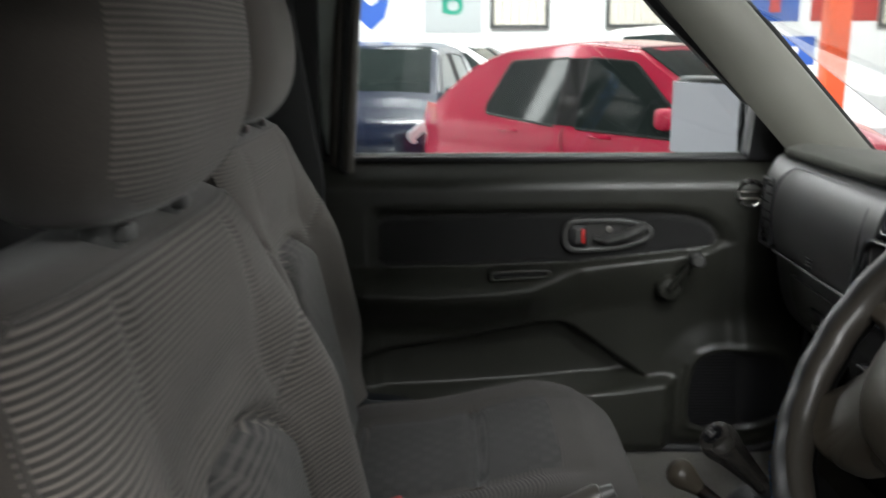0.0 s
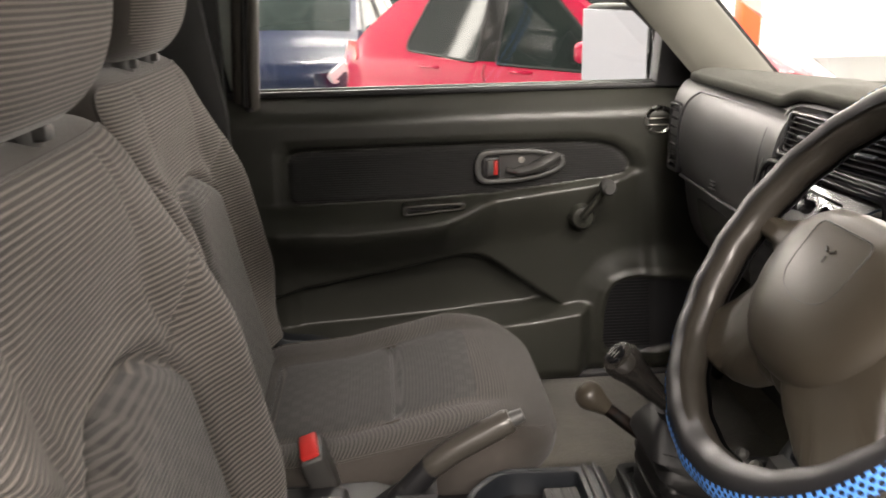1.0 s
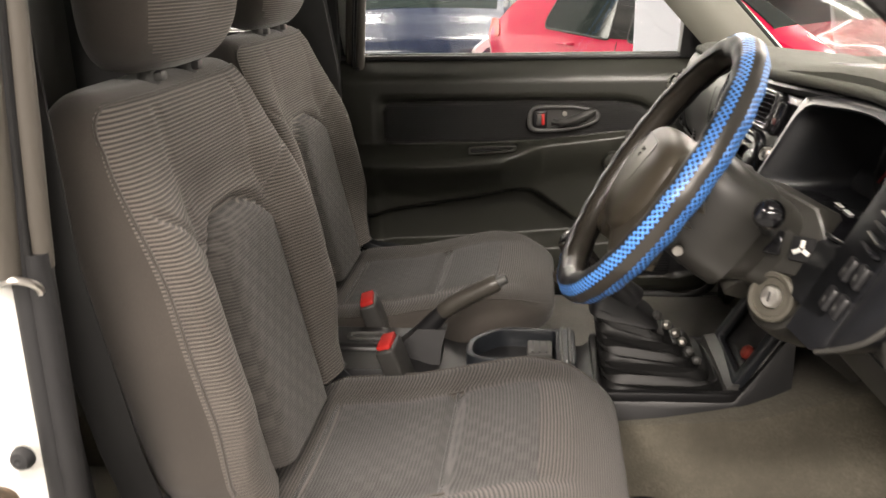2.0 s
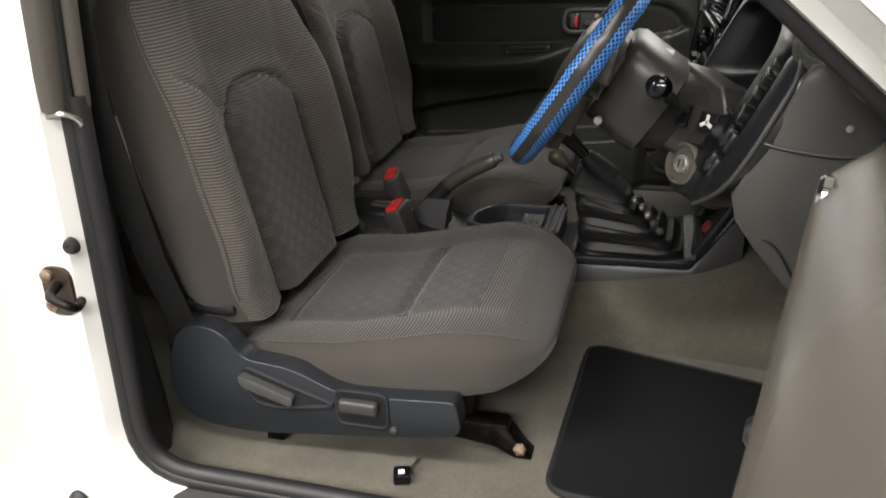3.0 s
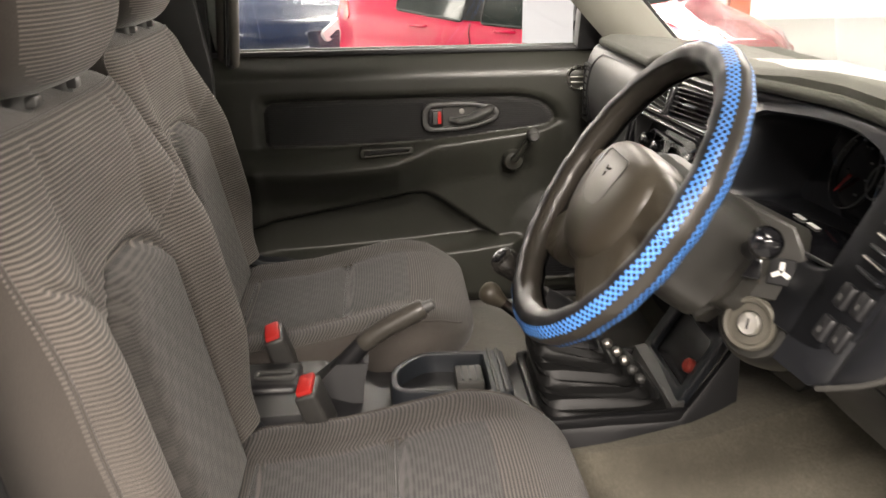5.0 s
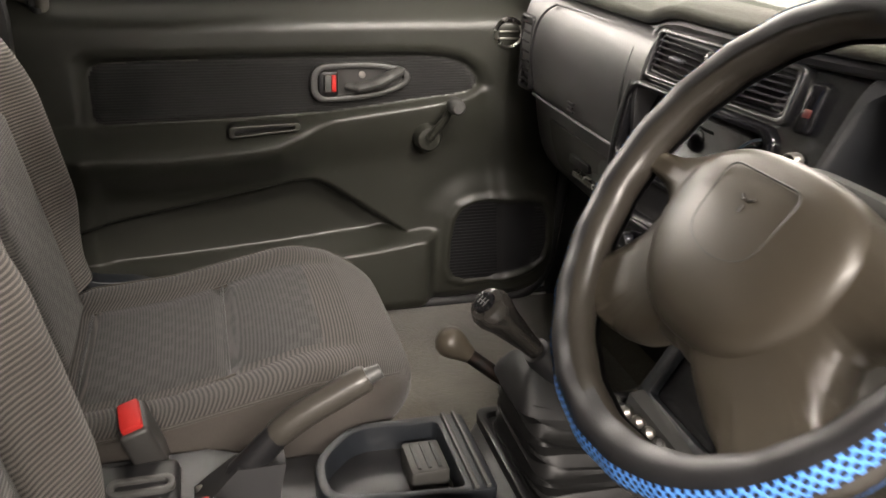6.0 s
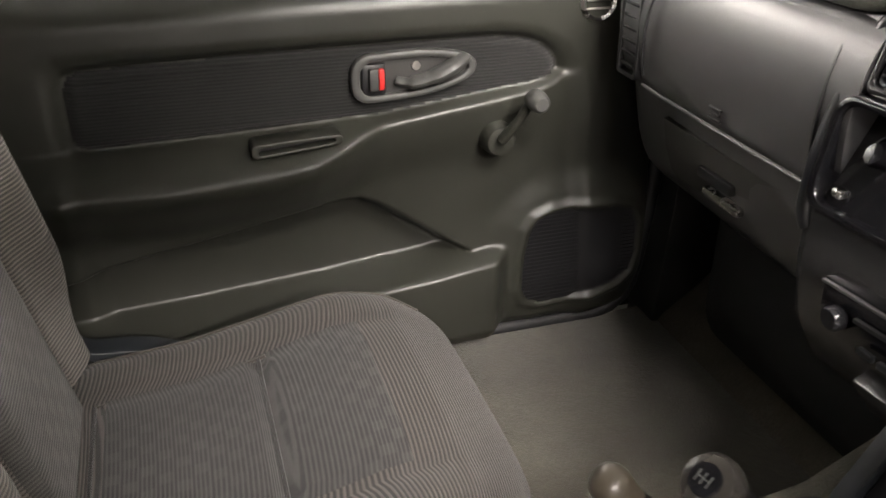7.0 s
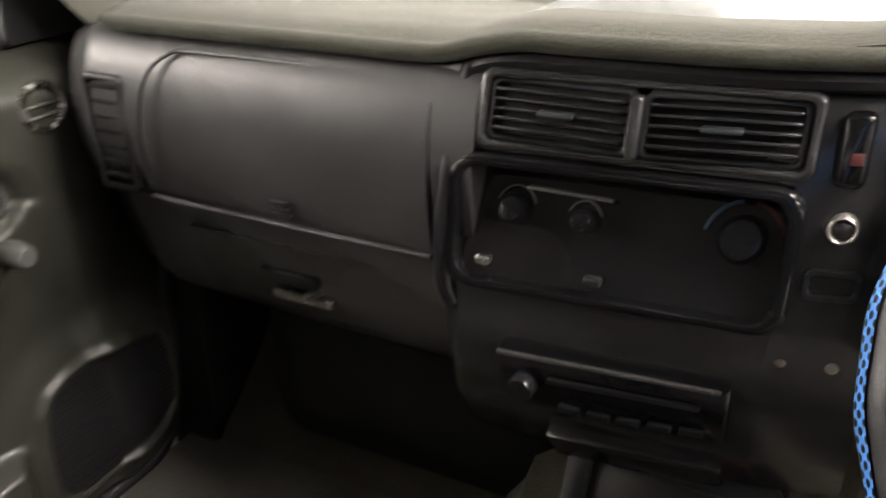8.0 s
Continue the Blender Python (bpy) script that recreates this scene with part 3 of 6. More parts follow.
def a_pillar(sgn):
    def Y(y):
        return y if sgn == 1 else 2 * YC - y
    # trim section swept from the dash corner up to the roof
    low = [(0.655, 0.300, 1.235), (0.69, 0.270, 1.235), (0.74, 0.262, 1.245), (0.775, 0.29, 1.262), (0.765, 0.315, 1.27), (0.71, 0.325, 1.25)]
    mid = [(0.505, 0.300, 1.395), (0.54, 0.272, 1.400), (0.58, 0.268, 1.415), (0.622, 0.290, 1.425), (0.615, 0.315, 1.43), (0.56, 0.325, 1.415)]
    top = [(0.29, 0.345, 1.615), (0.31, 0.325, 1.62), (0.34, 0.32, 1.65), (0.39, 0.335, 1.66), (0.385, 0.355, 1.65), (0.33, 0.37, 1.63)]
    rings = []
    for k in range(13):
        t = k / 12 * 2
        a, b, f = (low, mid, t) if t <= 1 else (mid, top, t - 1)
        ring = [Vector(p).lerp(Vector(q), f) for p, q in zip(a, b)]
        ring = spline(ring, 3, True)
        rings.append([(p.x + (0.055 if sgn == 1 else 0.0), Y(p.y), p.z) for p in ring])
    ob = thing("pillar_trim", (0.7, Y(0.3), 1.23), "beige-grey moulded windscreen pillar trim", "trim", "pillar trims", "structure")
    part("trim", loft(rings), M_BEIGE, ob)
    outer = []
    for k in range(7):
        t = k / 6
        p, q = Vector((0.80, Y(0.235), 1.22)), Vector((0.36, Y(0.31), 1.665))
        c = p.lerp(q, t)
        outer.append([c + Vector((a, (b if sgn == 1 else -b), d)) for a, b, d in ((-0.015, -0.02, -0.03), (0.02, -0.02, 0.0), (0.03, 0.02, 0.015), (0.0, 0.02, -0.01))])
    part("pillar_skin", loft(outer), M_WHITE, ob, "white painted outer pillar")


cab()
a_pillar(1)
a_pillar(-1)


# ---- sill plate and body fittings on the driver's side ----
def sill_plate():
    ob = thing("sill_plate", (0.25, 0.21, 0.62), "dark grey ribbed plastic sill plate with rusty screws", "sill plate")
    prof = [(0.155, 0.606), (0.156, 0.622), (0.168, 0.636), (0.205, 0.646), (0.220, 0.652), (0.232, 0.652), (0.240, 0.645), (0.242, 0.620), (0.20, 0.606)]
    body = prism(prof, "x", -0.138, 0.72, 0.002)
    part("plate", body, plastic("sill_plastic", (0.024, 0.024, 0.023), 0.45), ob)
    for k, y in enumerate((0.174, 0.187, 0.200)):
        z = 0.636 + (y - 0.168) * 0.27
        part("rib", tube([(-0.118, y, z), (0.70, y, z)], 0.0022, 8), M_DASHLOW, ob)
    for x in (-0.090, 0.040, 0.228, 0.45, 0.62):
        part("screw", lathe([(0.0085, 0), (0.0085, 0.002), (0.006, 0.0042), (0.0, 0.0046)], (x, 0.194, 0.642), (0, -0.25, 1), 14), M_RUST, ob, "rusty cross-head screw")


def striker():
    ob = thing("door_striker", (-0.235, 0.197, 0.976), "worn steel door striker bolted to the white pillar", "striker")
    plate = prism(smooth_loop([(-0.268, 0.936), (-0.222, 0.936), (-0.222, 1.008), (-0.268, 1.008)], 0.02), "y", 0.197, 0.190, 0.0015)
    part("plate", plate, metal("tarnished_steel", (0.10, 0.085, 0.065), 0.35, rust=0.25), ob)
    part("loop", tube(spline([(-0.243, 0.193, 0.982), (-0.230, 0.158, 0.982), (-0.206, 0.150, 0.978), (-0.196, 0.160, 0.968), (-0.214, 0.193, 0.960)], 6), 0.0065, 10), M_BLACKMETAL, ob)
    for z in (0.952, 0.995):
        part("bolt", lathe([(0.009, 0), (0.009, 0.006), (0.005, 0.009), (0, 0.009)], (-0.256, 0.191, z), (0, -1, 0), 12), M_RUST, ob)


def bump_stop(x, z, r, label, y=0.197):
    ob = thing("rubber_plug", (x, y - 0.002, z), label, "plug", "rubber plugs")
    part("plug", lathe([(r, 0), (r, 0.004), (r * 0.75, 0.010), (r * 0.3, 0.011), (0, 0.009)], (x, y, z), (0, -1, 0), 20), M_RUBBER, ob)


sill_plate()
striker()
bump_stop(-0.211, 1.039, 0.0115, "small black rubber plug in the white pillar")
bump_stop(-0.276, 0.637, 0.019, "black rubber bump stop at the foot of the pillar", 0.171)
# seat belt hanging beside the pillar
def belt_trim():
    """Lower pillar trim that hides the belt reel, curving inwards to the floor."""
    rings = []
    for z, w in ((FLOOR, 0.115), (0.72, 0.112), (0.85, 0.090), (1.0, 0.060), (1.15, 0.040), (1.22, 0.032)):
        y = 0.245
        rings.append([(-0.205, y, z), (-0.200, y + w * 0.5, z), (-0.225, y + w * 0.9, z), (-0.27, y + w, z), (-0.40, y + w, z), (-0.40, y, z)])
    struct("belt_trim", loft(rings), M_PILLAR, "dark moulded lower pillar trim", "trim", 50)


belt_trim()
belt = thing("seat_belt", (-0.20, 0.27, 1.2), "dark grey seat belt webbing hanging by the pillar", "seat belt")
part("webbing", loft([[(x - 0.022, y, z), (x + 0.022, y + 0.006, z), (x + 0.022, y + 0.0085, z), (x - 0.022, y + 0.0025, z)] for x, y, z in ((-0.200, 0.252, 1.55), (-0.192, 0.262, 1.2), (-0.178, 0.30, 0.98), (-0.170, 0.335, 0.86), (-0.175, 0.350, 0.80))]), M_STRAP, belt)
part("belt_guide", ring_prism(rrect(-0.213, 1.53, 0.070, 0.045, 0.012), rrect(-0.213, 1.53, 0.050, 0.012, 0.004), "y", 0.246, 0.256, 0.002), M_BLACK, belt, "black plastic belt guide")
part("belt_anchor", bx((-0.178, 0.350, 0.79), (0.050, 0.012, 0.040), 0.004), M_BLACKMETAL, belt)
# small bright stop where the glass run ends
hook = thing("seal_clip", (-0.195, 0.212, 1.205), "small bright steel clip at the seal's end", "clip")
part("clip", tube(spline([(-0.215, 0.205, 1.207), (-0.196, 0.204, 1.211), (-0.184, 0.212, 1.206), (-0.182, 0.222, 1.196), (-0.186, 0.224, 1.188)], 5), 0.0038, 8), M_STEEL, hook)
# ---- seats ----
def seat(cx, dx, sgn, name_label, outer_plate):
    """cx: centre line; dx: shift along the cab; sgn: +1 where the outer side lies towards the driver's door."""
    def P(x, v, z):
        return (x + dx, cx + sgn * v, z)

    ob = thing("car_seat", (0.1 + dx, cx, FLOOR), name_label, "seat", "front seats")

    # backrest: a soft slab with round shoulders, side wings and an arched centre pad
    top_z0 = 1.343

    def slab(z):
        """Half width, depth and front plane at a height."""
        q = min(1.0, max(0.0, z - 1.258) / 0.085)
        w = interp(z, (0.845, 0.90, 1.06, 1.20, 1.27), (0.228, 0.243, 0.252, 0.250, 0.247)) - 0.078 * (1 - math.sqrt(1 - q * q))
        e = min(1.0, max(0.0, z - 1.296) / (top_z0 - 1.296))
        d = interp(z, (0.845, 0.89, 1.09, 1.25, 1.30), (0.095, 0.118, 0.122, 0.114, 0.108))
        return w, d, 0.26 + 0.74 * math.sqrt(1 - e * e), -0.075 - 0.21 * (z - 0.87)

    def skin(a, z):
        """A point of the backrest: angle round the slab and height."""
        w, d, squash, xf = slab(z)
        ca, sa = math.cos(a), math.sin(a)
        v = w * sgnpow(ca, 0.55)
        x = xf - d / 2 + d / 2 * squash * sgnpow(sa, 0.55)
        front = smooth(0.0, 0.55, sa) * squash
        k, av = abs(v) / w, abs(v)
        wing = smooth(0.46, 0.86, k) * (1 - 0.50 * smooth(0.90, 1.0, k))
        x += front * 0.047 * wing * (0.55 + 0.45 * smooth(0.87, 0.99, z)) * (1 - smooth(1.12, 1.315, z))
        # arched centre pad with a tucked seam round it
        edge = min(0.115 - av, 1.172 - 0.046 * (av / 0.115) ** 3.0 - z)
        x += front * (0.014 * smooth(0.0, 0.030, edge) - 0.016 * math.exp(-(edge / 0.007) ** 2))
        # stitched dart from the pad's corner out to the wing, and the seam that runs on to the top
        cz = 1.150 + (av - 0.115) * 0.64
        if av > 0.100:
            x -= front * 0.007 * math.exp(-((z - cz) / 0.0045) ** 2) * smooth(0.105, 0.125, av) * (1 - smooth(0.215, 0.235, av))
        sv = interp(z, (1.14, 1.20, 1.26, 1.33), (0.112, 0.124, 0.128, 0.118))
        x -= front * 0.004 * math.exp(-((av - sv) / 0.005) ** 2) * smooth(1.14, 1.17, z) * (1 - smooth(1.31, 1.335, z))
        # soft hollow above the pad
        x -= front * 0.014 * math.exp(-((z - 1.205) / 0.036) ** 2) * (1 - smooth(0.06, 0.16, av))
        return v, x, front, edge

    def face_half(z):
        """Half width of the ribbed front at a height; nothing above its rounded top."""
        h = 0.955 * slab(min(z, 1.288))[0]
        t = (z - 1.288) / 0.044
        return h if t <= 0 else h - 0.052 + 0.052 * math.sqrt(max(0.0, 1 - t * t))

    rings, info, m, n = [], [], 128, 112
    for i in range(n + 1):
        z = 0.845 + (top_z0 - 0.845) * (1 - (1 - i / n) ** 1.4)
        row, meta = [], []
        for j in range(m):
            v, x, front, edge = skin(2 * math.pi * (j + 0.5) / m, z)
            row.append(P(x, v, z))
            meta.append((front > 0.2 and abs(v) < face_half(z) and z < 1.331, edge > 0.003))
        rings.append(row)
        info.append(meta)
    bm = bmesh.new()
    vs = [[bm.verts.new(p) for p in r] for r in rings]
    for i in range(n):
        for j in range(m):
            k = (j + 1) % m
            f = bm.faces.new((vs[i][j], vs[i][k], vs[i + 1][k], vs[i + 1][j]))
            face, pad = info[i][j]
            f.material_index = (2 if pad else 1) if face else 0
    bm.faces.new(vs[0][::-1])
    bm.faces.new(vs[-1])
    bmesh.ops.recalc_face_normals(bm, faces=bm.faces)
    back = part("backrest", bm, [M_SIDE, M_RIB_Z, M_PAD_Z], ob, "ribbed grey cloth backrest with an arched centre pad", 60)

    def on_face(v, z, lift):
        w = slab(z)[0]
        a = math.acos(max(-1.0, min(1.0, sgnpow(v / w, 1 / 0.55))))
        return Vector(P(skin(a, z)[1] + lift, v, z))

    up = [(face_half(z), z) for z in np.linspace(0.885, 1.330, 60)]
    line = [(-v, z) for v, z in up] + [(v, 1.331) for v in np.linspace(-0.15, 0.15, 14)] + up[::-1]
    part("piping", tube([on_face(v, z, 0.0008) for v, z in line], 0.0021, 6), M_SIDE, back)

    # cushion: rings from the back to the front
    x0, x1 = -0.105, 0.378

    def section(x):
        u = (x - x0) / (x1 - x0)
        e = max(0.0, (u - 0.62) / 0.38)
        plan = max(0.0, 1 - e ** 2.6) ** (1 / 2.6)
        e2 = max(0.0, (u - 0.74) / 0.26)
        rnd = max(0.0, 1 - e2 ** 2.4) ** 0.5
        w = 0.247 * (0.45 + 0.55 * plan) * interp(u, (0, 0.1, 1), (0.92, 1, 1))
        ztop = interp(u, (0, 0.1, 0.35, 0.7, 0.86, 1.0), (0.786, 0.801, 0.813, 0.853, 0.858, 0.844))
        zbot = interp(u, (0, 0.5, 0.85, 1.0), (0.735, 0.735, 0.752, 0.785))
        return u, rnd, w, (ztop + zbot) / 2, (ztop - zbot) / 2 * (0.28 + 0.72 * rnd)

    def top_z(x, v, ca, sa):
        u, rnd, w, zm, h = section(x)
        z = zm + h * sgnpow(sa, 0.5)
        up = smooth(0.0, 0.5, sa)
        k = abs(v) / w
        z += up * 0.016 * smooth(0.5, 0.82, k) * (1 - 0.4 * smooth(0.82, 1.0, k)) * (1 - smooth(0.7, 1.0, u))
        z += up * 0.014 * (1 - (v / w) ** 2) * rnd
        edge = min(0.135 - abs(v), x + 0.052)
        z -= up * rnd * 0.008 * math.exp(-(edge / 0.008) ** 2) * (1 - 0.75 * smooth(0.45, 0.70, u)) * (1 - smooth(0.80, 0.92, u))
        if abs(v) < 0.135:
            z -= up * 0.013 * math.exp(-((x - 0.139) / 0.010) ** 2)
        return z

    rings, info, m, n = [], [], 96, 96
    for i in range(n + 1):
        s = i / n
        x = x0 + (x1 - x0) * (1 - (1 - s) ** 1.5)
        u, rnd, w, zm, h = section(x)
        row, meta = [], []
        for j in range(m):
            a = 2 * math.pi * j / m
            ca, sa = math.cos(a), math.sin(a)
            v = w * sgnpow(ca, 0.5)
            row.append(P(x, v, top_z(x, v, ca, sa)))
            meta.append((sa > 0.62 or (u > 0.97 and sa > 0.15), abs(v) < 0.128 and -0.045 < x < 0.26))
        rings.append(row)
        info.append(meta)
    bm = bmesh.new()
    vs = [[bm.verts.new(p) for p in r] for r in rings]
    for i in range(n):
        for j in range(m):
            k = (j + 1) % m
            f = bm.faces.new((vs[i][j], vs[i][k], vs[i + 1][k], vs[i + 1][j]))
            face, pad = info[i][j]
            f.material_index = (2 if pad else 1) if face else 0
    bm.faces.new(vs[0][::-1])
    f = bm.faces.new(vs[-1])
    f.material_index = 1
    bmesh.ops.recalc_face_normals(bm, faces=bm.faces)
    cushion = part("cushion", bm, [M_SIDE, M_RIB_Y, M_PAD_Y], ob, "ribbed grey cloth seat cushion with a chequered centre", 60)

    def on_top(x, v, lift=0.0):
        w = section(x)[2]
        ca = min(1.0, (abs(v) / w) ** 2)
        return P(x, v, top_z(x, v, ca, math.sqrt(1 - ca * ca)) + lift)

    # welt where the ribbed top meets the smooth side
    for sv in (-1, 1):
        welt = []
        for x in np.linspace(-0.09, 0.352, 46):
            w = section(x)[2]
            v = sv * w * 0.885
            welt.append(on_top(x, v, 0.0006))
        part("piping", tube(welt, 0.0019, 6), M_SIDE, cushion)
    for line in ([(-0.052 + 0.20 * t, -0.135) for t in np.linspace(0, 1, 24)], [(-0.052 + 0.20 * t, 0.135) for t in np.linspace(0, 1, 24)],
                 [(-0.052, -0.135 + 0.27 * t) for t in np.linspace(0, 1, 14)], [(0.139, -0.135 + 0.27 * t) for t in np.linspace(0, 1, 14)]):
        part("seam", tube([on_top(x, v, 0.0015) for x, v in line], 0.0028, 6), M_SEAM if line[0][0] == line[-1][0] else M_SIDE, cushion)

    # headrest on two posts
    rings = []
    for i in range(41):
        s = i / 40
        z = 1.350 + 0.245 * s
        e = (1 - abs(2 * s - 1) ** 3.2) ** 0.5 if 0 < s < 1 else 0.0
        w, d = 0.075 + 0.068 * e, 0.016 + 0.044 * e
        xc = -0.195 - 0.05 * (s - 0.5) ** 2 * 2 - 0.02 * s
        row = []
        for j in range(56):
            a = 2 * math.pi * j / 56
            row.append(P(xc + d * sgnpow(math.sin(a), 0.62) + 0.010 * math.sin(a) * (1 - math.cos(a) ** 2), w * sgnpow(math.cos(a), 0.5), z))
        rings.append(row)
    head = part("headrest", loft(rings), [M_SIDE, M_HEAD], ob, "rounded cloth headrest on steel posts", 70)
    for poly in head.data.polygons:
        if poly.normal.x > 0.62:
            poly.material_index = 1
    for v in (-0.062, 0.052):
        part("headrest_post", tube([P(-0.205, v, 1.29), P(-0.208, v, 1.40)], 0.006, 12), M_STEEL, ob)
        part("post_sleeve", join(lathe([(0.014, 0), (0.014, 0.016), (0.011, 0.022), (0.0065, 0.022)], P(-0.205, v, 1.336), (0, 0, 1), 18), bx(P(-0.193, v, 1.346), (0.018, 0.018, 0.012), 0.003)), M_GREYPL, ob, "grey plastic headrest sleeve")

    # frame, rails and covers below
    part("seat_pan", bx(P(0.09, 0, 0.73), (0.36, 0.40, 0.05), 0.012), M_BLACKMETAL, ob)
    for v in (-0.19, 0.19):
        part("rail", bx(P(0.10, v, 0.690), (0.44, 0.035, 0.030), 0.004), M_BLACKMETAL, ob)
        part("front_foot", prism([(P(u, 0, 0)[0], w) for u, w in ((0.23, 0.70), (0.30, 0.705), (0.325, 0.69), (0.345, 0.66), (0.36, FLOOR - 0.004), (0.335, FLOOR - 0.004), (0.318, 0.655), (0.30, 0.665), (0.23, 0.675))], "y", P(0, v - 0.018, 0)[1], P(0, v + 0.018, 0)[1], 0.002), M_BLACKMETAL, ob, "black steel foot bracket with a rusty bolt")
        part("bolt", lathe([(0.010, 0), (0.010, 0.007), (0.006, 0.010), (0, 0.010)], P(0.338, v - 0.019, 0.668), (0.3, -sgn, 0.5), 6), M_RUST, ob)
        part("rear_foot", prism([(P(u, 0, 0)[0], w) for u, w in ((-0.055, 0.70), (0.01, 0.70), (-0.010, 0.678), (-0.035, FLOOR - 0.004), (-0.062, FLOOR - 0.004))], "y", P(0, v * 1.2 - 0.016, 0)[1], P(0, v * 1.2 + 0.016, 0)[1], 0.002), M_BLACKMETAL, ob)
    for v, outer in ((-0.262, True), (0.255, False)):
        if not outer:
            part("inner_cover", prism([(P(u, 0, 0)[0], w) for u, w in smooth_loop([(-0.18, 0.74), (-0.08, 0.71), (0.05, 0.72), (0.05, 0.76), (-0.06, 0.80), (-0.10, 0.86), (-0.17, 0.86)], 0.03)], "y", P(0, v - 0.012, 0)[1], P(0, v + 0.012, 0)[1], 0.004), M_SEATPL, ob)
            continue
        out = smooth_loop([(-0.191, 0.799, 0.02), (-0.172, 0.848, 0.03), (-0.135, 0.864, 0.03), (-0.092, 0.852, 0.03), (-0.066, 0.812, 0.02), (0.010, 0.806, 0.03), (0.084, 0.772, 0.03), (0.150, 0.774, 0.02), (0.259, 0.781, 0.012), (0.268, 0.726, 0.02), (0.150, 0.706, 0.02), (-0.075, 0.682, 0.04), (-0.165, 0.690, 0.04), (-0.200, 0.738, 0.03)], 0.02, 4)
        y0, y1 = P(0, v + 0.022, 0)[1], P(0, v - 0.014, 0)[1]
        cov = part("side_cover", prism([(P(u, 0, 0)[0], w) for u, w in out], "y", y0, y1, 0.012, 4), M_SEATPL, ob, "dark blue-grey moulded recliner cover")
        # recess, recline lever and slide catch
        rec = smooth_loop([(-0.066, 0.803), (0.018, 0.773), (0.075, 0.754), (0.062, 0.748), (-0.018, 0.737), (-0.052, 0.741), (-0.072, 0.772)], 0.014)
        yo = P(0, v - 0.0145, 0)[1]
        part("lever_recess", prism([(P(u, 0, 0)[0], w) for u, w in rec], "y", yo, yo - sgn * 0.0015), M_BLACK, cov)
        part("recess_lip", tube([(P(u, 0, 0)[0], yo, w) for u, w in rec], 0.0042, 8, True), M_SEATPL, cov)
        lev = smooth_loop([(-0.070, 0.794), (0.016, 0.763), (0.012, 0.749), (-0.066, 0.774)], 0.006)
        part("recline_lever", prism([(P(u, 0, 0)[0], w) for u, w in lev], "y", yo, yo - sgn * 0.016, 0.005, 3), M_GREYPL, cov, "grey plastic recline lever")
        part("catch_recess", prism([(P(u, 0, 0)[0], w) for u, w in rrect(0.118, 0.752, 0.074, 0.052, 0.010)], "y", yo, yo - sgn * 0.002), M_BLACK, cov)
        part("slide_catch", bx((P(0.116, 0, 0)[0], yo - sgn * 0.008, 0.760), (0.060, 0.016, 0.022), 0.006, 3), M_BUCKLE, cov, "grey plastic slide catch")
        part("recess_lip", tube([(P(u, 0, 0)[0], yo, w) for u, w in rrect(0.118, 0.752, 0.078, 0.056, 0.012)], 0.0032, 8, True), M_SEATPL, cov)
        part("screw", lathe([(0.006, 0), (0.005, 0.003), (0, 0.0035)], (P(0.165, 0, 0)[0], yo, 0.722), (0, -sgn, 0), 12), M_STEEL, cov)
    # trim band where the backrest meets the recliner
    part("hinge_gap", bx(P(-0.135, -0.222, 0.868), (0.085, 0.03, 0.022), 0.008), M_BLACK, ob)
    return ob


seat(0.60, 0.0, 1, "grey ribbed cloth driver's seat on black steel rails", True)
seat(1.28, -0.088, -1, "grey ribbed cloth passenger seat slid slightly back", True)
# ---- doors ----
INS = [(-0.114, 1.040), (0.064, 1.044), (0.246, 1.050), (0.477, 1.076), (0.511, 1.083), (0.523, 1.095), (0.520, 1.108), (0.508, 1.123), (0.490, 1.135), (0.462, 1.143), (0.42, 1.147), (0.23, 1.148), (0.07, 1.147), (-0.108, 1.143), (-0.124, 1.136), (-0.131, 1.122), (-0.131, 1.056), (-0.126, 1.045)]
BASIN = [(-0.150, 1.150), (-0.135, 1.166), (0.43, 1.166), (0.49, 1.157), (0.535, 1.132), (0.560, 1.09), (0.572, 1.02), (0.580, 0.90), (0.60, 0.60), (-0.150, 0.60)]
SPK = [(0.476, 0.742), (0.478, 0.80), (0.486, 0.842), (0.500, 0.862), (0.525, 0.872), (0.58, 0.876), (0.63, 0.874), (0.662, 0.862), (0.676, 0.836), (0.680, 0.78), (0.672, 0.745), (0.648, 0.728), (0.58, 0.714), (0.51, 0.711), (0.486, 0.720)]
POCK = [(-0.30, 0.80), (-0.20, 0.855), (-0.109, 0.876), (0.054, 0.905), (0.185, 0.931), (0.228, 0.931), (0.250, 0.920), (0.401, 0.812), (0.334, 0.800), (0.26, 0.794), (0.0, 0.775), (-0.30, 0.76)]
EDGE = [(-0.40, 0.640), (0.62, 0.646), (0.668, 0.655), (0.700, 0.690), (0.714, 0.745), (0.714, 0.90), (0.705, 1.40), (-0.40, 1.40)]


def inside(poly, x, z):
    """Signed distance to a polygon, positive inside."""
    best, odd = 1e9, False
    n = len(poly)
    for i in range(n):
        (x0, z0), (x1, z1) = poly[i], poly[(i + 1) % n]
        ex, ez = x1 - x0, z1 - z0
        t = max(0.0, min(1.0, ((x - x0) * ex + (z - z0) * ez) / (ex * ex + ez * ez)))
        d = math.hypot(x - x0 - t * ex, z - z0 - t * ez)
        best = min(best, d)
        if (z0 > z) != (z1 > z) and x < x0 + (z - z0) * ex / ez:
            odd = not odd
    return best if odd else -best


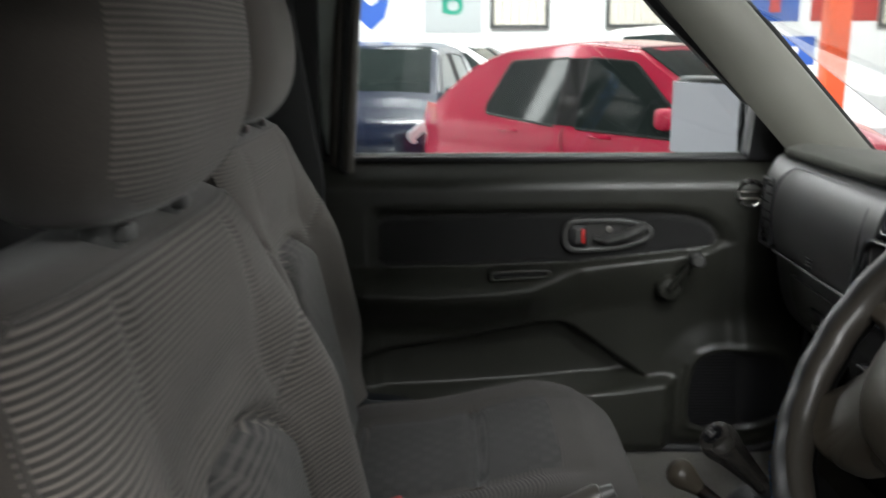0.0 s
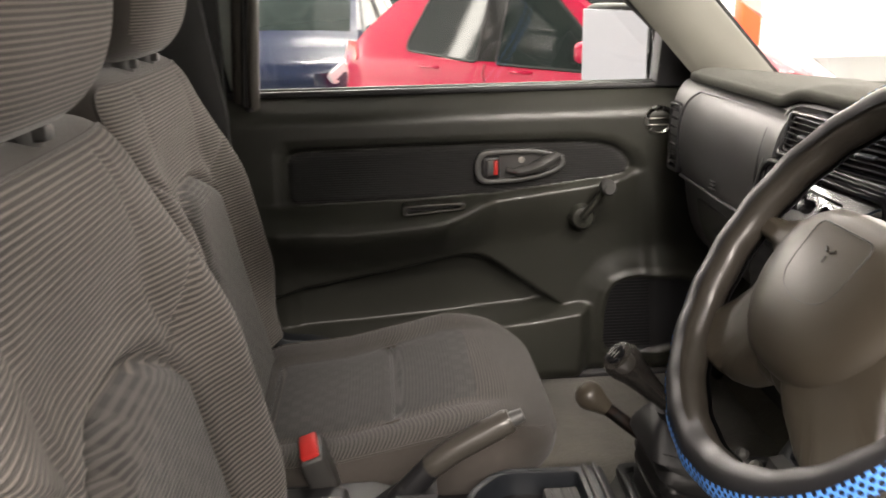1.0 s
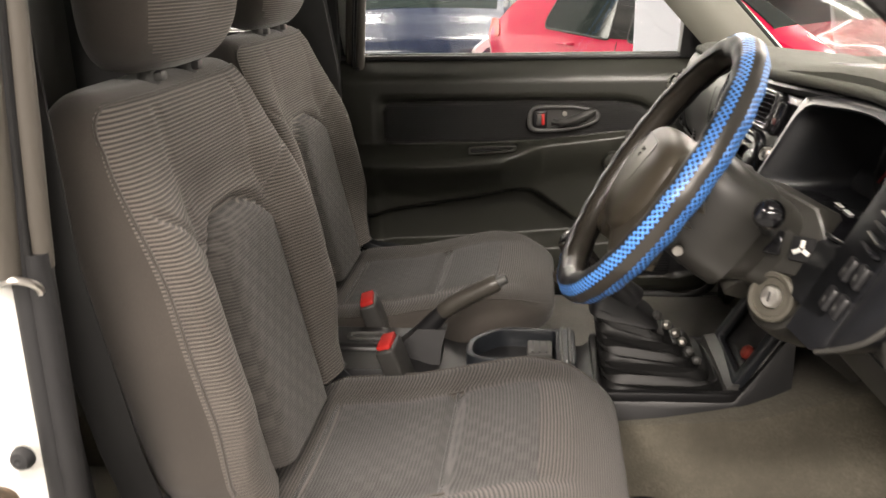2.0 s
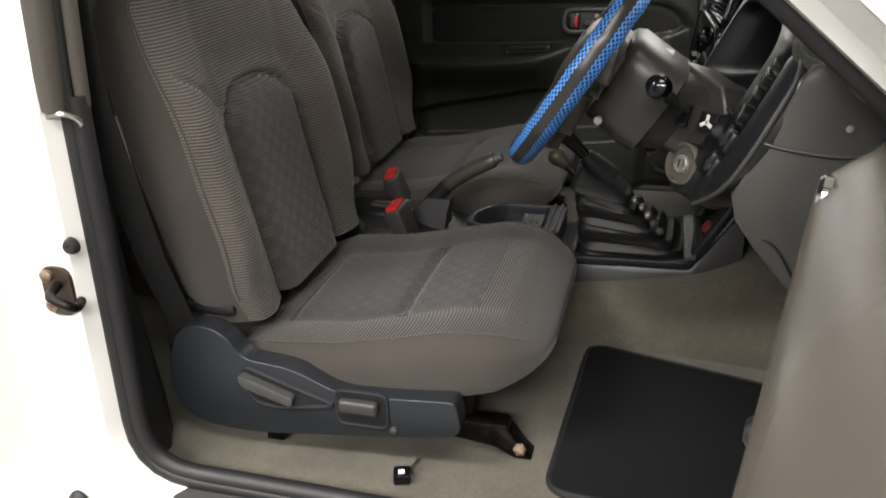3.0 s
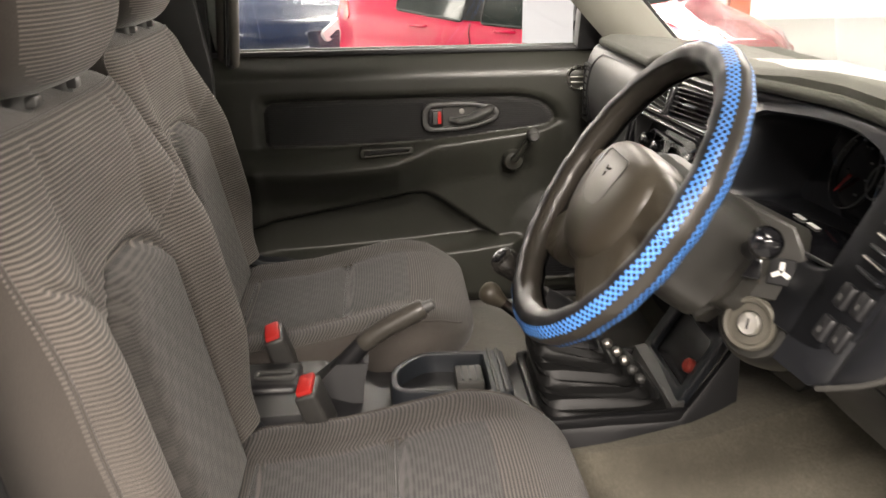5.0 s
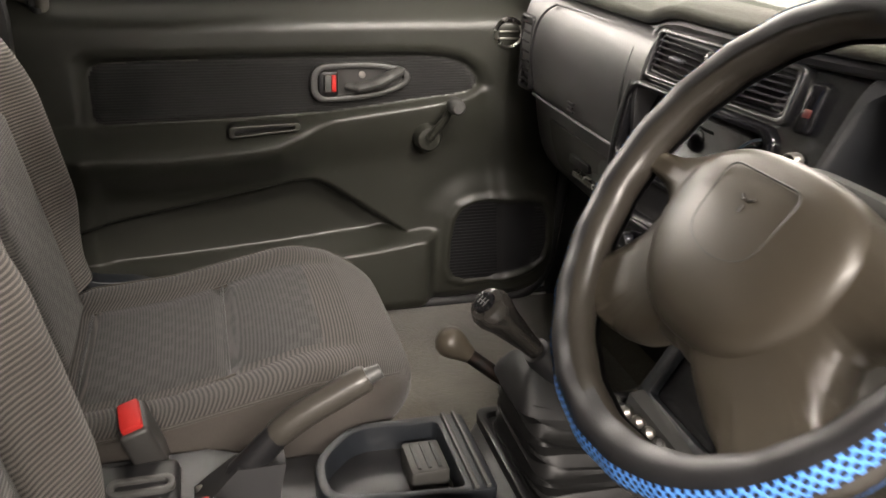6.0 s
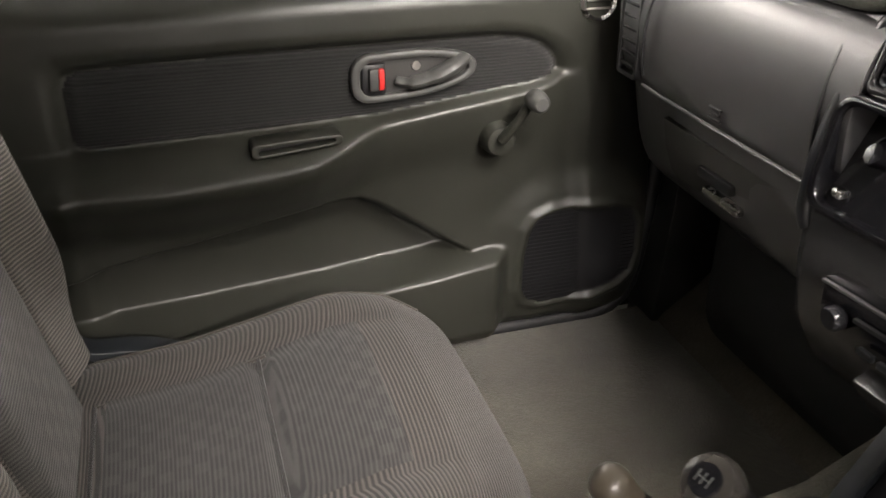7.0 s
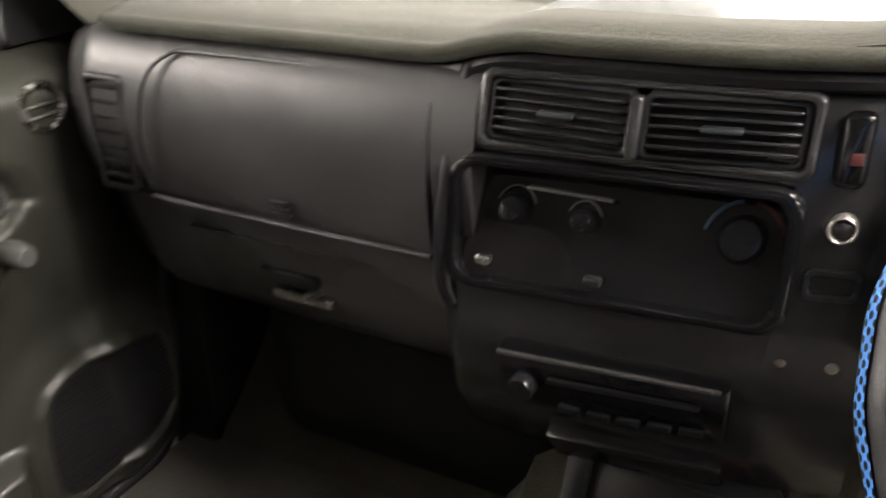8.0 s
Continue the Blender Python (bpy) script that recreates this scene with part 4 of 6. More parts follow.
def door_depth(x, z, bulge=0.0):
    """How far the inner panel stands into the cab from its back plane, and its material."""
    d = 0.028
    # rounded shoulder under the glass
    k = max(0.0, (z - 1.195) / 0.048)
    d -= 0.042 * min(1.0, k) ** 2.4
    d += bulge * math.exp(-((z - 1.185) / 0.032) ** 2)
    # the rail under the glass overhangs the basin that holds insert, armrest and pocket
    d += 0.013 * (1 - smooth(-0.004, 0.030, inside(BASIN, x, z))) * (1 - smooth(1.19, 1.235, z)) * (1 - smooth(0.60, 0.70, x))
    # armrest: a sloping ledge with a firm front edge, hollow below
    zr = interp(x, (-0.30, -0.124, -0.018, 0.10, 0.160, 0.204, 0.232, 0.262, 0.358, 0.436, 0.515, 0.60), (1.012, 1.010, 1.007, 1.014, 1.021, 1.031, 1.041, 1.049, 1.060, 1.068, 1.083, 1.09))
    pr = interp(x, (-0.30, -0.16, -0.12, 0.165, 0.262, 0.5, 0.56), (0.035, 0.060, 0.070, 0.070, 0.026, 0.018, 0.0))
    above = interp(x, (-0.30, -0.02, 0.17, 0.25, 0.5), (0.034, 0.036, 0.027, 0.010, 0.009))
    if z >= zr:
        t = min(1.0, (z - zr) / above)
        d += pr * (1 - t) ** 1.15
    else:
        d += pr * (1 - 0.85 * smooth(0.006, 0.105, zr - z)) - 0.004 * smooth(0.05, 0.14, zr - z)
    d -= pr * 0.10 * math.exp(-((zr - z) / 0.004) ** 2)
    mat = 0
    ins = inside(INS, x, z)
    if ins > -0.02:
        d -= 0.010 * math.exp(-(ins / 0.0045) ** 2)
        d += 0.004 * smooth(0.0, 0.012, ins)
        if ins > 0.002:
            mat = 1
    # hollow behind the map pocket, and the pocket's own face
    lip = interp(x, (-0.30, 0.0, 0.26, 0.334, 0.449, 0.47), (0.76, 0.775, 0.794, 0.800, 0.816, 0.818))
    low = smooth(-0.009, 0.007, lip - z) * (1 - smooth(0.425, 0.46, x))
    d += 0.034 * low
    po = inside(POCK, x, z)
    d -= 0.046 * smooth(-0.004, 0.015, po)
    sp = inside(SPK, x, z)
    d += 0.011 * smooth(-0.065, -0.010, sp) + 0.009 * math.exp(-((sp + 0.004) / 0.007) ** 2)
    if sp > 0.004:
        mat = 2
    d -= 0.02 * smooth(0.60, 0.70, x) * smooth(0.9, 1.1, z)
    d -= 0.018 * smooth(0.69, 0.655, z)
    ed = inside(EDGE, x, z)
    d -= 0.05 * (1 - smooth(-0.002, 0.020, ed))
    return d, mat


def door(name, m, label, glass_up):
    """A passenger-side door in place, carried by m (a mirror and a swing for the other side)."""
    base = 1.655
    ob = thing(name, m @ Vector((0.2, 1.70, 0.64)), label, "car door")

    def put(n, bm, mats, parent, lab="", angle=38):
        return part(n, xform(bm, m), mats, parent, lab, angle)

    nx, nz = 290, 236
    xs = [-0.300 + i * (0.714 + 0.300) / nx for i in range(nx + 1)]
    zs = [0.646 + i * (1.243 - 0.646) / nz for i in range(nz + 1)]
    bm = bmesh.new()
    info = [[door_depth(x, z, 0.0 if glass_up else 0.024) for x in xs] for z in zs]
    deep = np.array([[d for d, _ in row] for row in info])
    for _ in range(2):
        # soften the moulding's edges
        wide = np.pad(deep, 1, mode="edge")
        wide = (wide[:-2] + 2 * wide[1:-1] + wide[2:]) / 4
        deep = (wide[:, :-2] + 2 * wide[:, 1:-1] + wide[:, 2:]) / 4
    vs = [[bm.verts.new((x, base - float(deep[k, i]), z)) for i, x in enumerate(xs)] for k, z in enumerate(zs)]
    for k in range(nz):
        for i in range(nx):
            f = bm.faces.new((vs[k][i], vs[k][i + 1], vs[k + 1][i + 1], vs[k + 1][i]))
            # the open door's shoulder takes the paler vinyl, its highlight painted in
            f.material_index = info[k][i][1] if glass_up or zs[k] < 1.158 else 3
    for row in ([vs[0][i] for i in range(nx + 1)], [vs[-1][i] for i in range(nx + 1)], [v[0] for v in vs], [v[-1] for v in vs]):
        back = [bm.verts.new((v.co.x, base + 0.004, v.co.z)) for v in row]
        for a, b, c, d in zip(row, row[1:], back[1:], back):
            bm.faces.new((a, b, c, d))
    bmesh.ops.recalc_face_normals(bm, faces=bm.faces)
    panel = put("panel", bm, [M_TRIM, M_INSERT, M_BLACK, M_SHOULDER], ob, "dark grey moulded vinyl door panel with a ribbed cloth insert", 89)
    # outer skin
    skin = []
    for z, y in ((0.42, 1.775), (0.55, 1.79), (0.80, 1.80), (1.05, 1.795), (1.20, 1.775), (1.238, 1.755)):
        skin.append([(x, y, z) for x in (-0.27, 0.0, 0.4, 0.73)] + [(x, y - 0.10 if z < 1.2 else y - 0.05, z) for x in (0.73, 0.4, 0.0, -0.27)])
    put("outer_skin", loft(skin), M_WHITE, ob, "white painted outer door skin")
    # belt seals
    put("belt_seal", prism(rrect(1.668, 1.246, 0.014, 0.012, 0.004, 3), "x", -0.245, 0.655), M_RUBBER, ob)
    put("belt_strip", prism(rrect(1.690, 1.250, 0.012, 0.010, 0.003, 3), "x", -0.245, 0.655), M_GREYPL, ob, "thin grey strip along the glass")
    if not glass_up:
        put("belt_moulding", prism(rrect(1.704, 1.238, 0.034, 0.034, 0.014, 5), "x", -0.245, 0.70), M_STEEL, ob, "bright metal moulding along the door's top")
    # window frame: rear post, header, front corner
    pts = spline([(-0.245, 1.685, 1.24), (-0.262, 1.68, 1.38), (-0.245, 1.66, 1.57), (-0.18, 1.65, 1.61), (0.05, 1.645, 1.625), (0.29, 1.65, 1.61), (0.42, 1.655, 1.505), (0.58, 1.672, 1.36)], 6)
    put("window_frame", tube(pts, 0.017, 8), M_RUBBER, ob)
    corner = smooth_loop([(0.575, 1.245, 0.01), (0.69, 1.245, 0.01), (0.665, 1.29, 0.01), (0.585, 1.362, 0.01)], 0.01)
    put("corner_trim", prism(corner, "y", 1.650, 1.700, 0.004), M_BLACK, ob, "black triangular mirror corner")
    if glass_up:
        pane = prism(smooth_loop([(-0.245, 1.235), (0.585, 1.235), (0.57, 1.36), (0.42, 1.50), (0.29, 1.61), (-0.235, 1.60)], 0.02), "y", 1.678, 1.682)
        g = put("pane", pane, M_GLASS, ob)
        g.visible_shadow = False
    # handle bezel, lock and pull
    yb = base - 0.033
    oval = smooth_loop([(0.222, 1.072, 0.03), (0.222, 1.138, 0.03), (0.33, 1.142, 0.06), (0.396, 1.128, 0.03), (0.396, 1.098, 0.04), (0.33, 1.076, 0.08)], 0.03, 6)
    hole = smooth_loop([(0.234, 1.082, 0.022), (0.234, 1.128, 0.022), (0.33, 1.132, 0.05), (0.384, 1.120, 0.022), (0.384, 1.104, 0.03), (0.33, 1.086, 0.06)], 0.02, 6)
    bez = put("handle_bezel", ring_prism(oval, hole, "y", yb + 0.004, yb - 0.012, 0.004), M_GREYPL, ob, "dark grey oval handle bezel")
    put("handle_cup", prism(hole, "y", yb + 0.002, yb - 0.003), M_BUCKLE, bez)
    put("lock_surround", bx((0.253, yb - 0.005, 1.104), (0.034, 0.010, 0.044), 0.006), M_BLACK, bez)
    put("lock_button", bx((0.254, yb - 0.012, 1.106), (0.018, 0.012, 0.030), 0.003), M_GREYPL, bez)
    if glass_up:
        put("lock_mark", bx((0.261, yb - 0.016, 1.107), (0.008, 0.010, 0.028), 0.002), M_RED, bez, "red lock mark")
    put("door_pull", tube(spline([(0.285, yb - 0.004, 1.100), (0.305, yb - 0.013, 1.098), (0.335, yb - 0.018, 1.106), (0.362, yb - 0.017, 1.118), (0.374, yb - 0.006, 1.122)], 5), [0.010] * 5 + [0.015] * 5 + [0.018] * 5 + [0.016] * 5 + [0.009], 14, flat=0.6), M_GREYPL, bez, "grey lever of the door handle")
    put("handle_screw", lathe([(0.006, 0), (0.006, 0.004), (0.0, 0.005)], (0.312, yb - 0.002, 1.118), (0, -1, 0), 12), M_STEEL, bez)
    # slot in the armrest
    ys = base - 0.085
    so = smooth_loop([(0.082, 1.026, 0.008), (0.082, 1.046, 0.01), (0.20, 1.050, 0.01), (0.20, 1.036, 0.008)], 0.008)
    si = smooth_loop([(0.091, 1.031, 0.004), (0.091, 1.041, 0.005), (0.190, 1.045, 0.005), (0.190, 1.039, 0.004)], 0.005)
    put("slot_rim", ring_prism(so, si, "y", base - 0.045, base - 0.082, 0.002), M_TRIM, ob)
    put("slot", prism(si, "y", base - 0.046, base - 0.066), M_BLACK, ob)
    # window crank
    kx, ky, kz = (0.465, base - 0.084, 1.072) if glass_up else (0.444, base - 0.056, 1.026)
    cr = put("crank", join(lathe([(0.026, -0.016), (0.024, 0.010), (0.020, 0.018), (0.010, 0.020), (0, 0.020)], (0.428, base - 0.046, 1.006), (0, -1, 0), 24),
                           tube([(0.428, base - 0.066, 1.010), ((0.428 + kx) / 2, ky + 0.006, (1.008 + kz) / 2), (kx - 0.002, ky + 0.002, kz - 0.004)], [0.013, 0.011, 0.011], 12, flat=0.6)), M_TRIM, ob, "grey window crank")
    # the open door's knob is black: the same grey knob with its shade as colour
    put("crank_knob", lathe([(0.010, -0.004), (0.014, 0.0), (0.015, 0.012), (0.013, 0.026), (0.009, 0.030), (0, 0.030)], (kx, ky, kz), (0, -1, 0), 20), M_GREYPL if glass_up else M_BLACK, cr)
    # demister vent
    vy = base - (0.034 if glass_up else 0.050)
    ve = put("demister_vent", lathe([(0.018, 0), (0.027, 0.001), (0.028, 0.008), (0.025, 0.012), (0.021, 0.010), (0.021, 0.002), (0.018, 0.0)], (0.573, vy, 1.186), (0, -1, 0.05), 32), M_CHROME, ob, "round chrome-ringed demister vent")
    put("vent_core", lathe([(0.021, 0.0), (0.021, 0.003), (0, 0.003)], (0.573, vy, 1.186), (0, -1, 0.05), 24), M_BLACK, ve)
    for dz in (-0.009, 0.003):
        put("vane", bx((0.573, vy - 0.006, 1.186 + dz), (0.036, 0.008, 0.003), 0.001), M_STEEL, ve)
    # speaker grille: slightly bowed mesh of fine bars
    grille = put("speaker_grille", prism(SPK, "y", base - 0.030, base - 0.0405), M_BLACK, ob, "black mesh speaker grille")
    for k in range(26):
        z = 0.703 + k * 0.0065
        ends = [x for x in np.linspace(0.47, 0.69, 80) if inside(SPK, x, z) > 0.004]
        if len(ends) > 3:
            put("grille_bar", bx(((ends[0] + ends[-1]) / 2, base - 0.0412, z), (ends[-1] - ends[0], 0.0024, 0.0026), 0), M_BLACK, grille)
    return ob


door("door_1", Matrix.Identity(4), "closed passenger door with a dark grey vinyl panel", True)
HINGE = Vector((0.745, 0.215, 0))
SWING = Matrix.Translation(HINGE + Vector((0.010, 0.044, 0))) @ Matrix.Rotation(radians(79), 4, "Z") @ Matrix.Translation(-HINGE)
MIRROR = Matrix.Translation((0, 2 * YC, 0)) @ Matrix.Diagonal((1, -1, 1, 1))
door("door_2", SWING @ MIRROR, "wide open driver's door with a dark grey vinyl panel", False)


def wing_mirror():
    ob = thing("wing_mirror", (0.60, 1.80, 1.25), "black wing mirror seen through the passenger window", "mirror")
    turn = Euler((0, 0, radians(31))).to_matrix()
    body = bx((0.578, 1.868, 1.305), (0.075, 0.210, 0.175), 0.022, 3, turn)
    part("housing", body, M_BLACK, ob)
    part("mirror_pane", bx((0.5445, 1.848, 1.305), (0.006, 0.188, 0.152), 0.0015, 1, turn), plain("mirror_silver", (0.50, 0.50, 0.55), 0.02, metallic=1.0, vary=0.0), ob, "mirror pane")
    part("arm", tube([(0.64, 1.70, 1.27), (0.63, 1.80, 1.275)], [0.022, 0.018], 12), M_BLACK, ob)


wing_mirror()
# ---- dashboard ----
flat_part = part


def centre_stack(ob):
    """Vents, heater panel, radio and ashtray in one leaning panel."""
    stack = []
    flat = ((0.562, 1.214), (0.5619, 1.211), (0.561, 1.160), (0.5605, 1.112), (0.560, 1.105))
    sunk = ((0.562, 1.214), (0.596, 1.208), (0.579, 1.160), (0.5635, 1.112), (0.560, 1.105))
    for y, dx, mid in ((1.132, 0.016, flat), (1.124, 0.004, flat), (1.1135, 0.0, flat), (1.113, 0.0, sunk), (0.871, 0.0, sunk), (0.8705, 0.0, flat), (0.85, 0.0, flat), (0.80, 0.004, flat)):
        stack.append([(x + dx, y, z) for x, z in ((0.90, 1.28), (0.62, 1.292), (0.575, 1.288), (0.566, 1.27), (0.563, 1.235)) + mid + ((0.562, 1.05), (0.568, 0.985), (0.582, 0.93), (0.615, 0.88), (0.66, 0.84), (0.90, 0.84))])

    def turned(bm):
        """Leans the flat stack back at its top and turns its driver's half towards the wheel."""
        for v in bm.verts:
            lean0 = interp(v.co.z, (0.84, 0.88, 0.93, 0.98, 1.05, 1.10, 1.15, 1.20, 1.25, 1.30), (0.04, 0.035, 0.010, -0.008, -0.014, -0.013, -0.008, 0.002, 0.016, 0.030))
            v.co.x += lean0 + 0.2 * max(0.0, 0.985 - v.co.y)
        return bm

    def part(name, bm, mats, parent, label="", angle=38):
        return flat_part(name, turned(bm), mats, parent, label, angle)

    cs = part("centre_panel", loft(stack), M_STACK, ob, "dark satin centre stack", 40)
    fx = 0.561
    part("stack_bezel", tube(spline([(0.585, 1.108, 1.291), (0.573, 1.117, 1.280), (0.566, 1.123, 1.255), (0.563, 1.127, 1.21), (0.562, 1.128, 1.15), (0.563, 1.126, 1.10), (0.566, 1.120, 1.082)], 5), 0.0085, 10), M_BEZEL, cs, "glossy rounded edge of the stack")
    # twin vents in one frame
    surround = part("vent_frame", ring_prism(rrect(0.982, 1.248, 0.244, 0.060, 0.009), rrect(0.982, 1.248, 0.230, 0.046, 0.006), "x", fx + 0.010, fx - 0.006, 0.003), M_STACK, cs, "satin frame round both vents")
    for y0, y1 in ((0.985, 1.096), (0.868, 0.978)):
        c, w = (y0 + y1) / 2, y1 - y0
        v = part("air_vent", ring_prism(rrect(c, 1.248, w, 0.046, 0.006), rrect(c, 1.248, w - 0.008, 0.038, 0.004), "x", fx + 0.012, fx - 0.002, 0.0025), M_BEZEL, surround, "air vent with thin slats")
        flat_part("vent_back", turned(bx((fx + 0.006, c, 1.248), (0.004, w - 0.008, 0.040), 0)), M_MATTE, cs)
        for k in range(5):
            part("slat", bx((fx - 0.001, c, 1.234 + k * 0.0070), (0.012, w - 0.010, 0.0022), 0.0008, 1, Euler((0, 0.35, 0)).to_matrix()), M_SLAT, surround)
        part("vane_tab", bx((fx - 0.007, c, 1.2500), (0.008, 0.028, 0.004), 0.0015), M_SEATPL, surround)
    part("vent_post", bx((fx - 0.006, 0.9815, 1.248), (0.010, 0.009, 0.044), 0.003), M_STACK, surround, "worn post between the vents")
    # heater panel behind its rounded frame
    hv = part("heater_panel", ring_prism(rrect(0.992, 1.160, 0.264, 0.110, 0.022), rrect(0.992, 1.160, 0.242, 0.090, 0.016), "x", fx + 0.012, fx - 0.008, 0.004), M_GLOSS, cs, "glossy heater panel frame")
    part("heater_face", bx((fx + 0.0165, 0.992, 1.160), (0.004, 0.240, 0.100), 0, 1, Euler((0, radians(18.5), 0)).to_matrix()), M_LENS, hv, "shiny dark heater fascia")
    for y, r in ((1.072, 0.011), (1.015, 0.009), (0.90, 0.017)):
        part("heater_knob", lathe([(r, 0), (r, 0.010), (r * 0.8, 0.016), (r * 0.3, 0.017), (0, 0.017)], (fx + 0.017, y, 1.168), (-1, 0, 0.33), 20), M_GLOSS, hv)
    part("lever_slot", bx((fx + 0.0205, 1.03, 1.185), (0.004, 0.070, 0.003), 0.001), M_GREYPL, hv)
    part("push_button", bx((fx + 0.003, 1.092, 1.128), (0.010, 0.012, 0.008), 0.002), M_CHROME, hv)
    part("push_button", bx((fx + 0.003, 1.0, 1.128), (0.008, 0.014, 0.007), 0.002), M_BLACK, hv)
    for a0, a1, m in ((15, 80, plain("cold_blue", (0.006, 0.025, 0.05), 0.7)), (100, 165, plain("hot_red", (0.05, 0.009, 0.008), 0.7))):
        arc = [(fx + 0.0148 + 0.0094 * math.sin(radians(a)), 0.90 - 0.028 * math.cos(radians(a)), 1.165 + 0.028 * math.sin(radians(a))) for a in np.linspace(180 - a0, 180 - a1, 10)]
        part("dial_arc", tube(arc, 0.0016, 6), m, hv)
    for y, r in ((1.072, 0.017), (1.015, 0.014)):
        arc = [(fx + 0.0158 + 0.335 * r * math.sin(a), y - r * math.cos(a), 1.168 + r * math.sin(a)) for a in np.linspace(0.35, 2.8, 9)]
        part("dial_arc", tube(arc, 0.0008, 5), M_GREYPL, hv)
    # switches beside it
    part("hazard_switch", bx((fx - 0.003, 0.838, 1.242), (0.014, 0.020, 0.050), 0.006, 3), M_GLOSS, cs)
    part("hazard_mark", bx((fx - 0.0100, 0.836, 1.238), (0.003, 0.008, 0.008), 0.001), plain("hazard_red", (0.06, 0.012, 0.010), 0.4), cs)
    ck = part("clock_knob", lathe([(0.010, 0), (0.010, 0.007), (0.0085, 0.009), (0.007, 0.007), (0.007, 0)], (fx, 0.836, 1.190), (-1, 0, 0), 24), M_STEEL, cs, "small round switch with a bright ring")
    part("knob_cap", lathe([(0.0072, 0), (0.0072, 0.006), (0.004, 0.0085), (0, 0.009)], (fx, 0.836, 1.190), (-1, 0, 0), 20), M_BLACK, ck)
    part("blank_switch", ring_prism(rrect(0.836, 1.148, 0.036, 0.022, 0.006), rrect(0.836, 1.148, 0.030, 0.016, 0.004), "x", fx + 0.004, fx - 0.004), M_BEZEL, cs)
    # radio
    rad = part("radio", bx((fx + 0.010, 0.982, 1.028), (0.030, 0.186, 0.056), 0.004), M_GLOSS, cs, "black single-slot radio")
    part("radio_bar", bx((fx - 0.005, 0.985, 1.052), (0.006, 0.178, 0.003), 0.001), M_DASH, rad, "thin worn strip on the radio")
    part("radio_knob", lathe([(0.012, 0), (0.012, 0.008), (0.010, 0.012), (0, 0.012)], (fx - 0.004, 1.050, 1.024), (-1, 0, 0), 22), M_SLAT, rad, "worn radio volume knob")
    part("radio_slot", bx((fx - 0.005, 0.97, 1.034), (0.004, 0.12, 0.004), 0), M_BLACK, rad)
    for k in range(5):
        part("radio_button", bx((fx - 0.006, 1.01 - k * 0.024, 1.010), (0.005, 0.018, 0.007), 0.001), M_BEZEL, rad)
    # ashtray drawer below the radio
    ash = part("ashtray", bx((0.588, 0.965, 0.940), (0.03, 0.150, 0.050), 0.006, 2, Euler((0, -0.35, 0)).to_matrix()), M_STACK, cs, "black ashtray drawer")
    part("screw", lathe([(0.005, 0), (0.004, 0.002), (0, 0.0025)], (fx + 0.002, 0.86, 1.082), (-1, 0, 0), 10), M_STEEL, cs)
    part("screw", lathe([(0.005, 0), (0.004, 0.002), (0, 0.0025)], (fx + 0.002, 0.825, 1.082), (-1, 0, 0), 10), M_STEEL, cs)


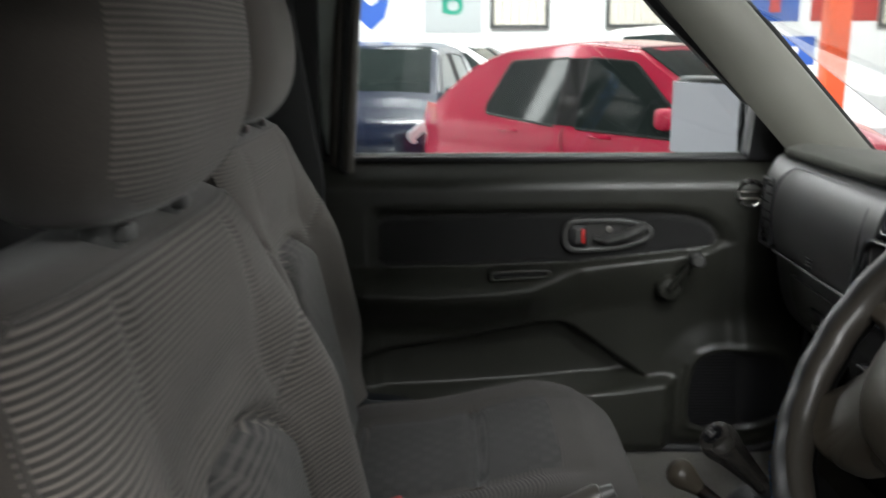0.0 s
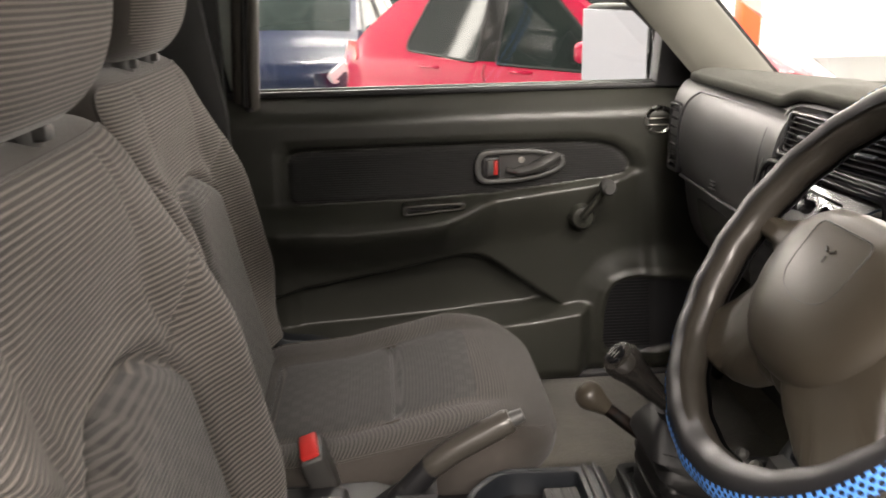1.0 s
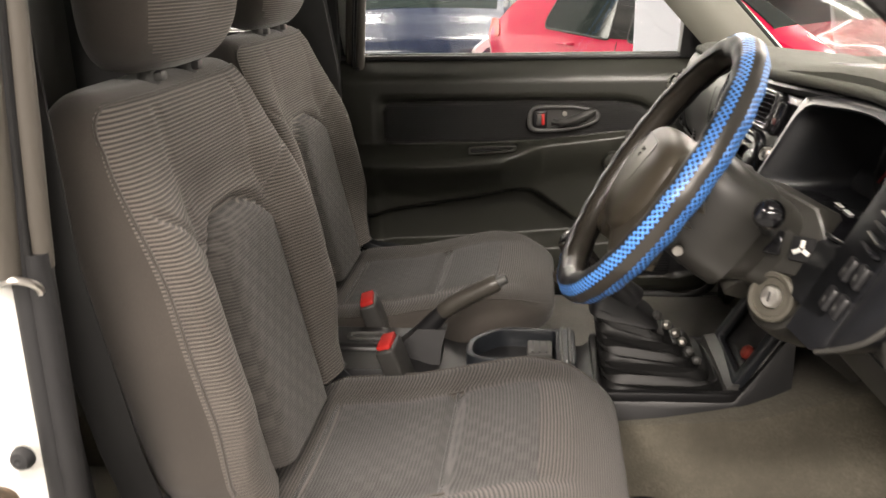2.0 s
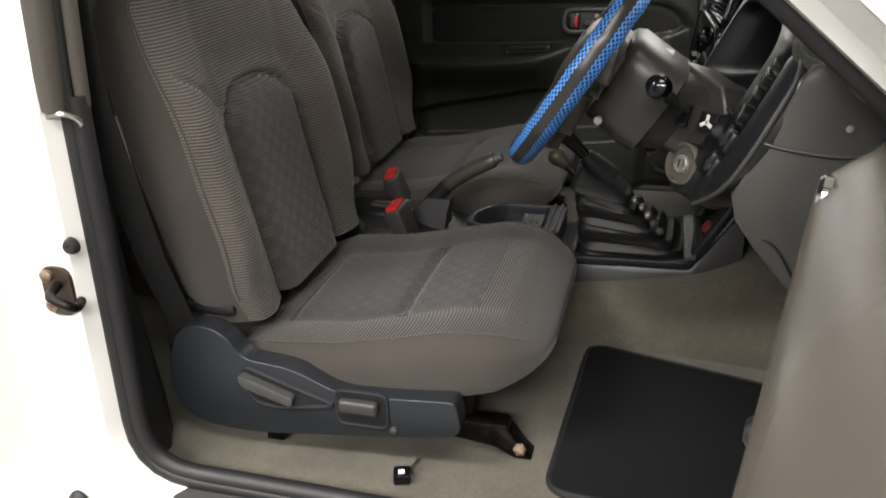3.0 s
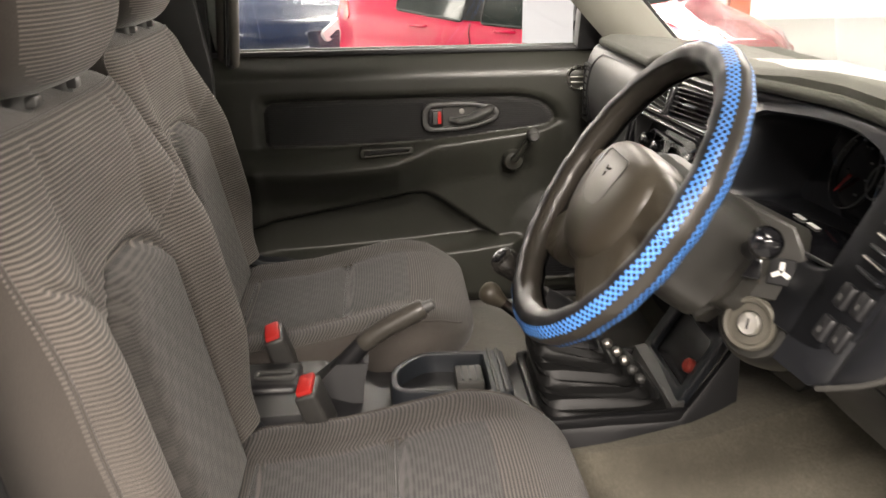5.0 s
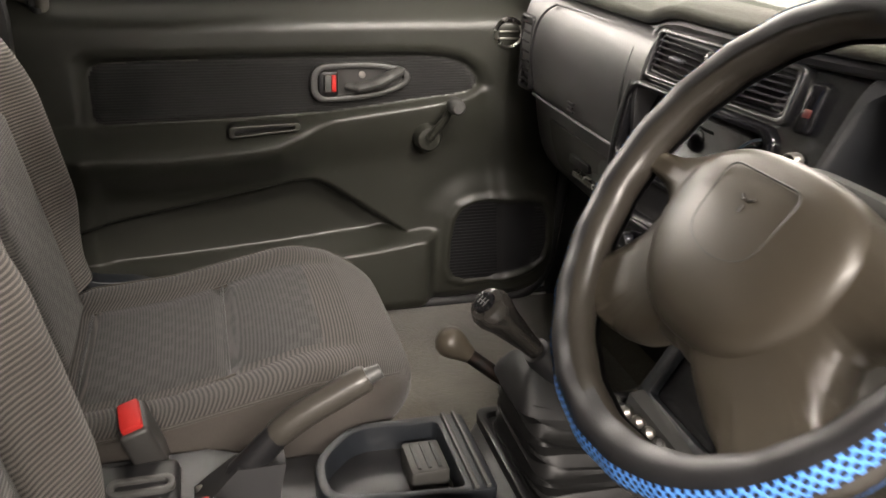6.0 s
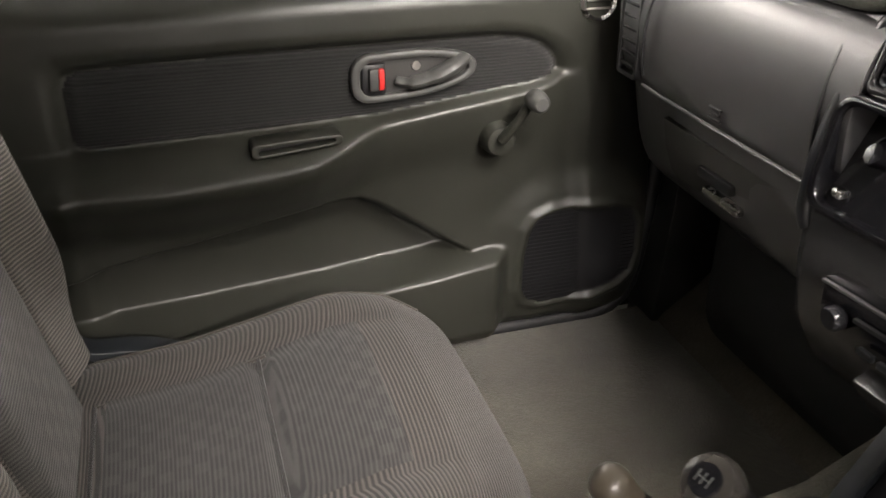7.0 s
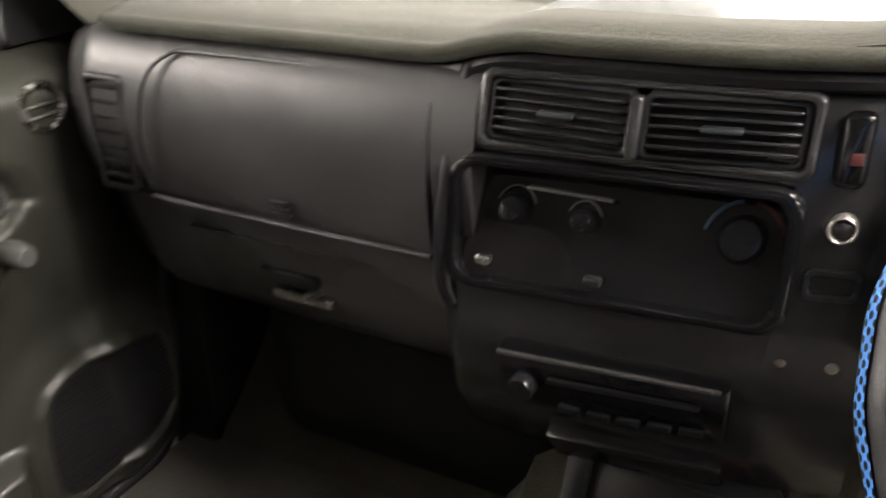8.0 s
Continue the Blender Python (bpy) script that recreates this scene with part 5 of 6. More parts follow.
def dashboard():
    ob = thing("dashboard", (0.75, YC, 0.95), "dark grey moulded plastic dashboard with a felt cover on top", "dashboard")
    # main body on the passenger's side: a section run across the cab
    sec = [(1.0, 1.235), (0.80, 1.262), (0.64, 1.276), (0.592, 1.272), (0.574, 1.258), (0.562, 1.225), (0.558, 1.185), (0.562, 1.140), (0.570, 1.112), (0.580, 1.104), (0.590, 1.098), (0.592, 1.085), (0.598, 1.050), (0.610, 1.005), (0.635, 0.965), (0.690, 0.930), (0.80, 0.915), (1.0, 0.92)]
    sec = [(p.x, p.y) for p in spline([(x, z, 0) for x, z in sec], 3)]
    rings = []
    for y in np.linspace(1.105, 1.597, 44):
        e = smooth(1.53, 1.60, y)
        rings.append([(x + 0.030 * e * (1 if x < 0.72 else 0) + 0.010 * smooth(1.2, 1.6, y), y, z - 0.012 * e * (1 if z > 1.2 else 0)) for x, z in sec])
    body = part("body", loft(rings, closed=True), M_DASH, ob, "grained dark grey dash panel", 50)
    # airbag lid seam and its mark
    seam = [(0.5635, 1.462, 1.128), (0.556, 1.458, 1.18), (0.561, 1.448, 1.232), (0.574, 1.425, 1.258), (0.5795, 1.38, 1.2625), (0.5795, 1.15, 1.2625)]
    part("lid_seam", tube(spline(seam, 6), 0.0022, 6), M_BLACK, body)
    part("lid_seam", tube(spline([(0.5795, 1.158, 1.2625), (0.577, 1.148, 1.256), (0.566, 1.144, 1.236), (0.5575, 1.144, 1.185), (0.5605, 1.144, 1.14), (0.567, 1.145, 1.116)], 6), 0.0022, 6), M_BLACK, body)
    part("lid_edge", tube(spline([(0.5685, 1.468, 1.112), (0.5665, 1.40, 1.112), (0.5635, 1.25, 1.113), (0.562, 1.145, 1.114)], 5), 0.0026, 8), M_DASH, body)
    for k in range(3):
        part("lid_mark", bx((0.5605, 1.30, 1.137 - k * 0.006), (0.003, 0.022 - 0.004 * (k % 2), 0.0028), 0.0005), M_BLACK, body)
    # side vent
    vent = part("side_vent", ring_prism(rrect(1.512, 1.172, 0.052, 0.122, 0.008), rrect(1.512, 1.172, 0.038, 0.108, 0.005), "x", 0.585, 0.566, 0.003), M_BLACK, ob, "upright side vent with short slats")
    part("vent_back", bx((0.584, 1.512, 1.172), (0.006, 0.042, 0.112), 0), M_GLOSS, vent)
    for k in range(7):
        part("slat", bx((0.572, 1.512, 1.126 + k * 0.0155), (0.012, 0.036, 0.005), 0.0015, 1, Euler((0, 0.5, 0)).to_matrix()), M_MATTE, vent)
    # glove box below
    lid = []
    for y in np.linspace(1.13, 1.45, 12):
        lid.append([(x, y, z) for x, z in ((0.594, 1.072), (0.602, 1.035), (0.616, 0.998), (0.640, 0.968), (0.655, 0.975), (0.62, 1.03), (0.606, 1.074))])
    glove = part("glove_box", loft(lid), M_DASHLOW, ob, "dark grey glove box lid")
    part("handle", bx((0.604, 1.318, 1.012), (0.012, 0.075, 0.012), 0.004), M_CHROME, glove, "worn silvery glove box latch")
    part("latch_recess", bx((0.600, 1.330, 1.034), (0.010, 0.070, 0.014), 0.003), M_BLACK, glove)
    part("lock", bx((0.590, 1.118, 1.078), (0.010, 0.020, 0.008), 0.003), M_STEEL, glove)
    # black body added under the glove box to stand in for the footwell's shade
    box = []
    for x, y0, y1, z0, z1 in ((0.700, 1.10, 1.42, 0.78, 0.925), (0.722, 1.06, 1.47, 0.72, 0.945), (0.80, 1.03, 1.50, 0.69, 0.95), (0.985, 1.02, 1.51, 0.69, 0.95)):
        box.append([(x, *p) for p in rrect((y0 + y1) / 2, (z0 + z1) / 2, y1 - y0, z1 - z0, 0.04, 4)])
    part("footwell_shade", loft(box), M_MATTE, ob, "black body standing in for the shade under the dash", 50)
    centre_stack(ob)

    # instrument binnacle: frame leaning away from the driver, deep dark well
    def lean(y, z):
        """The frame's plane: it leans forward to its top and turns to face the driver at its outer end."""
        return 0.606 + 0.5 * (z - 1.25) + 0.13 * (0.80 - y)

    outer = smooth_loop([(0.80, 1.08, 0.02), (0.80, 1.288, 0.03), (0.62, 1.297, 0.08), (0.48, 1.286, 0.10), (0.415, 1.245, 0.06), (0.415, 1.12, 0.05), (0.455, 1.08, 0.04)], 0.03, 6)
    well = smooth_loop([(0.786, 1.150, 0.02), (0.786, 1.268, 0.03), (0.62, 1.284, 0.08), (0.535, 1.270, 0.06), (0.508, 1.235, 0.03), (0.500, 1.165, 0.02), (0.53, 1.148, 0.02)], 0.03, 6)
    bm = bmesh.new()
    loops = []
    for loop, back in ((outer, 0.16), (outer, 0.006), (grow(outer, -0.004), 0.0), (grow(well, 0.004), 0.0), (well, 0.006), (well, 0.05)):
        loops.append([bm.verts.new((lean(y, z) + back, y, z)) for y, z in loop])
    loops.append([bm.verts.new((lean(y, z) + 0.13, YC + (y - YC) * 0.97 - 0.01, 1.2 + (z - 1.2) * 0.9)) for y, z in well])
    n = len(outer)
    for a, b in zip(loops, loops[1:]):
        for i in range(n):
            k = (i + 1) % n
            bm.faces.new((a[i], a[k], b[k], b[i]))
    bm.faces.new(loops[-1])
    bmesh.ops.recalc_face_normals(bm, faces=bm.faces)
    bin_ = part("binnacle", bm, M_BEZEL, ob, "dark satin instrument surround with a deep well", 40)
    # dials on the back of the well
    face = part("dial_face", bx((0.722, 0.645, 1.205), (0.006, 0.26, 0.125), 0.01, 2, Euler((0, 0.35, 0)).to_matrix()), M_GLOSS, bin_, "dark glossy instrument face")
    for y, r in ((0.70, 0.046), (0.595, 0.046), (0.645, 0.02)):
        part("dial_ring", tube([(0.716 + 0.35 * r * math.sin(a), y + r * math.cos(a), 1.208 + r * math.sin(a)) for a in np.linspace(0, 2 * math.pi, 40, endpoint=False)], 0.0012, 6, True), M_GREYPL, face)
    for y, dy, dz in ((0.70, 0.022, -0.026), (0.595, -0.036, -0.006)):
        part("needle", tube([(0.712, y, 1.202), (0.706, y + dy, 1.202 + dz)], [0.0022, 0.0009], 6), M_RED, face, "red needle")
    for k in range(9):
        a = radians(215 - k * 31)
        for y in (0.70, 0.595):
            part("print_bar", bx((0.7115 + 0.0135 * math.sin(a), y + 0.038 * math.cos(a), 1.208 + 0.038 * math.sin(a)), (0.002, 0.005, 0.0022), 0), M_GREYPL, face)
    for k, y in enumerate((0.690, 0.655)):
        part("print_bar", bx((0.650, y, 1.1535), (0.006, 0.024, 0.001), 0), M_WHITEMARK, bin_)
    # steel bracket low in the well
    part("bracket", bx((0.645, 0.645, 1.148), (0.09, 0.27, 0.008), 0.002), M_GLOSS, bin_)
    part("edge_strip", tube([(0.572, 0.76, 1.152), (0.585, 0.65, 1.151), (0.602, 0.51, 1.155)], 0.0028, 8), M_BEZEL, bin_, "worn edge of the surround")
    # outer end of the surround: vent and switch column, then a rounded black flank
    rings = []
    def lip_y(z):
        return interp(z, (1.056, 1.064, 1.078, 1.098, 1.125, 1.175, 1.235, 1.252, 1.262), (0.440, 0.425, 0.400, 0.372, 0.357, 0.353, 0.363, 0.380, 0.410))

    for z in (1.262, 1.258, 1.250, 1.235, 1.215, 1.19, 1.16, 1.13, 1.11, 1.095, 1.08, 1.068, 1.060, 1.056):
        yo = lip_y(z)
        inner_y = max(0.428, yo + 0.004)
        ring = [(0.0, 0.510), (0.0, 0.480), (0.0, inner_y + 0.003), (0.004, inner_y)]
        ring += [(0.004 - 0.015 * math.sin(math.pi * s) ** 0.7 * smooth(0.0, 0.05, inner_y - yo), inner_y + (yo - inner_y) * s) for s in (0.12, 0.25, 0.4, 0.55, 0.7, 0.85)]
        ring += [(0.0, yo), (0.012, yo - 0.002), (0.10, yo), (0.10, 0.510)]
        rings.append([(lean(y, z) + dx, y, z) for dx, y in ring])
    pan = part("switch_panel", loft(rings), M_BEZEL, bin_, "black vent and switch column with a rounded flank", 50)
    part("flank_lip", tube(spline([(lean(lip_y(z), z) - 0.001, lip_y(z), z) for z in (1.258, 1.248, 1.23, 1.20, 1.165, 1.13, 1.105, 1.088, 1.072, 1.060)], 4), 0.0032, 8), M_DASHLOW, pan, "thin grey lip")
    R = Euler((0, 0.46, -0.13)).to_matrix()
    for k in range(7):
        z = 1.168 + k * 0.0115
        part("vent_slat", bx((lean(0.456, z) - 0.002, 0.456, z), (0.010, 0.050, 0.0042), 0.001, 1, R), M_BEZEL, pan)
        part("slat_edge", bx((lean(0.456, z) - 0.0075, 0.456, z + 0.003), (0.002, 0.044, 0.0014), 0, 1, R), M_STEEL if k % 2 else M_BEZEL, pan)
    for dy, z in ((-0.013, 1.142), (0.013, 1.142), (-0.013, 1.108), (0.013, 1.108)):
        part("switch", bx((lean(0.456 + dy, z) - 0.001, 0.456 + dy, z), (0.010, 0.022, 0.028), 0.004, 2, R), M_BLACK, pan)
        part("switch_mark", bx((lean(0.456 + dy, z) - 0.0066, 0.456 + dy, z), (0.0012, 0.006, 0.006), 0, 1, R), M_GREYPL, pan)
    # driver's lower panels: knee panel, then the dash end that runs down to the floor
    knee = []
    for y, dx in ((0.80, 0.02), (0.74, 0.005), (0.62, 0.0), (0.50, 0.008), (0.43, 0.030), (0.40, 0.045)):
        knee.append([(x + dx, y, z) for x, z in ((0.90, 1.13), (0.60, 1.13), (0.590, 1.10), (0.594, 1.055), (0.618, 1.01), (0.655, 0.965), (0.705, 0.915), (0.78, 0.875), (0.90, 0.86))])
    kn = part("knee_panel", loft(knee), M_DASHLOW, ob, "dark grey knee panel below the wheel", 45)
    rings = []
    for z, x in ((1.262, 0.69), (1.255, 0.665), (1.238, 0.655), (1.20, 0.640), (1.165, 0.6245), (1.13, 0.607), (1.10, 0.593), (1.07, 0.600), (1.035, 0.625), (1.00, 0.655), (0.95, 0.700), (0.90, 0.735), (0.84, 0.785), (0.76, 0.835), (0.66, 0.88)):
        rings.append([(x + a, y, z) for a, y in ((0.05, 0.45), (0.012, 0.43), (0.010, 0.395), (0.006, 0.372), (0.0055, 0.356), (0.016, 0.350), (0.06, 0.347), (0.14, 0.345), (0.20, 0.345), (0.20, 0.45))])
    en = part("dash_end", loft(rings), M_DASHLOW, ob, "dark grey dash end panel", 45)
    part("end_seam", tube(spline([(0.628, 0.353, 1.167), (0.645, 0.348, 1.164), (0.69, 0.3455, 1.158), (0.735, 0.3435, 1.160), (0.750, 0.3430, 1.18), (0.757, 0.3430, 1.25)], 6), 0.0019, 6), M_BLACK, en)
    part("panel_seam", tube(spline([(0.596, 0.47, 1.072), (0.606, 0.43, 1.068), (0.616, 0.385, 1.060), (0.636, 0.352, 1.050), (0.655, 0.3475, 1.040), (0.690, 0.3465, 0.985), (0.748, 0.350, 0.915), (0.80, 0.348, 0.85)], 6), 0.0015, 6), M_BLACK, en)
    part("screw", lathe([(0.005, 0), (0.004, 0.002), (0, 0.0025)], (0.715, 0.3465, 1.19), (-0.2, -1, 0), 10), M_STEEL, en)
    # dash core so that nothing shows through
    part("core", bx((0.86, 0.60, 1.18), (0.24, 0.42, 0.14), 0.01), M_BLACK, ob)
    return ob


def dash_cover():
    """Felt cover lying on the dash, with a rolled front hem."""
    ob = thing("dash_cover", (0.8, YC, 1.28), "grey-green felt dash cover with a rolled hem", "dash cover")
    ys = np.linspace(0.335, 1.56, 110)

    def edge(y):
        x = interp(y, (0.335, 0.36, 0.40, 0.45, 0.55, 0.65, 0.75, 0.80, 0.87, 0.95, 1.08, 1.105, 1.125, 1.15, 1.50, 1.56), (0.75, 0.69, 0.662, 0.663, 0.668, 0.658, 0.634, 0.618, 0.604, 0.594, 0.587, 0.586, 0.588, 0.590, 0.592, 0.63))
        z = interp(y, (0.335, 0.36, 0.40, 0.44, 0.50, 0.56, 0.65, 0.80, 0.90, 1.08, 1.105, 1.13, 1.16, 1.50, 1.56), (1.246, 1.250, 1.256, 1.268, 1.291, 1.302, 1.306, 1.304, 1.301, 1.300, 1.296, 1.286, 1.283, 1.281, 1.272))
        return x, z

    rows, hem = [], []
    for y in ys:
        x, z = edge(y)
        hem.append((x, y, z - 0.002))
        row = []
        for t in np.linspace(0, 1, 26):
            xx = x + (1.0 - x) * t
            crown = interp(y, (0.335, 0.42, 0.55, 0.72, 0.85, 1.0), (0.0, 0.006, 0.016, 0.016, 0.006, 0.004)) * math.exp(-(t / 0.5) ** 2)
            zz = z + (1.247 - z) * smooth(0.0, 1.0, t) + 0.008 * smooth(0, 0.06, t) + crown + 0.0018 * noise.noise(Vector((xx * 14, y * 14, 2)))
            row.append((xx, y, zz))
        rows.append(row)
    bm = loft([r + [(p[0], p[1], p[2] - 0.012) for p in r[::-1]] for r in rows])
    part("felt", bm, M_DASHMAT, ob, "", 60)
    part("hem", tube(spline(hem[::3], 3), 0.0085, 10), M_DASHMAT, ob, "rolled felt hem")
    # black tube added below the hem to draw the dark line under it
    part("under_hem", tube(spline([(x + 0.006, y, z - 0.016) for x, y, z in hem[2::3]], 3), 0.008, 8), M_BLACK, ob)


def column():
    ob = thing("steering_column", (0.58, 0.61, 1.05), "dark grey steering column shroud with ignition lock", "steering column")
    ax = Vector((-math.cos(radians(34)), 0, math.sin(radians(34))))
    hub = Vector((0.401, 0.622, 1.215))
    up = Vector((math.sin(radians(34)), 0, math.cos(radians(34))))
    side = Vector((0, 1, 0))
    rings = []
    for d, w, h, c in ((0.030, 0.060, 0.050, 0.0), (0.036, 0.076, 0.062, 0.0), (0.048, 0.084, 0.068, 0.0), (0.10, 0.086, 0.070, -0.004), (0.125, 0.086, 0.070, -0.004), (0.128, 0.078, 0.064, -0.004), (0.135, 0.074, 0.062, 0.0), (0.16, 0.052, 0.058, 0.006), (0.29, 0.042, 0.052, 0.010)):
        o = hub - ax * d + up * c
        rings.append([o + side * w * sgnpow(math.cos(a), 0.5) + up * h * sgnpow(math.sin(a), 0.5) for a in np.linspace(0, 2 * math.pi, 56, endpoint=False)])
    sh = part("shroud", loft(rings), M_SHROUD, ob, "two-part dark grey column shroud", 35)
    part("screw", lathe([(0.007, 0), (0.006, 0.003), (0, 0.003)], (0.422, 0.5365, 1.138), (-0.1, -1, 0), 12), M_STEEL, sh)
    # flat side panel that carries the stalk, the sticker and the lock
    pn = Vector((-0.55, -0.75, 0.35)).normalized()
    face = [Vector(p) for p in ((0.471, 0.621, 1.103), (0.512, 0.612, 1.146), (0.514, 0.636, 1.202), (0.535, 0.621, 1.203), (0.585, 0.574, 1.180), (0.595, 0.547, 1.140), (0.579, 0.542, 1.103), (0.538, 0.572, 1.102), (0.517, 0.583, 1.092), (0.490, 0.591, 1.068))]
    mid = sum(face, Vector()) / len(face)
    rows = [[mid + (p - mid) * k - pn * d for p in face] for k, d in ((1.10, 0.075), (1.06, 0.012), (1.02, 0.004), (0.97, 0.0015), (0.05, 0.0015))]
    part("side_panel", loft(rows), M_SHROUD, ob, "flat dark grey panel of the column shroud", 30)
    # ignition barrel on its own boss
    ig = Vector((0.540, 0.560, 1.073))
    n = Vector((-0.72, -0.62, 0.30)).normalized()
    boss = part("ignition_boss", lathe([(0.058, -0.075), (0.052, -0.04), (0.044, -0.016), (0.039, -0.010), (0.030, -0.009)], ig, n, 32), M_SHROUD, ob)
    ring = part("ignition_ring", lathe([(0.020, -0.012), (0.031, -0.008), (0.031, 0.001), (0.0285, 0.004), (0.025, 0.003), (0.0235, -0.001), (0.015, -0.001), (0.015, -0.012)], ig, n, 36), plastic("ring_plastic", (0.095, 0.088, 0.072), 0.45), ob, "worn grey ring round the ignition lock")
    part("lock_barrel", lathe([(0.0135, -0.012), (0.0135, 0.001), (0.0115, 0.004), (0.0, 0.004)], ig, n, 28), M_BARREL, ring, "bright ignition barrel")
    q = n.to_track_quat("Z", "Y").to_matrix()
    part("key_slot", bx(ig + n * 0.0045, (0.0022, 0.012, 0.001), 0, 1, q), M_BLACK, ring)
    # stalk with a round end
    st = Vector((0.504, 0.468, 1.203))
    part("stalk", tube([Vector((0.530, 0.575, 1.150)), Vector((0.522, 0.55, 1.165)), st], [0.014, 0.009, 0.008], 12), M_BLACK, ob)
    part("stalk_end", lathe([(0.008, -0.016), (0.015, -0.010), (0.017, 0.002), (0.014, 0.012), (0.006, 0.016), (0, 0.0165)], st, (-0.35, -0.9, 0.35), 24), M_GLOSS, ob, "glossy black round stalk end")
    part("stalk_slot", bx(Vector((0.532, 0.5665, 1.142)), (0.034, 0.030, 0.008), 0.003, 2, pn.to_track_quat("Z", "Y").to_matrix()), M_GLOSS, ob)
    # pale three-leaved sticker
    sn = Vector((-0.55, -0.75, 0.35)).normalized()
    sq = sn.to_track_quat("Z", "Y").to_matrix()
    sc = Vector((0.5705, 0.5610, 1.1335))
    stick = part("sticker", bx(sc, (0.028, 0.030, 0.003), 0.001, 1, sq), M_BLACK, ob, "small dark sticker with three pale leaves")
    for a in (90, 210, 330):
        c = sc + sq @ Vector((0.0062 * math.cos(radians(a)), 0.0062 * math.sin(radians(a)), 0.0022))
        part("sticker_leaf", bx(c, (0.0095, 0.0055, 0.001), 0.0004, 1, sq @ Euler((0, 0, radians(a))).to_matrix()), M_WHITEMARK, stick)
    # panel that carries the stalk, between column and switches
    pan = []
    for y, x, z, h in ((0.70, 0.60, 1.10, 0.03), (0.60, 0.59, 1.105, 0.035), (0.56, 0.585, 1.10, 0.035), (0.52, 0.60, 1.09, 0.035), (0.47, 0.615, 1.085, 0.03)):
        pan.append([(x - 0.02, y, z - h), (x - 0.015, y, z), (x + 0.015, y, z + h), (x + 0.06, y, z + h * 0.8), (x + 0.06, y, z - h)])
    part("cowl", loft(pan), M_DASHLOW, ob)
    return ob


def steering_wheel():
    c, R, r, tilt = Vector((0.401, 0.622, 1.215)), 0.1735, 0.0158, radians(34)
    n = Vector((-math.cos(tilt), 0, math.sin(tilt)))
    u = Vector((0, -1, 0))            # to the driver's right
    v = Vector((math.sin(tilt), 0, math.cos(tilt)))
    ob = thing("steering_wheel", c, "brown-grey steering wheel with a black and blue cover", "steering wheel")

    def at(a, b, d):
        return c + u * a + v * b + n * d

    # rim: inner leather, black cover, and two blue perforated bands round it
    N, K = 160, 28

    def rim(test, rr, name, mat, parent, label, lift=0.0):
        bm = bmesh.new()
        uv = bm.loops.layers.uv.new("UVMap")
        grid = {}

        def vert(i, j):
            if (i % N, j % K) not in grid:
                a, q = 2 * math.pi * i / N, 2 * math.pi * j / K
                wob = 1 + 0.03 * math.sin(a * 23 + q)
                rad = R + (rr * wob) * math.cos(q)
                grid[(i % N, j % K)] = bm.verts.new(at(rad * math.cos(a), rad * math.sin(a), rr * wob * math.sin(q)))
            return grid[(i % N, j % K)]

        for i in range(N):
            for j in range(K):
                if test(360 * (i + 0.5) / N, (360 * (j + 0.5) / K + 180) % 360 - 180):
                    f = bm.faces.new((vert(i, j), vert(i + 1, j), vert(i + 1, j + 1), vert(i, j + 1)))
                    for loop, (di, dj) in zip(f.loops, ((0, 0), (1, 0), (1, 1), (0, 1))):
                        loop[uv].uv = ((i + di) * 2 * math.pi * R / N, (j + dj) * 2 * math.pi * rr / K)
        bmesh.ops.recalc_face_normals(bm, faces=bm.faces)
        return part(name, bm, mat, parent, label, 80)

    rm = rim(lambda a, q: True, r, "rim", M_RIM, ob, "dark brown leather rim")
    rim(lambda a, q: -140 < q < (143 if a > 262 or a < 100 else 120), r + 0.0035, "rim_cover", M_COVER, rm, "black slip-on cover")
    rim(lambda a, q: 24 < q < 63 if a > 250 or a < 100 else 10 < q < 40, r + 0.0048, "blue_band", M_BLUE, rm, "blue perforated band")
    rim(lambda a, q: -9 < q < (23 if a > 250 or a < 100 else 9), r + 0.0044, "cover_ridge", M_RIM, rm, "brown-grey strip between the bands")
    rim(lambda a, q: -58 < q < -10, r + 0.0048, "blue_band", M_BLUE, rm, "blue perforated band")
    # hub pad: a soft dome, flattened below
    rings = []
    for s, d in ((0.98, -0.040), (1.0, -0.012), (0.985, 0.002), (0.95, 0.010), (0.88, 0.016), (0.76, 0.021), (0.55, 0.025), (0.3, 0.027), (0.05, 0.0275)):
        ring = []
        for a in np.linspace(0, 2 * math.pi, 72, endpoint=False):
            ca, sa = math.cos(a), math.sin(a)
            w = 0.095 - 0.012 * smooth(0.0, 1.0, -sa)
            ring.append(at(s * w * sgnpow(ca, 0.75), s * (0.060 if sa > 0 else 0.086) * sgnpow(sa, 0.8) - 0.004, d))
        rings.append(ring)
    hub = part("hub_pad", loft(rings), M_WHEEL, ob, "domed brown-grey hub pad", 70)
    # embossed lid: a rounded shield with a shallow seam
    lid = smooth_loop([(-0.040, 0.034, 0.012), (0.040, 0.034, 0.012), (0.036, -0.022, 0.016), (0.0, -0.032, 0.03), (-0.036, -0.022, 0.016)], 0.012)
    part("pad_seam", tube([at(a, b, 0.0272 - 0.9 * (a * a + b * b)) for a, b in lid], 0.0008, 6, True), M_SHROUD, hub)
    for k in range(3):
        p, q2 = (0.008 * math.cos(2.1 * k + 0.5), 0.012 + 0.008 * math.sin(2.1 * k + 0.5))
        part("pad_mark", tube([at(p * 0.3, 0.012 + (q2 - 0.012) * 0.3, 0.0276), at(p, q2, 0.0272)], 0.0012, 6), M_SHROUD, hub)
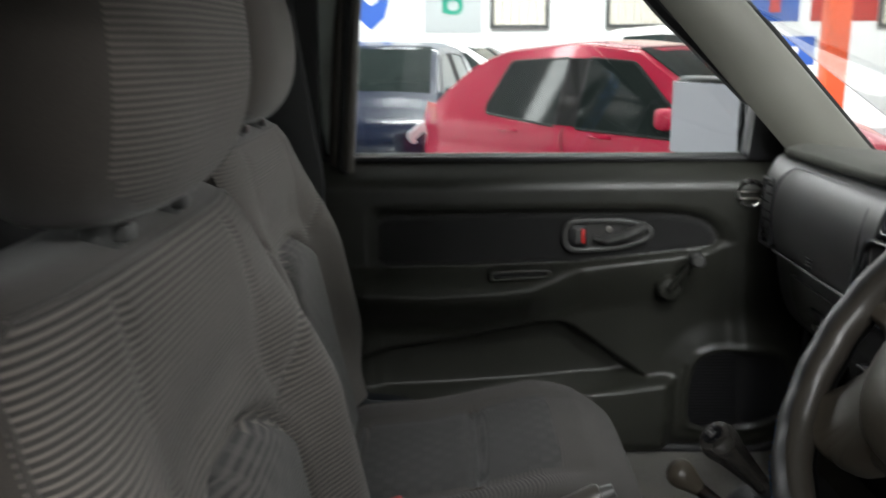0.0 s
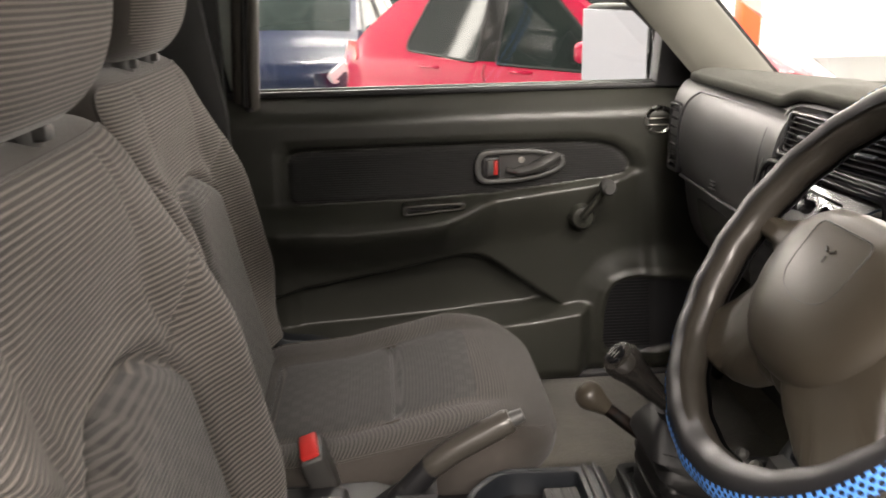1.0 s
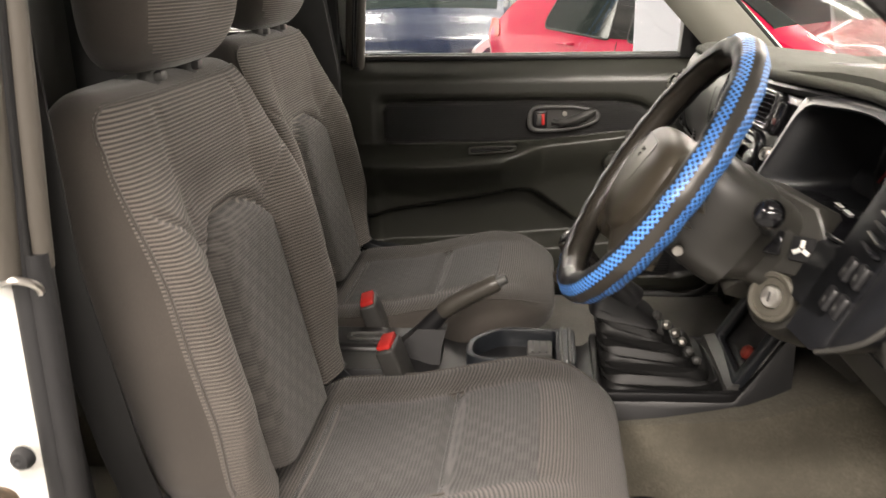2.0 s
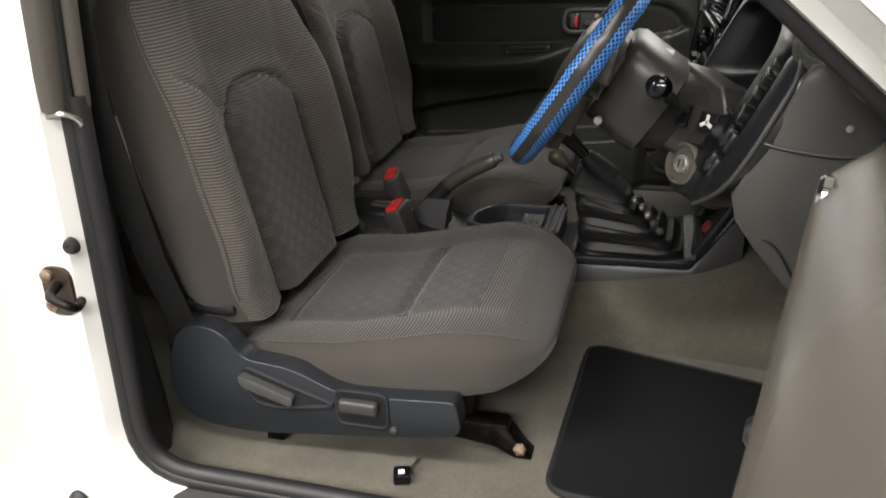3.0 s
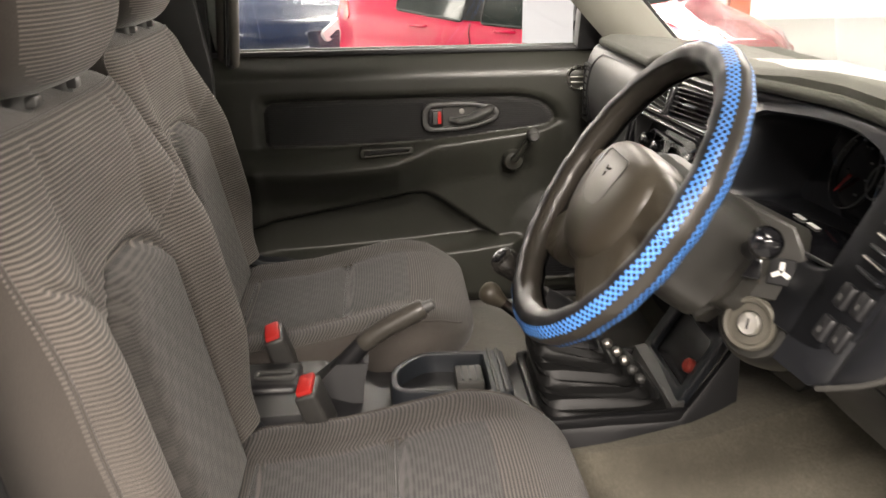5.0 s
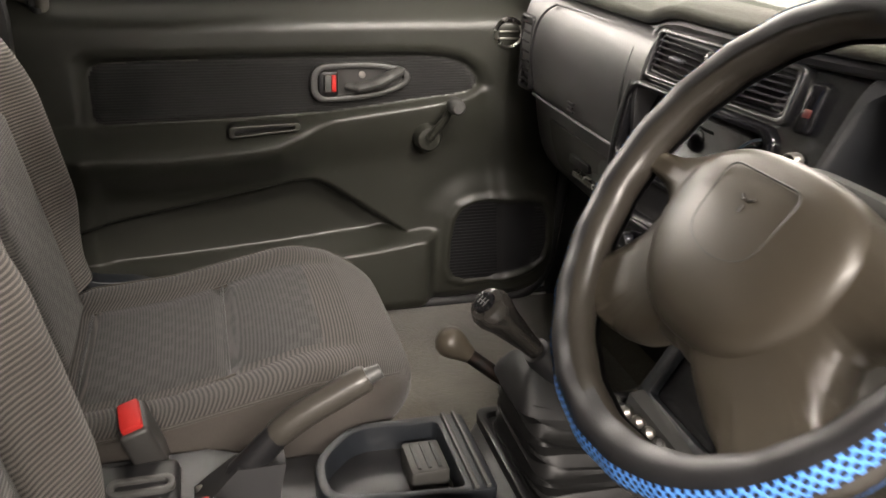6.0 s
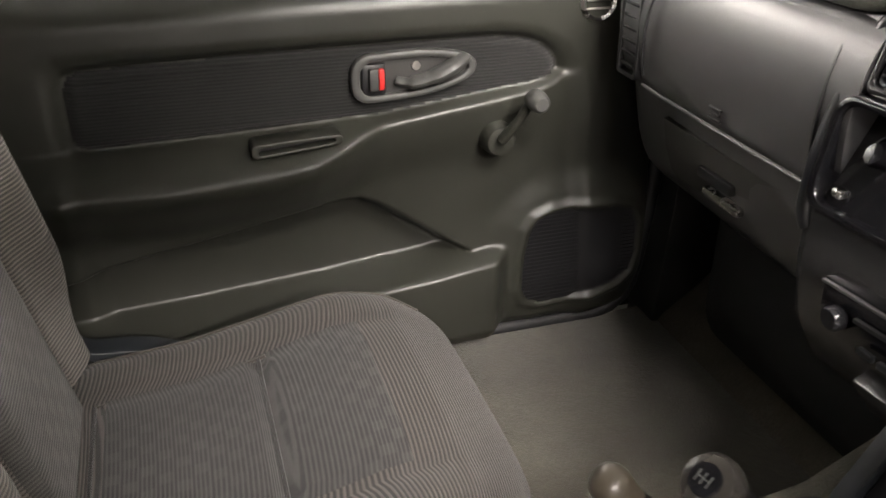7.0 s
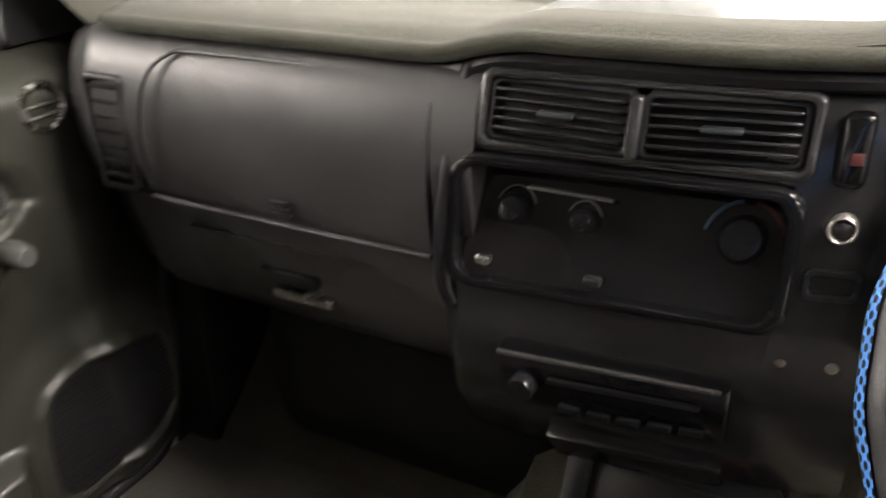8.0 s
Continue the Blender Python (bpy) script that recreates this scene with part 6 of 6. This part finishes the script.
    # four spokes that flare out of the hub and run into the rim
    lobes = ((358, 334, 88), (178, 88, 202), (233, 202, 268), (303, 268, 334))
    turn, away = (0, 14, 28, 43, 55, 62, 66, 71, 76, 80, 83, 86, 88, 93, 96, 102, 110, 124, 140, 160, 180), (0.096, 0.102, 0.140, 0.172, 0.172, 0.150, 0.134, 0.122, 0.116, 0.118, 0.128, 0.146, 0.172, 0.172, 0.150, 0.124, 0.106, 0.084, 0.066, 0.058, 0.056)

    def reach(a):
        """How far the cast spokes stand out from the hub: the same to both sides of the wheel's lower spoke gap."""
        return interp(abs((a - 268 + 180) % 360 - 180), turn, away)

    for c0, lo, hi in lobes:
        hi2 = hi if hi > lo else hi + 360
        rows = []
        for a in np.linspace(lo, hi2, 110):
            rr, ca, sa = reach(a), math.cos(radians(a)), math.sin(radians(a))
            row = []
            for s, drop in ((0.30, 0.0), (0.5, 0.0), (0.68, 0.0), (0.82, 0.001), (0.92, 0.004), (0.975, 0.010), (1.0, 0.020), (0.985, 0.030), (0.93, 0.036), (0.5, 0.040)):
                rad = s * rr
                base = interp(rad, (0, 0.06, 0.09, 0.125, 0.15, 0.17), (0.018, 0.014, 0.006, -0.003, -0.004, 0.004))
                row.append(at(rad * ca, rad * sa, base - drop * (1.0 if rad < 0.15 else 0.6)))
            rows.append(row)
        part("spoke", loft(rows, closed=False), M_WHEEL, ob, "brown-grey flared spoke", 70)
    part("boss", lathe([(0.075, 0), (0.068, 0.03), (0.05, 0.05)], at(0, -0.005, -0.095), n, 32), M_SHROUD, ob)
    return ob


dashboard()
dash_cover()
column()
steering_wheel()
# ---- centre console, levers and small things ----
def console():
    ob = thing("centre_console", (0.3, YC, 0.74), "black plastic centre console with gear levers and an open tray", "console")
    # long low body
    rings = []
    for x, w, z in ((-0.16, 0.085, 0.80), (-0.14, 0.09, 0.812), (0.02, 0.09, 0.815), (0.11, 0.085, 0.79), (0.34, 0.095, 0.785), (0.36, 0.118, 0.795), (0.46, 0.120, 0.79), (0.575, 0.112, 0.79), (0.60, 0.105, 0.82), (0.66, 0.10, 0.91)):
        c = 0.935
        rings.append([(x, c + s * w * a, FLOOR + 0.06 + (z - FLOOR - 0.06) * b) for s, a, b in ((-1, 1.12, 0), (-1, 1.03, 0.85), (-1, 0.97, 1), (1, 0.97, 1), (1, 1.03, 0.85), (1, 1.12, 0))])
    body = part("body", loft(rings), M_BLACK, ob, "black moulded console body", 35)
    # rim round the gaiter
    o = [(u, w) for u, w in smooth_loop([(0.352, 0.812, 0.02), (0.575, 0.822, 0.02), (0.60, 0.85, 0.02), (0.60, 1.02, 0.02), (0.575, 1.05, 0.02), (0.352, 1.055, 0.02)], 0.02)]
    i = [(u, w) for u, w in smooth_loop([(0.364, 0.826, 0.015), (0.560, 0.834, 0.015), (0.575, 0.86, 0.015), (0.575, 1.01, 0.015), (0.560, 1.038, 0.015), (0.364, 1.042, 0.015)], 0.015)]
    part("rim", ring_prism(o, i, "z", 0.786, 0.803, 0.003), M_BLACK, body)
    # cubby between gaiter and dash, with lighter socket
    cub = part("front_cubby", prism([(0.585, 0.80), (0.648, 0.905), (0.668, 0.895), (0.61, 0.79)], "y", 0.845, 1.03, 0.004), M_STACK, body)
    frame_bm = ring_prism(rrect(0.9375, 0.0, 0.194, 0.130, 0.014), rrect(0.9375, -0.002, 0.150, 0.088, 0.008), "x", 0.004, -0.012, 0.003)
    part("cubby_frame", xform(frame_bm, Matrix.Translation((0.6135, 0, 0.855)) @ Matrix.Rotation(radians(31), 4, "Y")), M_SEATPL, cub, "dark grey rounded frame of the cubby")
    part("lighter", lathe([(0.012, 0), (0.012, 0.006), (0.008, 0.010), (0, 0.010)], (0.600, 0.872, 0.853), (-0.85, 0, 0.5), 18), plain("lighter_red", (0.20, 0.03, 0.02), 0.3), cub, "small dark red lighter knob")
    # paler strip before the gaiter: the light on the console's inner wall, as colour
    part("lit_front_strip", loft([[(0.552, 1.02, 0.800), (0.572, 1.02, 0.806), (0.575, 1.02, 0.822), (0.556, 1.02, 0.818)], [(0.560, 0.836, 0.794), (0.580, 0.836, 0.798), (0.582, 0.836, 0.812), (0.562, 0.836, 0.806)]]), M_GREYPL, body, "paler grey strip for the lit console wall before the gaiter")
    # tray in front of the handbrake
    tray = part("tray", ring_prism(smooth_loop([(0.135, 0.890, 0.03), (0.325, 0.872, 0.012), (0.325, 1.022, 0.012), (0.185, 1.026, 0.03), (0.132, 0.965, 0.03)], 0.02), smooth_loop([(0.146, 0.900, 0.025), (0.290, 0.884, 0.010), (0.290, 1.010, 0.010), (0.190, 1.014, 0.025), (0.144, 0.962, 0.025)], 0.02), "z", 0.765, 0.822, 0.003), M_SEATPL, body, "dark grey open tray with a worn rim")
    part("tray_floor", bx((0.225, 0.95, 0.782), (0.16, 0.135, 0.008), 0.002), M_DASHLOW, tray)
    part("coin_holder", bx((0.262, 0.955, 0.800), (0.045, 0.06, 0.030), 0.004), M_DASHLOW, tray)
    for k in range(3):
        part("coin_slot", bx((0.250 + k * 0.012, 0.955, 0.8155), (0.004, 0.048, 0.002), 0), M_BLACK, tray)
    for k in range(2):
        part("tray_rib", bx((0.300 + k * 0.014, 0.948, 0.824), (0.006, 0.145, 0.006), 0.002), M_GREYPL, tray)
    # rear box
    part("rear_box", bx((-0.07, 0.962, 0.795), (0.12, 0.09, 0.06), 0.012, 3), M_BLACK, body)
    part("rear_slot", ring_prism(rrect(-0.05, 0.955, 0.07, 0.030, 0.012), rrect(-0.05, 0.955, 0.055, 0.014, 0.006), "z", 0.822, 0.830, 0.002), M_GREYPL, body)
    return ob


def gaiter():
    """Ribbed rubber boot with its two levers."""
    ob = thing("gear_levers", (0.46, 0.93, 0.80), "ribbed black rubber gaiter with two gear levers", "gear lever")
    rings = []
    nb = 8
    for k in range(nb * 4 + 1):
        t = k / (nb * 4)
        s = 1 - 0.50 * t ** 0.9 + (0.034, 0.020, -0.012, 0.010)[k % 4] * (1 - 0.3 * t)
        cx, cy, z = 0.466 - 0.066 * t, 0.935 - 0.010 * t, 0.795 + 0.108 * t
        h = 0.100 * s
        rings.append([(cx + h * sgnpow(math.cos(a), 0.32), cy + h * sgnpow(math.sin(a), 0.32), z - 0.020 * t * sgnpow(math.cos(a), 0.32) + 0.004 * math.sin(3 * a + k)) for a in np.linspace(0, 2 * math.pi, 48, endpoint=False)])
    boot = part("gaiter", loft(rings), plastic("gaiter_rubber", (0.0095, 0.0095, 0.0095), 0.48, relief=0.15, spec=0.35), ob, "pleated black rubber gaiter", 30)
    cap = [[(0.400 + dx + s * 0.054 * sgnpow(math.cos(a), 0.35), 0.925 + s * 0.054 * sgnpow(math.sin(a), 0.35), z - 0.012 * sgnpow(math.cos(a), 0.35)) for a in np.linspace(0, 2 * math.pi, 40, endpoint=False)] for s, dx, z in ((1.06, 0.0, 0.900), (0.98, -0.002, 0.910), (0.62, -0.012, 0.932), (0.40, -0.010, 0.944), (0.30, -0.008, 0.945))]
    part("gaiter_cap", loft(cap), M_RUBBER, boot, "folded top of the gaiter", 30)
    # bright lumps for the highlights on worn pleat corners, on the side of the dash
    for k, (x, y, z) in enumerate(((0.452, 0.880, 0.912), (0.466, 0.872, 0.899), (0.480, 0.868, 0.887), (0.491, 0.862, 0.874), (0.502, 0.856, 0.861), (0.514, 0.850, 0.848))):
        part("pleat_glint", lathe([(0.003, -0.007), (0.0075, -0.003), (0.008, 0.003), (0.004, 0.008), (0, 0.0085)], (x, y, z), (0.5, -0.6, 0.4), 10), M_STEEL if k in (1, 2, 3) else M_GREYPL, boot, "bright lump for the highlight on a worn pleat corner")
    # main lever and knob
    kn = Vector((0.314, 0.893, 1.028))
    foot = Vector((0.405, 0.915, 0.930))
    d = (kn - foot).normalized()
    part("lever", tube([foot, foot.lerp(kn, 0.5), kn], [0.013, 0.010, 0.009], 12), M_BLACKMETAL, ob)
    sleeve = tube([foot - d * 0.01, foot + d * 0.03, foot + d * 0.055], [0.028, 0.022, 0.015], 16)
    part("lever_sleeve", sleeve, M_RUBBER, ob)
    knob = part("knob", lathe([(0.010, -0.085), (0.012, -0.060), (0.015, -0.035), (0.018, -0.014), (0.022, 0.002), (0.022, 0.010), (0.0185, 0.0165), (0.009, 0.0195), (0, 0.020)], kn, d, 26), M_KNOB, ob, "glossy brown-black gear knob")
    q = d.to_track_quat("Z", "Y").to_matrix()
    cap = part("knob_cap", lathe([(0.012, 0.0186), (0.0115, 0.021), (0, 0.022)], kn, d, 26), M_GLOSS, knob)
    for ox, oy in ((-0.005, 0), (0, 0), (0.005, 0)):
        part("shift_mark", bx(kn + q @ Vector((ox, oy, 0.0222)), (0.0007, 0.009, 0.0006), 0, 1, q), M_GREYPL, knob)
    part("shift_mark", bx(kn + q @ Vector((0, 0, 0.0222)), (0.0107, 0.0007, 0.0006), 0, 1, q), M_GREYPL, knob)
    # transfer lever with its ball
    b = Vector((0.302, 1.003, 0.934))
    f2 = Vector((0.395, 0.968, 0.865))
    part("transfer_lever", tube(spline([f2 + Vector((0.02, -0.005, -0.03)), f2, f2.lerp(b, 0.6), b], 5), 0.009, 12), M_BLACKMETAL, ob)
    d2 = (b - f2).normalized()
    part("transfer_collar", lathe([(0.016, 0), (0.022, 0.012), (0.020, 0.03), (0.011, 0.045)], f2 - d2 * 0.012, d2, 18), M_RUBBER, ob)
    part("transfer_knob", lathe([(0.010, -0.028), (0.013, -0.018), (0.018, -0.006), (0.019, 0.003), (0.016, 0.011), (0.009, 0.0165), (0, 0.0175)], b, d2, 24), M_WHEEL, ob, "worn brown-grey ball knob")


def handbrake():
    ob = thing("handbrake", (0.05, 0.93, 0.80), "dark grey handbrake lever with a worn grip", "handbrake")
    pts = [(0.03, 0.93, 0.79), (0.055, 0.93, 0.845), (0.095, 0.93, 0.890)]
    part("lever", tube(pts, [0.017, 0.015, 0.012], 12, flat=1.2), M_BLACK, ob)
    part("gaiter", loft([[(0.04 + sx * a + dx, 0.93 + sy * 0.030 * s, z) for sx, sy in ((-1, -1), (1, -1), (1, 1), (-1, 1)) for a in (0.05 * s,)] for dx, s, z in ((0.0, 1.0, 0.80), (0.015, 0.75, 0.83), (0.035, 0.5, 0.86))]), M_RUBBER, ob)
    grip = spline([(0.090, 0.93, 0.886), (0.12, 0.93, 0.908), (0.16, 0.93, 0.930), (0.19, 0.93, 0.946)], 4)
    part("grip", tube(grip, [0.013] + [0.0155] * (len(grip) - 2) + [0.013], 16), plastic("grip_plastic", (0.046, 0.042, 0.036), 0.30), ob, "worn grey plastic grip")
    part("button", tube([(0.188, 0.93, 0.945), (0.204, 0.93, 0.952)], [0.010, 0.008], 14), M_GREYPL, ob)
    part("ratchet_plate", bx((0.035, 0.945, 0.80), (0.06, 0.006, 0.05), 0.003), M_STEEL, ob)


def buckle(x, y, z, yaw, label):
    ob = thing("belt_buckle", (x, y, z - 0.10), label, "belt buckle", "belt buckles")
    rot = Euler((0.12, -0.30, yaw)).to_matrix()
    up = rot @ Vector((0, 0, 1))
    c = Vector((x, y, z))
    part("body", bx(c - up * 0.048, (0.034, 0.056, 0.092), 0.006, 3, rot), M_BUCKLE, ob, "black plastic buckle body")
    part("press_button", bx(c - up * 0.001, (0.024, 0.046, 0.012), 0.003, 2, rot), M_RED, ob, "red press button")
    part("stalk", tube([c - up * 0.08, c - up * 0.12 + Vector((-0.01, 0, 0)), c - up * 0.17 + Vector((-0.02, 0, 0))], 0.011, 10, flat=0.6), M_BLACK, ob)


def floor_mat(corners, label):
    ob = thing("floor_mat", (0.6, corners[0][1], FLOOR), label, "floor mat")
    out = smooth_loop(corners, 0.04, 6)
    part("carpet_face", prism(out, "z", FLOOR + 0.001, FLOOR + 0.010, 0.003), M_FLOORMAT, ob)
    part("binding", tube([(u, w, FLOOR + 0.006) for u, w in out], 0.0055, 8, True), M_RUBBER, ob, "black bound edge")


def key_fob():
    ob = thing("small_switch", (0.18, 0.305, FLOOR), "small black plastic fob lying on the carpet", "fob")
    part("body", bx((0.180, 0.305, FLOOR + 0.008), (0.026, 0.030, 0.015), 0.004, 2, Euler((0, 0, 0.3)).to_matrix()), M_GLOSS, ob)
    part("mark", bx((0.180, 0.303, FLOOR + 0.0162), (0.009, 0.009, 0.001), 0, 1, Euler((0, 0, 0.3)).to_matrix()), M_WHITEMARK, ob)
    part("pin", tube([(0.190, 0.318, FLOOR + 0.010), (0.196, 0.345, FLOOR + 0.012)], 0.003, 8), M_STEEL, ob)


console()
gaiter()
handbrake()
buckle(-0.060, 1.021, 0.872, 0.1, "black belt buckle with a red button by the passenger seat")
buckle(0.010, 0.832, 0.873, -0.1, "black belt buckle with a red button by the driver's seat")
floor_mat([(0.405, 0.748, 0.04), (0.388, 0.318, 0.04), (0.70, 0.300, 0.04), (0.80, 0.640, 0.05)], "black carpet floor mat on the driver's floor")
key_fob()


def belt_latch():
    """Lap end of the passenger's belt, lying behind the cushion by the door."""
    ob = thing("belt_tongue", (-0.17, 1.52, 0.80), "black belt end with a steel tongue beside the passenger seat", "seat belt")
    part("webbing", loft([[(x, y - 0.020, z), (x, y + 0.020, z + 0.004), (x + 0.003, y + 0.020, z + 0.007), (x + 0.003, y - 0.020, z + 0.003)] for x, y, z in ((-0.24, 1.555, 0.93), (-0.215, 1.545, 0.86), (-0.19, 1.535, 0.815), (-0.15, 1.525, 0.797), (-0.10, 1.525, 0.79))]), M_STRAP, ob)
    part("tongue", bx((-0.185, 1.512, 0.820), (0.030, 0.008, 0.022), 0.003, 2, Euler((0.2, 0.5, 0.3)).to_matrix()), M_STEEL, ob, "steel belt tongue")


belt_latch()


def wiper(y0, y1):
    ob = thing("wiper", (1.06, y0, 1.2), "black wiper blade resting on the windscreen", "wiper", "wipers")
    part("arm", tube([(1.10, y0, 1.185), (1.07, (y0 + y1) / 2, 1.205), (1.045, y1, 1.215)], [0.012, 0.007, 0.005], 8), M_BLACK, ob)
    part("blade", tube([(1.075, y0 - 0.05, 1.20), (1.05, y1 + 0.2, 1.215)], 0.007, 6), M_RUBBER, ob)


wiper(1.35, 0.95)
wiper(0.75, 0.40)


# ---- parked cars ----
def car(at, heading, paint_mat, label, L=3.9, W=1.70, H=1.49, belt=0.93, hatch=True):
    """A small parked car. heading: degrees, the way its nose points. Built along +x from tail to nose, then turned."""
    m = Matrix.Translation((*at, 0)) @ Matrix.Rotation(radians(heading), 4, "Z")
    ob = thing("parked_car", (*at, 0), label, "car", "parked cars")

    def put(n, bm, mats, parent, lab="", angle=38, stub=0.72):
        """Places a piece; the short bonnet is drawn in behind the windscreen's base."""
        for v in bm.verts:
            if v.co.x > 2.9 * L / 3.9:
                v.co.x = 2.9 * L / 3.9 + (v.co.x - 2.9 * L / 3.9) * stub
        return part(n, xform(bm, m), mats, parent, lab, angle)

    top_x = [0.0, 0.04, 0.12, 0.30, 0.62, 0.9, 1.6, 2.15, 2.75, 2.95, 3.35, 3.70, 3.85, 3.90]
    top_z = [0.76, 0.88, 0.95, 1.09, 1.33, 1.435, 1.49, 1.44, 1.12, 1.00, 0.90, 0.78, 0.66, 0.58]
    k = L / 3.9
    hz = H / 1.49

    def roof(x):
        return interp(x / k, top_x, top_z) * hz

    def half(x):
        return W / 2 * interp(x / k, (0, 0.08, 0.35, 1.0, 3.0, 3.6, 3.82, 3.9), (0.78, 0.88, 0.97, 1.0, 0.99, 0.93, 0.80, 0.66))

    def flank(x, z):
        """Half width of the body at a height."""
        w = half(x)
        t = roof(x)
        if z <= belt:
            return w * interp(z, (0.22, 0.35, 0.58, 0.72, 0.80, 0.84, belt), (0.90, 0.97, 1.0, 0.962, 0.992, 0.985, 0.955))
        return w * 0.955 - (z - belt) * 0.36

    rings = []
    for x in np.concatenate([np.linspace(0, 0.5, 10), np.linspace(0.6, 3.2, 26), np.linspace(3.3, 3.9, 12)]) * k:
        t = roof(x)
        zs = [0.22, 0.35, 0.50, 0.62, 0.72, min(0.82, t - 0.06), min(belt, t - 0.04)] + [min(belt, t - 0.04) + (t - 0.03 - min(belt, t - 0.04)) * f for f in (0.25, 0.5, 0.75, 1.0)]
        pts = [(flank(x, z), z) for z in zs]
        w = pts[-1][0]
        pts += [(w * 0.90, t - 0.008), (w * 0.6, t + 0.004), (0, t + 0.01)]
        rings.append([(x, y, z) for y, z in pts] + [(x, -y, z) for y, z in pts[::-1][1:]])
    body = put("body", loft(rings), paint_mat, ob, "", 50)
    # side windows, standing a touch proud of the flank
    for sgn in (-1, 1):
        for pts in ([(0.86, belt + 0.12), (0.86, belt + 0.05), (1.58, belt - 0.01), (1.58, 1.37), (1.02, 1.34)],
                    [(1.76, belt - 0.015), (2.76, belt - 0.04), (2.62, belt + 0.08), (2.15, 1.345), (1.76, 1.37)]):
            loop = smooth_loop([(x * k, z * (hz if z > 1.2 else 1), 0.04) for x, z in pts], 0.04)
            bm = bmesh.new()
            o = [bm.verts.new((x, sgn * (flank(x, z) + 0.006), z)) for x, z in loop]
            i = [bm.verts.new((x, sgn * (flank(x, z) - 0.02), z)) for x, z in loop]
            bm.faces.new(o if sgn > 0 else o[::-1])
            for a in range(len(o)):
                b = (a + 1) % len(o)
                bm.faces.new((o[a], o[b], i[b], i[a]))
            bmesh.ops.recalc_face_normals(bm, faces=bm.faces)
            w = put("side_window", bm, M_CARGLASS, ob, "dark tinted side window")
            rim = tube([(x, sgn * (flank(x, z) + 0.004), z) for x, z in loop], 0.010, 6, True)
            put("window_rubber", rim, M_RUBBER, w)
        pil = smooth_loop([(1.57 * k, belt), (1.77 * k, belt), (1.77 * k, 1.37 * hz), (1.57 * k, 1.37 * hz)], 0.01)
        put("door_pillar", loft([[(x, sgn * (flank(x, z) + d), z) for x, z in pil] for d in (-0.01, 0.009)]), M_MATTE, ob)
        for x0 in (1.14, 2.0):
            hp = [(x0 * k + s, sgn * (flank(x0 * k + s, 0.835) + b), 0.835 + 0.006) for s, b in ((-0.085, 0.0), (-0.065, 0.024), (0.0, 0.030), (0.065, 0.024), (0.085, 0.0))]
            put("door_handle", tube(spline(hp, 4), 0.012, 8), paint_mat, ob, "body-coloured door handle")
        for x0 in (1.66, 2.65):
            put("door_gap", tube([(x0 * k, sgn * (flank(x0 * k, z) + 0.0005), z) for z in np.linspace(0.33, belt - 0.02, 9)], 0.004, 6), M_BLACK, ob)
        mx = 2.58 * k
        put("wing_mirror", bx((mx, sgn * (flank(mx, 0.98) + 0.11), 1.0), (0.12, 0.21, 0.14), 0.045, 4), paint_mat, ob)
        tl = smooth_loop([(0.02, 0.80), (0.30, 0.86), (0.22, 0.99), (0.06, 1.0)], 0.04)
        put("tail_lamp", loft([[(x * k, sgn * (flank(x * k, z) + d), z) for x, z in tl] for d in (-0.02, 0.010)]), M_TAIL, ob, "red tail lamp")
        hl = smooth_loop([(3.46, 0.70), (3.80, 0.62), (3.83, 0.70), (3.62, 0.82), (3.36, 0.83)], 0.03)
        put("headlamp", loft([[(x * k, sgn * (flank(x * k, z) + d), z) for x, z in hl] for d in (-0.02, 0.012)]), M_LAMP, ob, "clear headlamp")
        for x0 in (0.72, 3.13):
            wy = W / 2 - 0.10
            tyre = put("wheel", lathe([(0.10, -0.09), (0.26, -0.10), (0.30, -0.08), (0.305, 0.0), (0.30, 0.08), (0.26, 0.10), (0.20, 0.085), (0.10, 0.07), (0, 0.07)], (x0 * k, sgn * wy, 0.305), (0, sgn, 0), 32), M_RUBBER, ob, "black tyre", stub=1.0)
            rim = put("hubcap", lathe([(0.19, 0), (0.185, 0.012), (0.06, 0.018), (0, 0.024)], (x0 * k, sgn * (wy + 0.085), 0.305), (0, sgn, 0), 28), M_STEEL, tyre, stub=1.0)
    # windscreen and rear glass
    for xs, name in (((2.08, 2.96), "windscreen"), ((0.60, 0.16), "rear_glass")):
        rows = []
        for t in np.linspace(0.06, 0.94, 8):
            x = (xs[0] + (xs[1] - xs[0]) * t) * k
            w = flank(x, roof(x)) * 0.93
            rows.append([(x, w * f, roof(x) + 0.012 - 0.012 * f * f) for f in np.linspace(-1, 1, 9)])
        bm = loft(rows, closed=False)
        bmesh.ops.solidify(bm, geom=bm.faces[:], thickness=0.01)
        put(name, bm, M_CARGLASS, ob)
    put("grille", bx((3.855 * k, 0, 0.55), (0.06, 0.9, 0.14), 0.03), M_BLACK, ob)
    put("bumper_strip", bx((3.88 * k, 0, 0.38), (0.05, 1.1, 0.10), 0.03), M_BLACK, ob)
    return ob


car((0.23, 7.92), -45, M_REDCAR, "shiny red hatchback parked beside the pickup", L=3.78, belt=0.90)
car((-0.39, 11.34), -100, M_BLUECAR, "dark blue car with its nose towards the pickup", L=4.1, W=1.72, H=1.50)
car((-1.6, 14.6), -20, M_SILVERCAR, "pale hatchback parked near the hall wall")
car((1.6, 14.3), -12, M_SILVERCAR, "pale grey tall car parked near the hall wall", L=4.3, H=1.75)
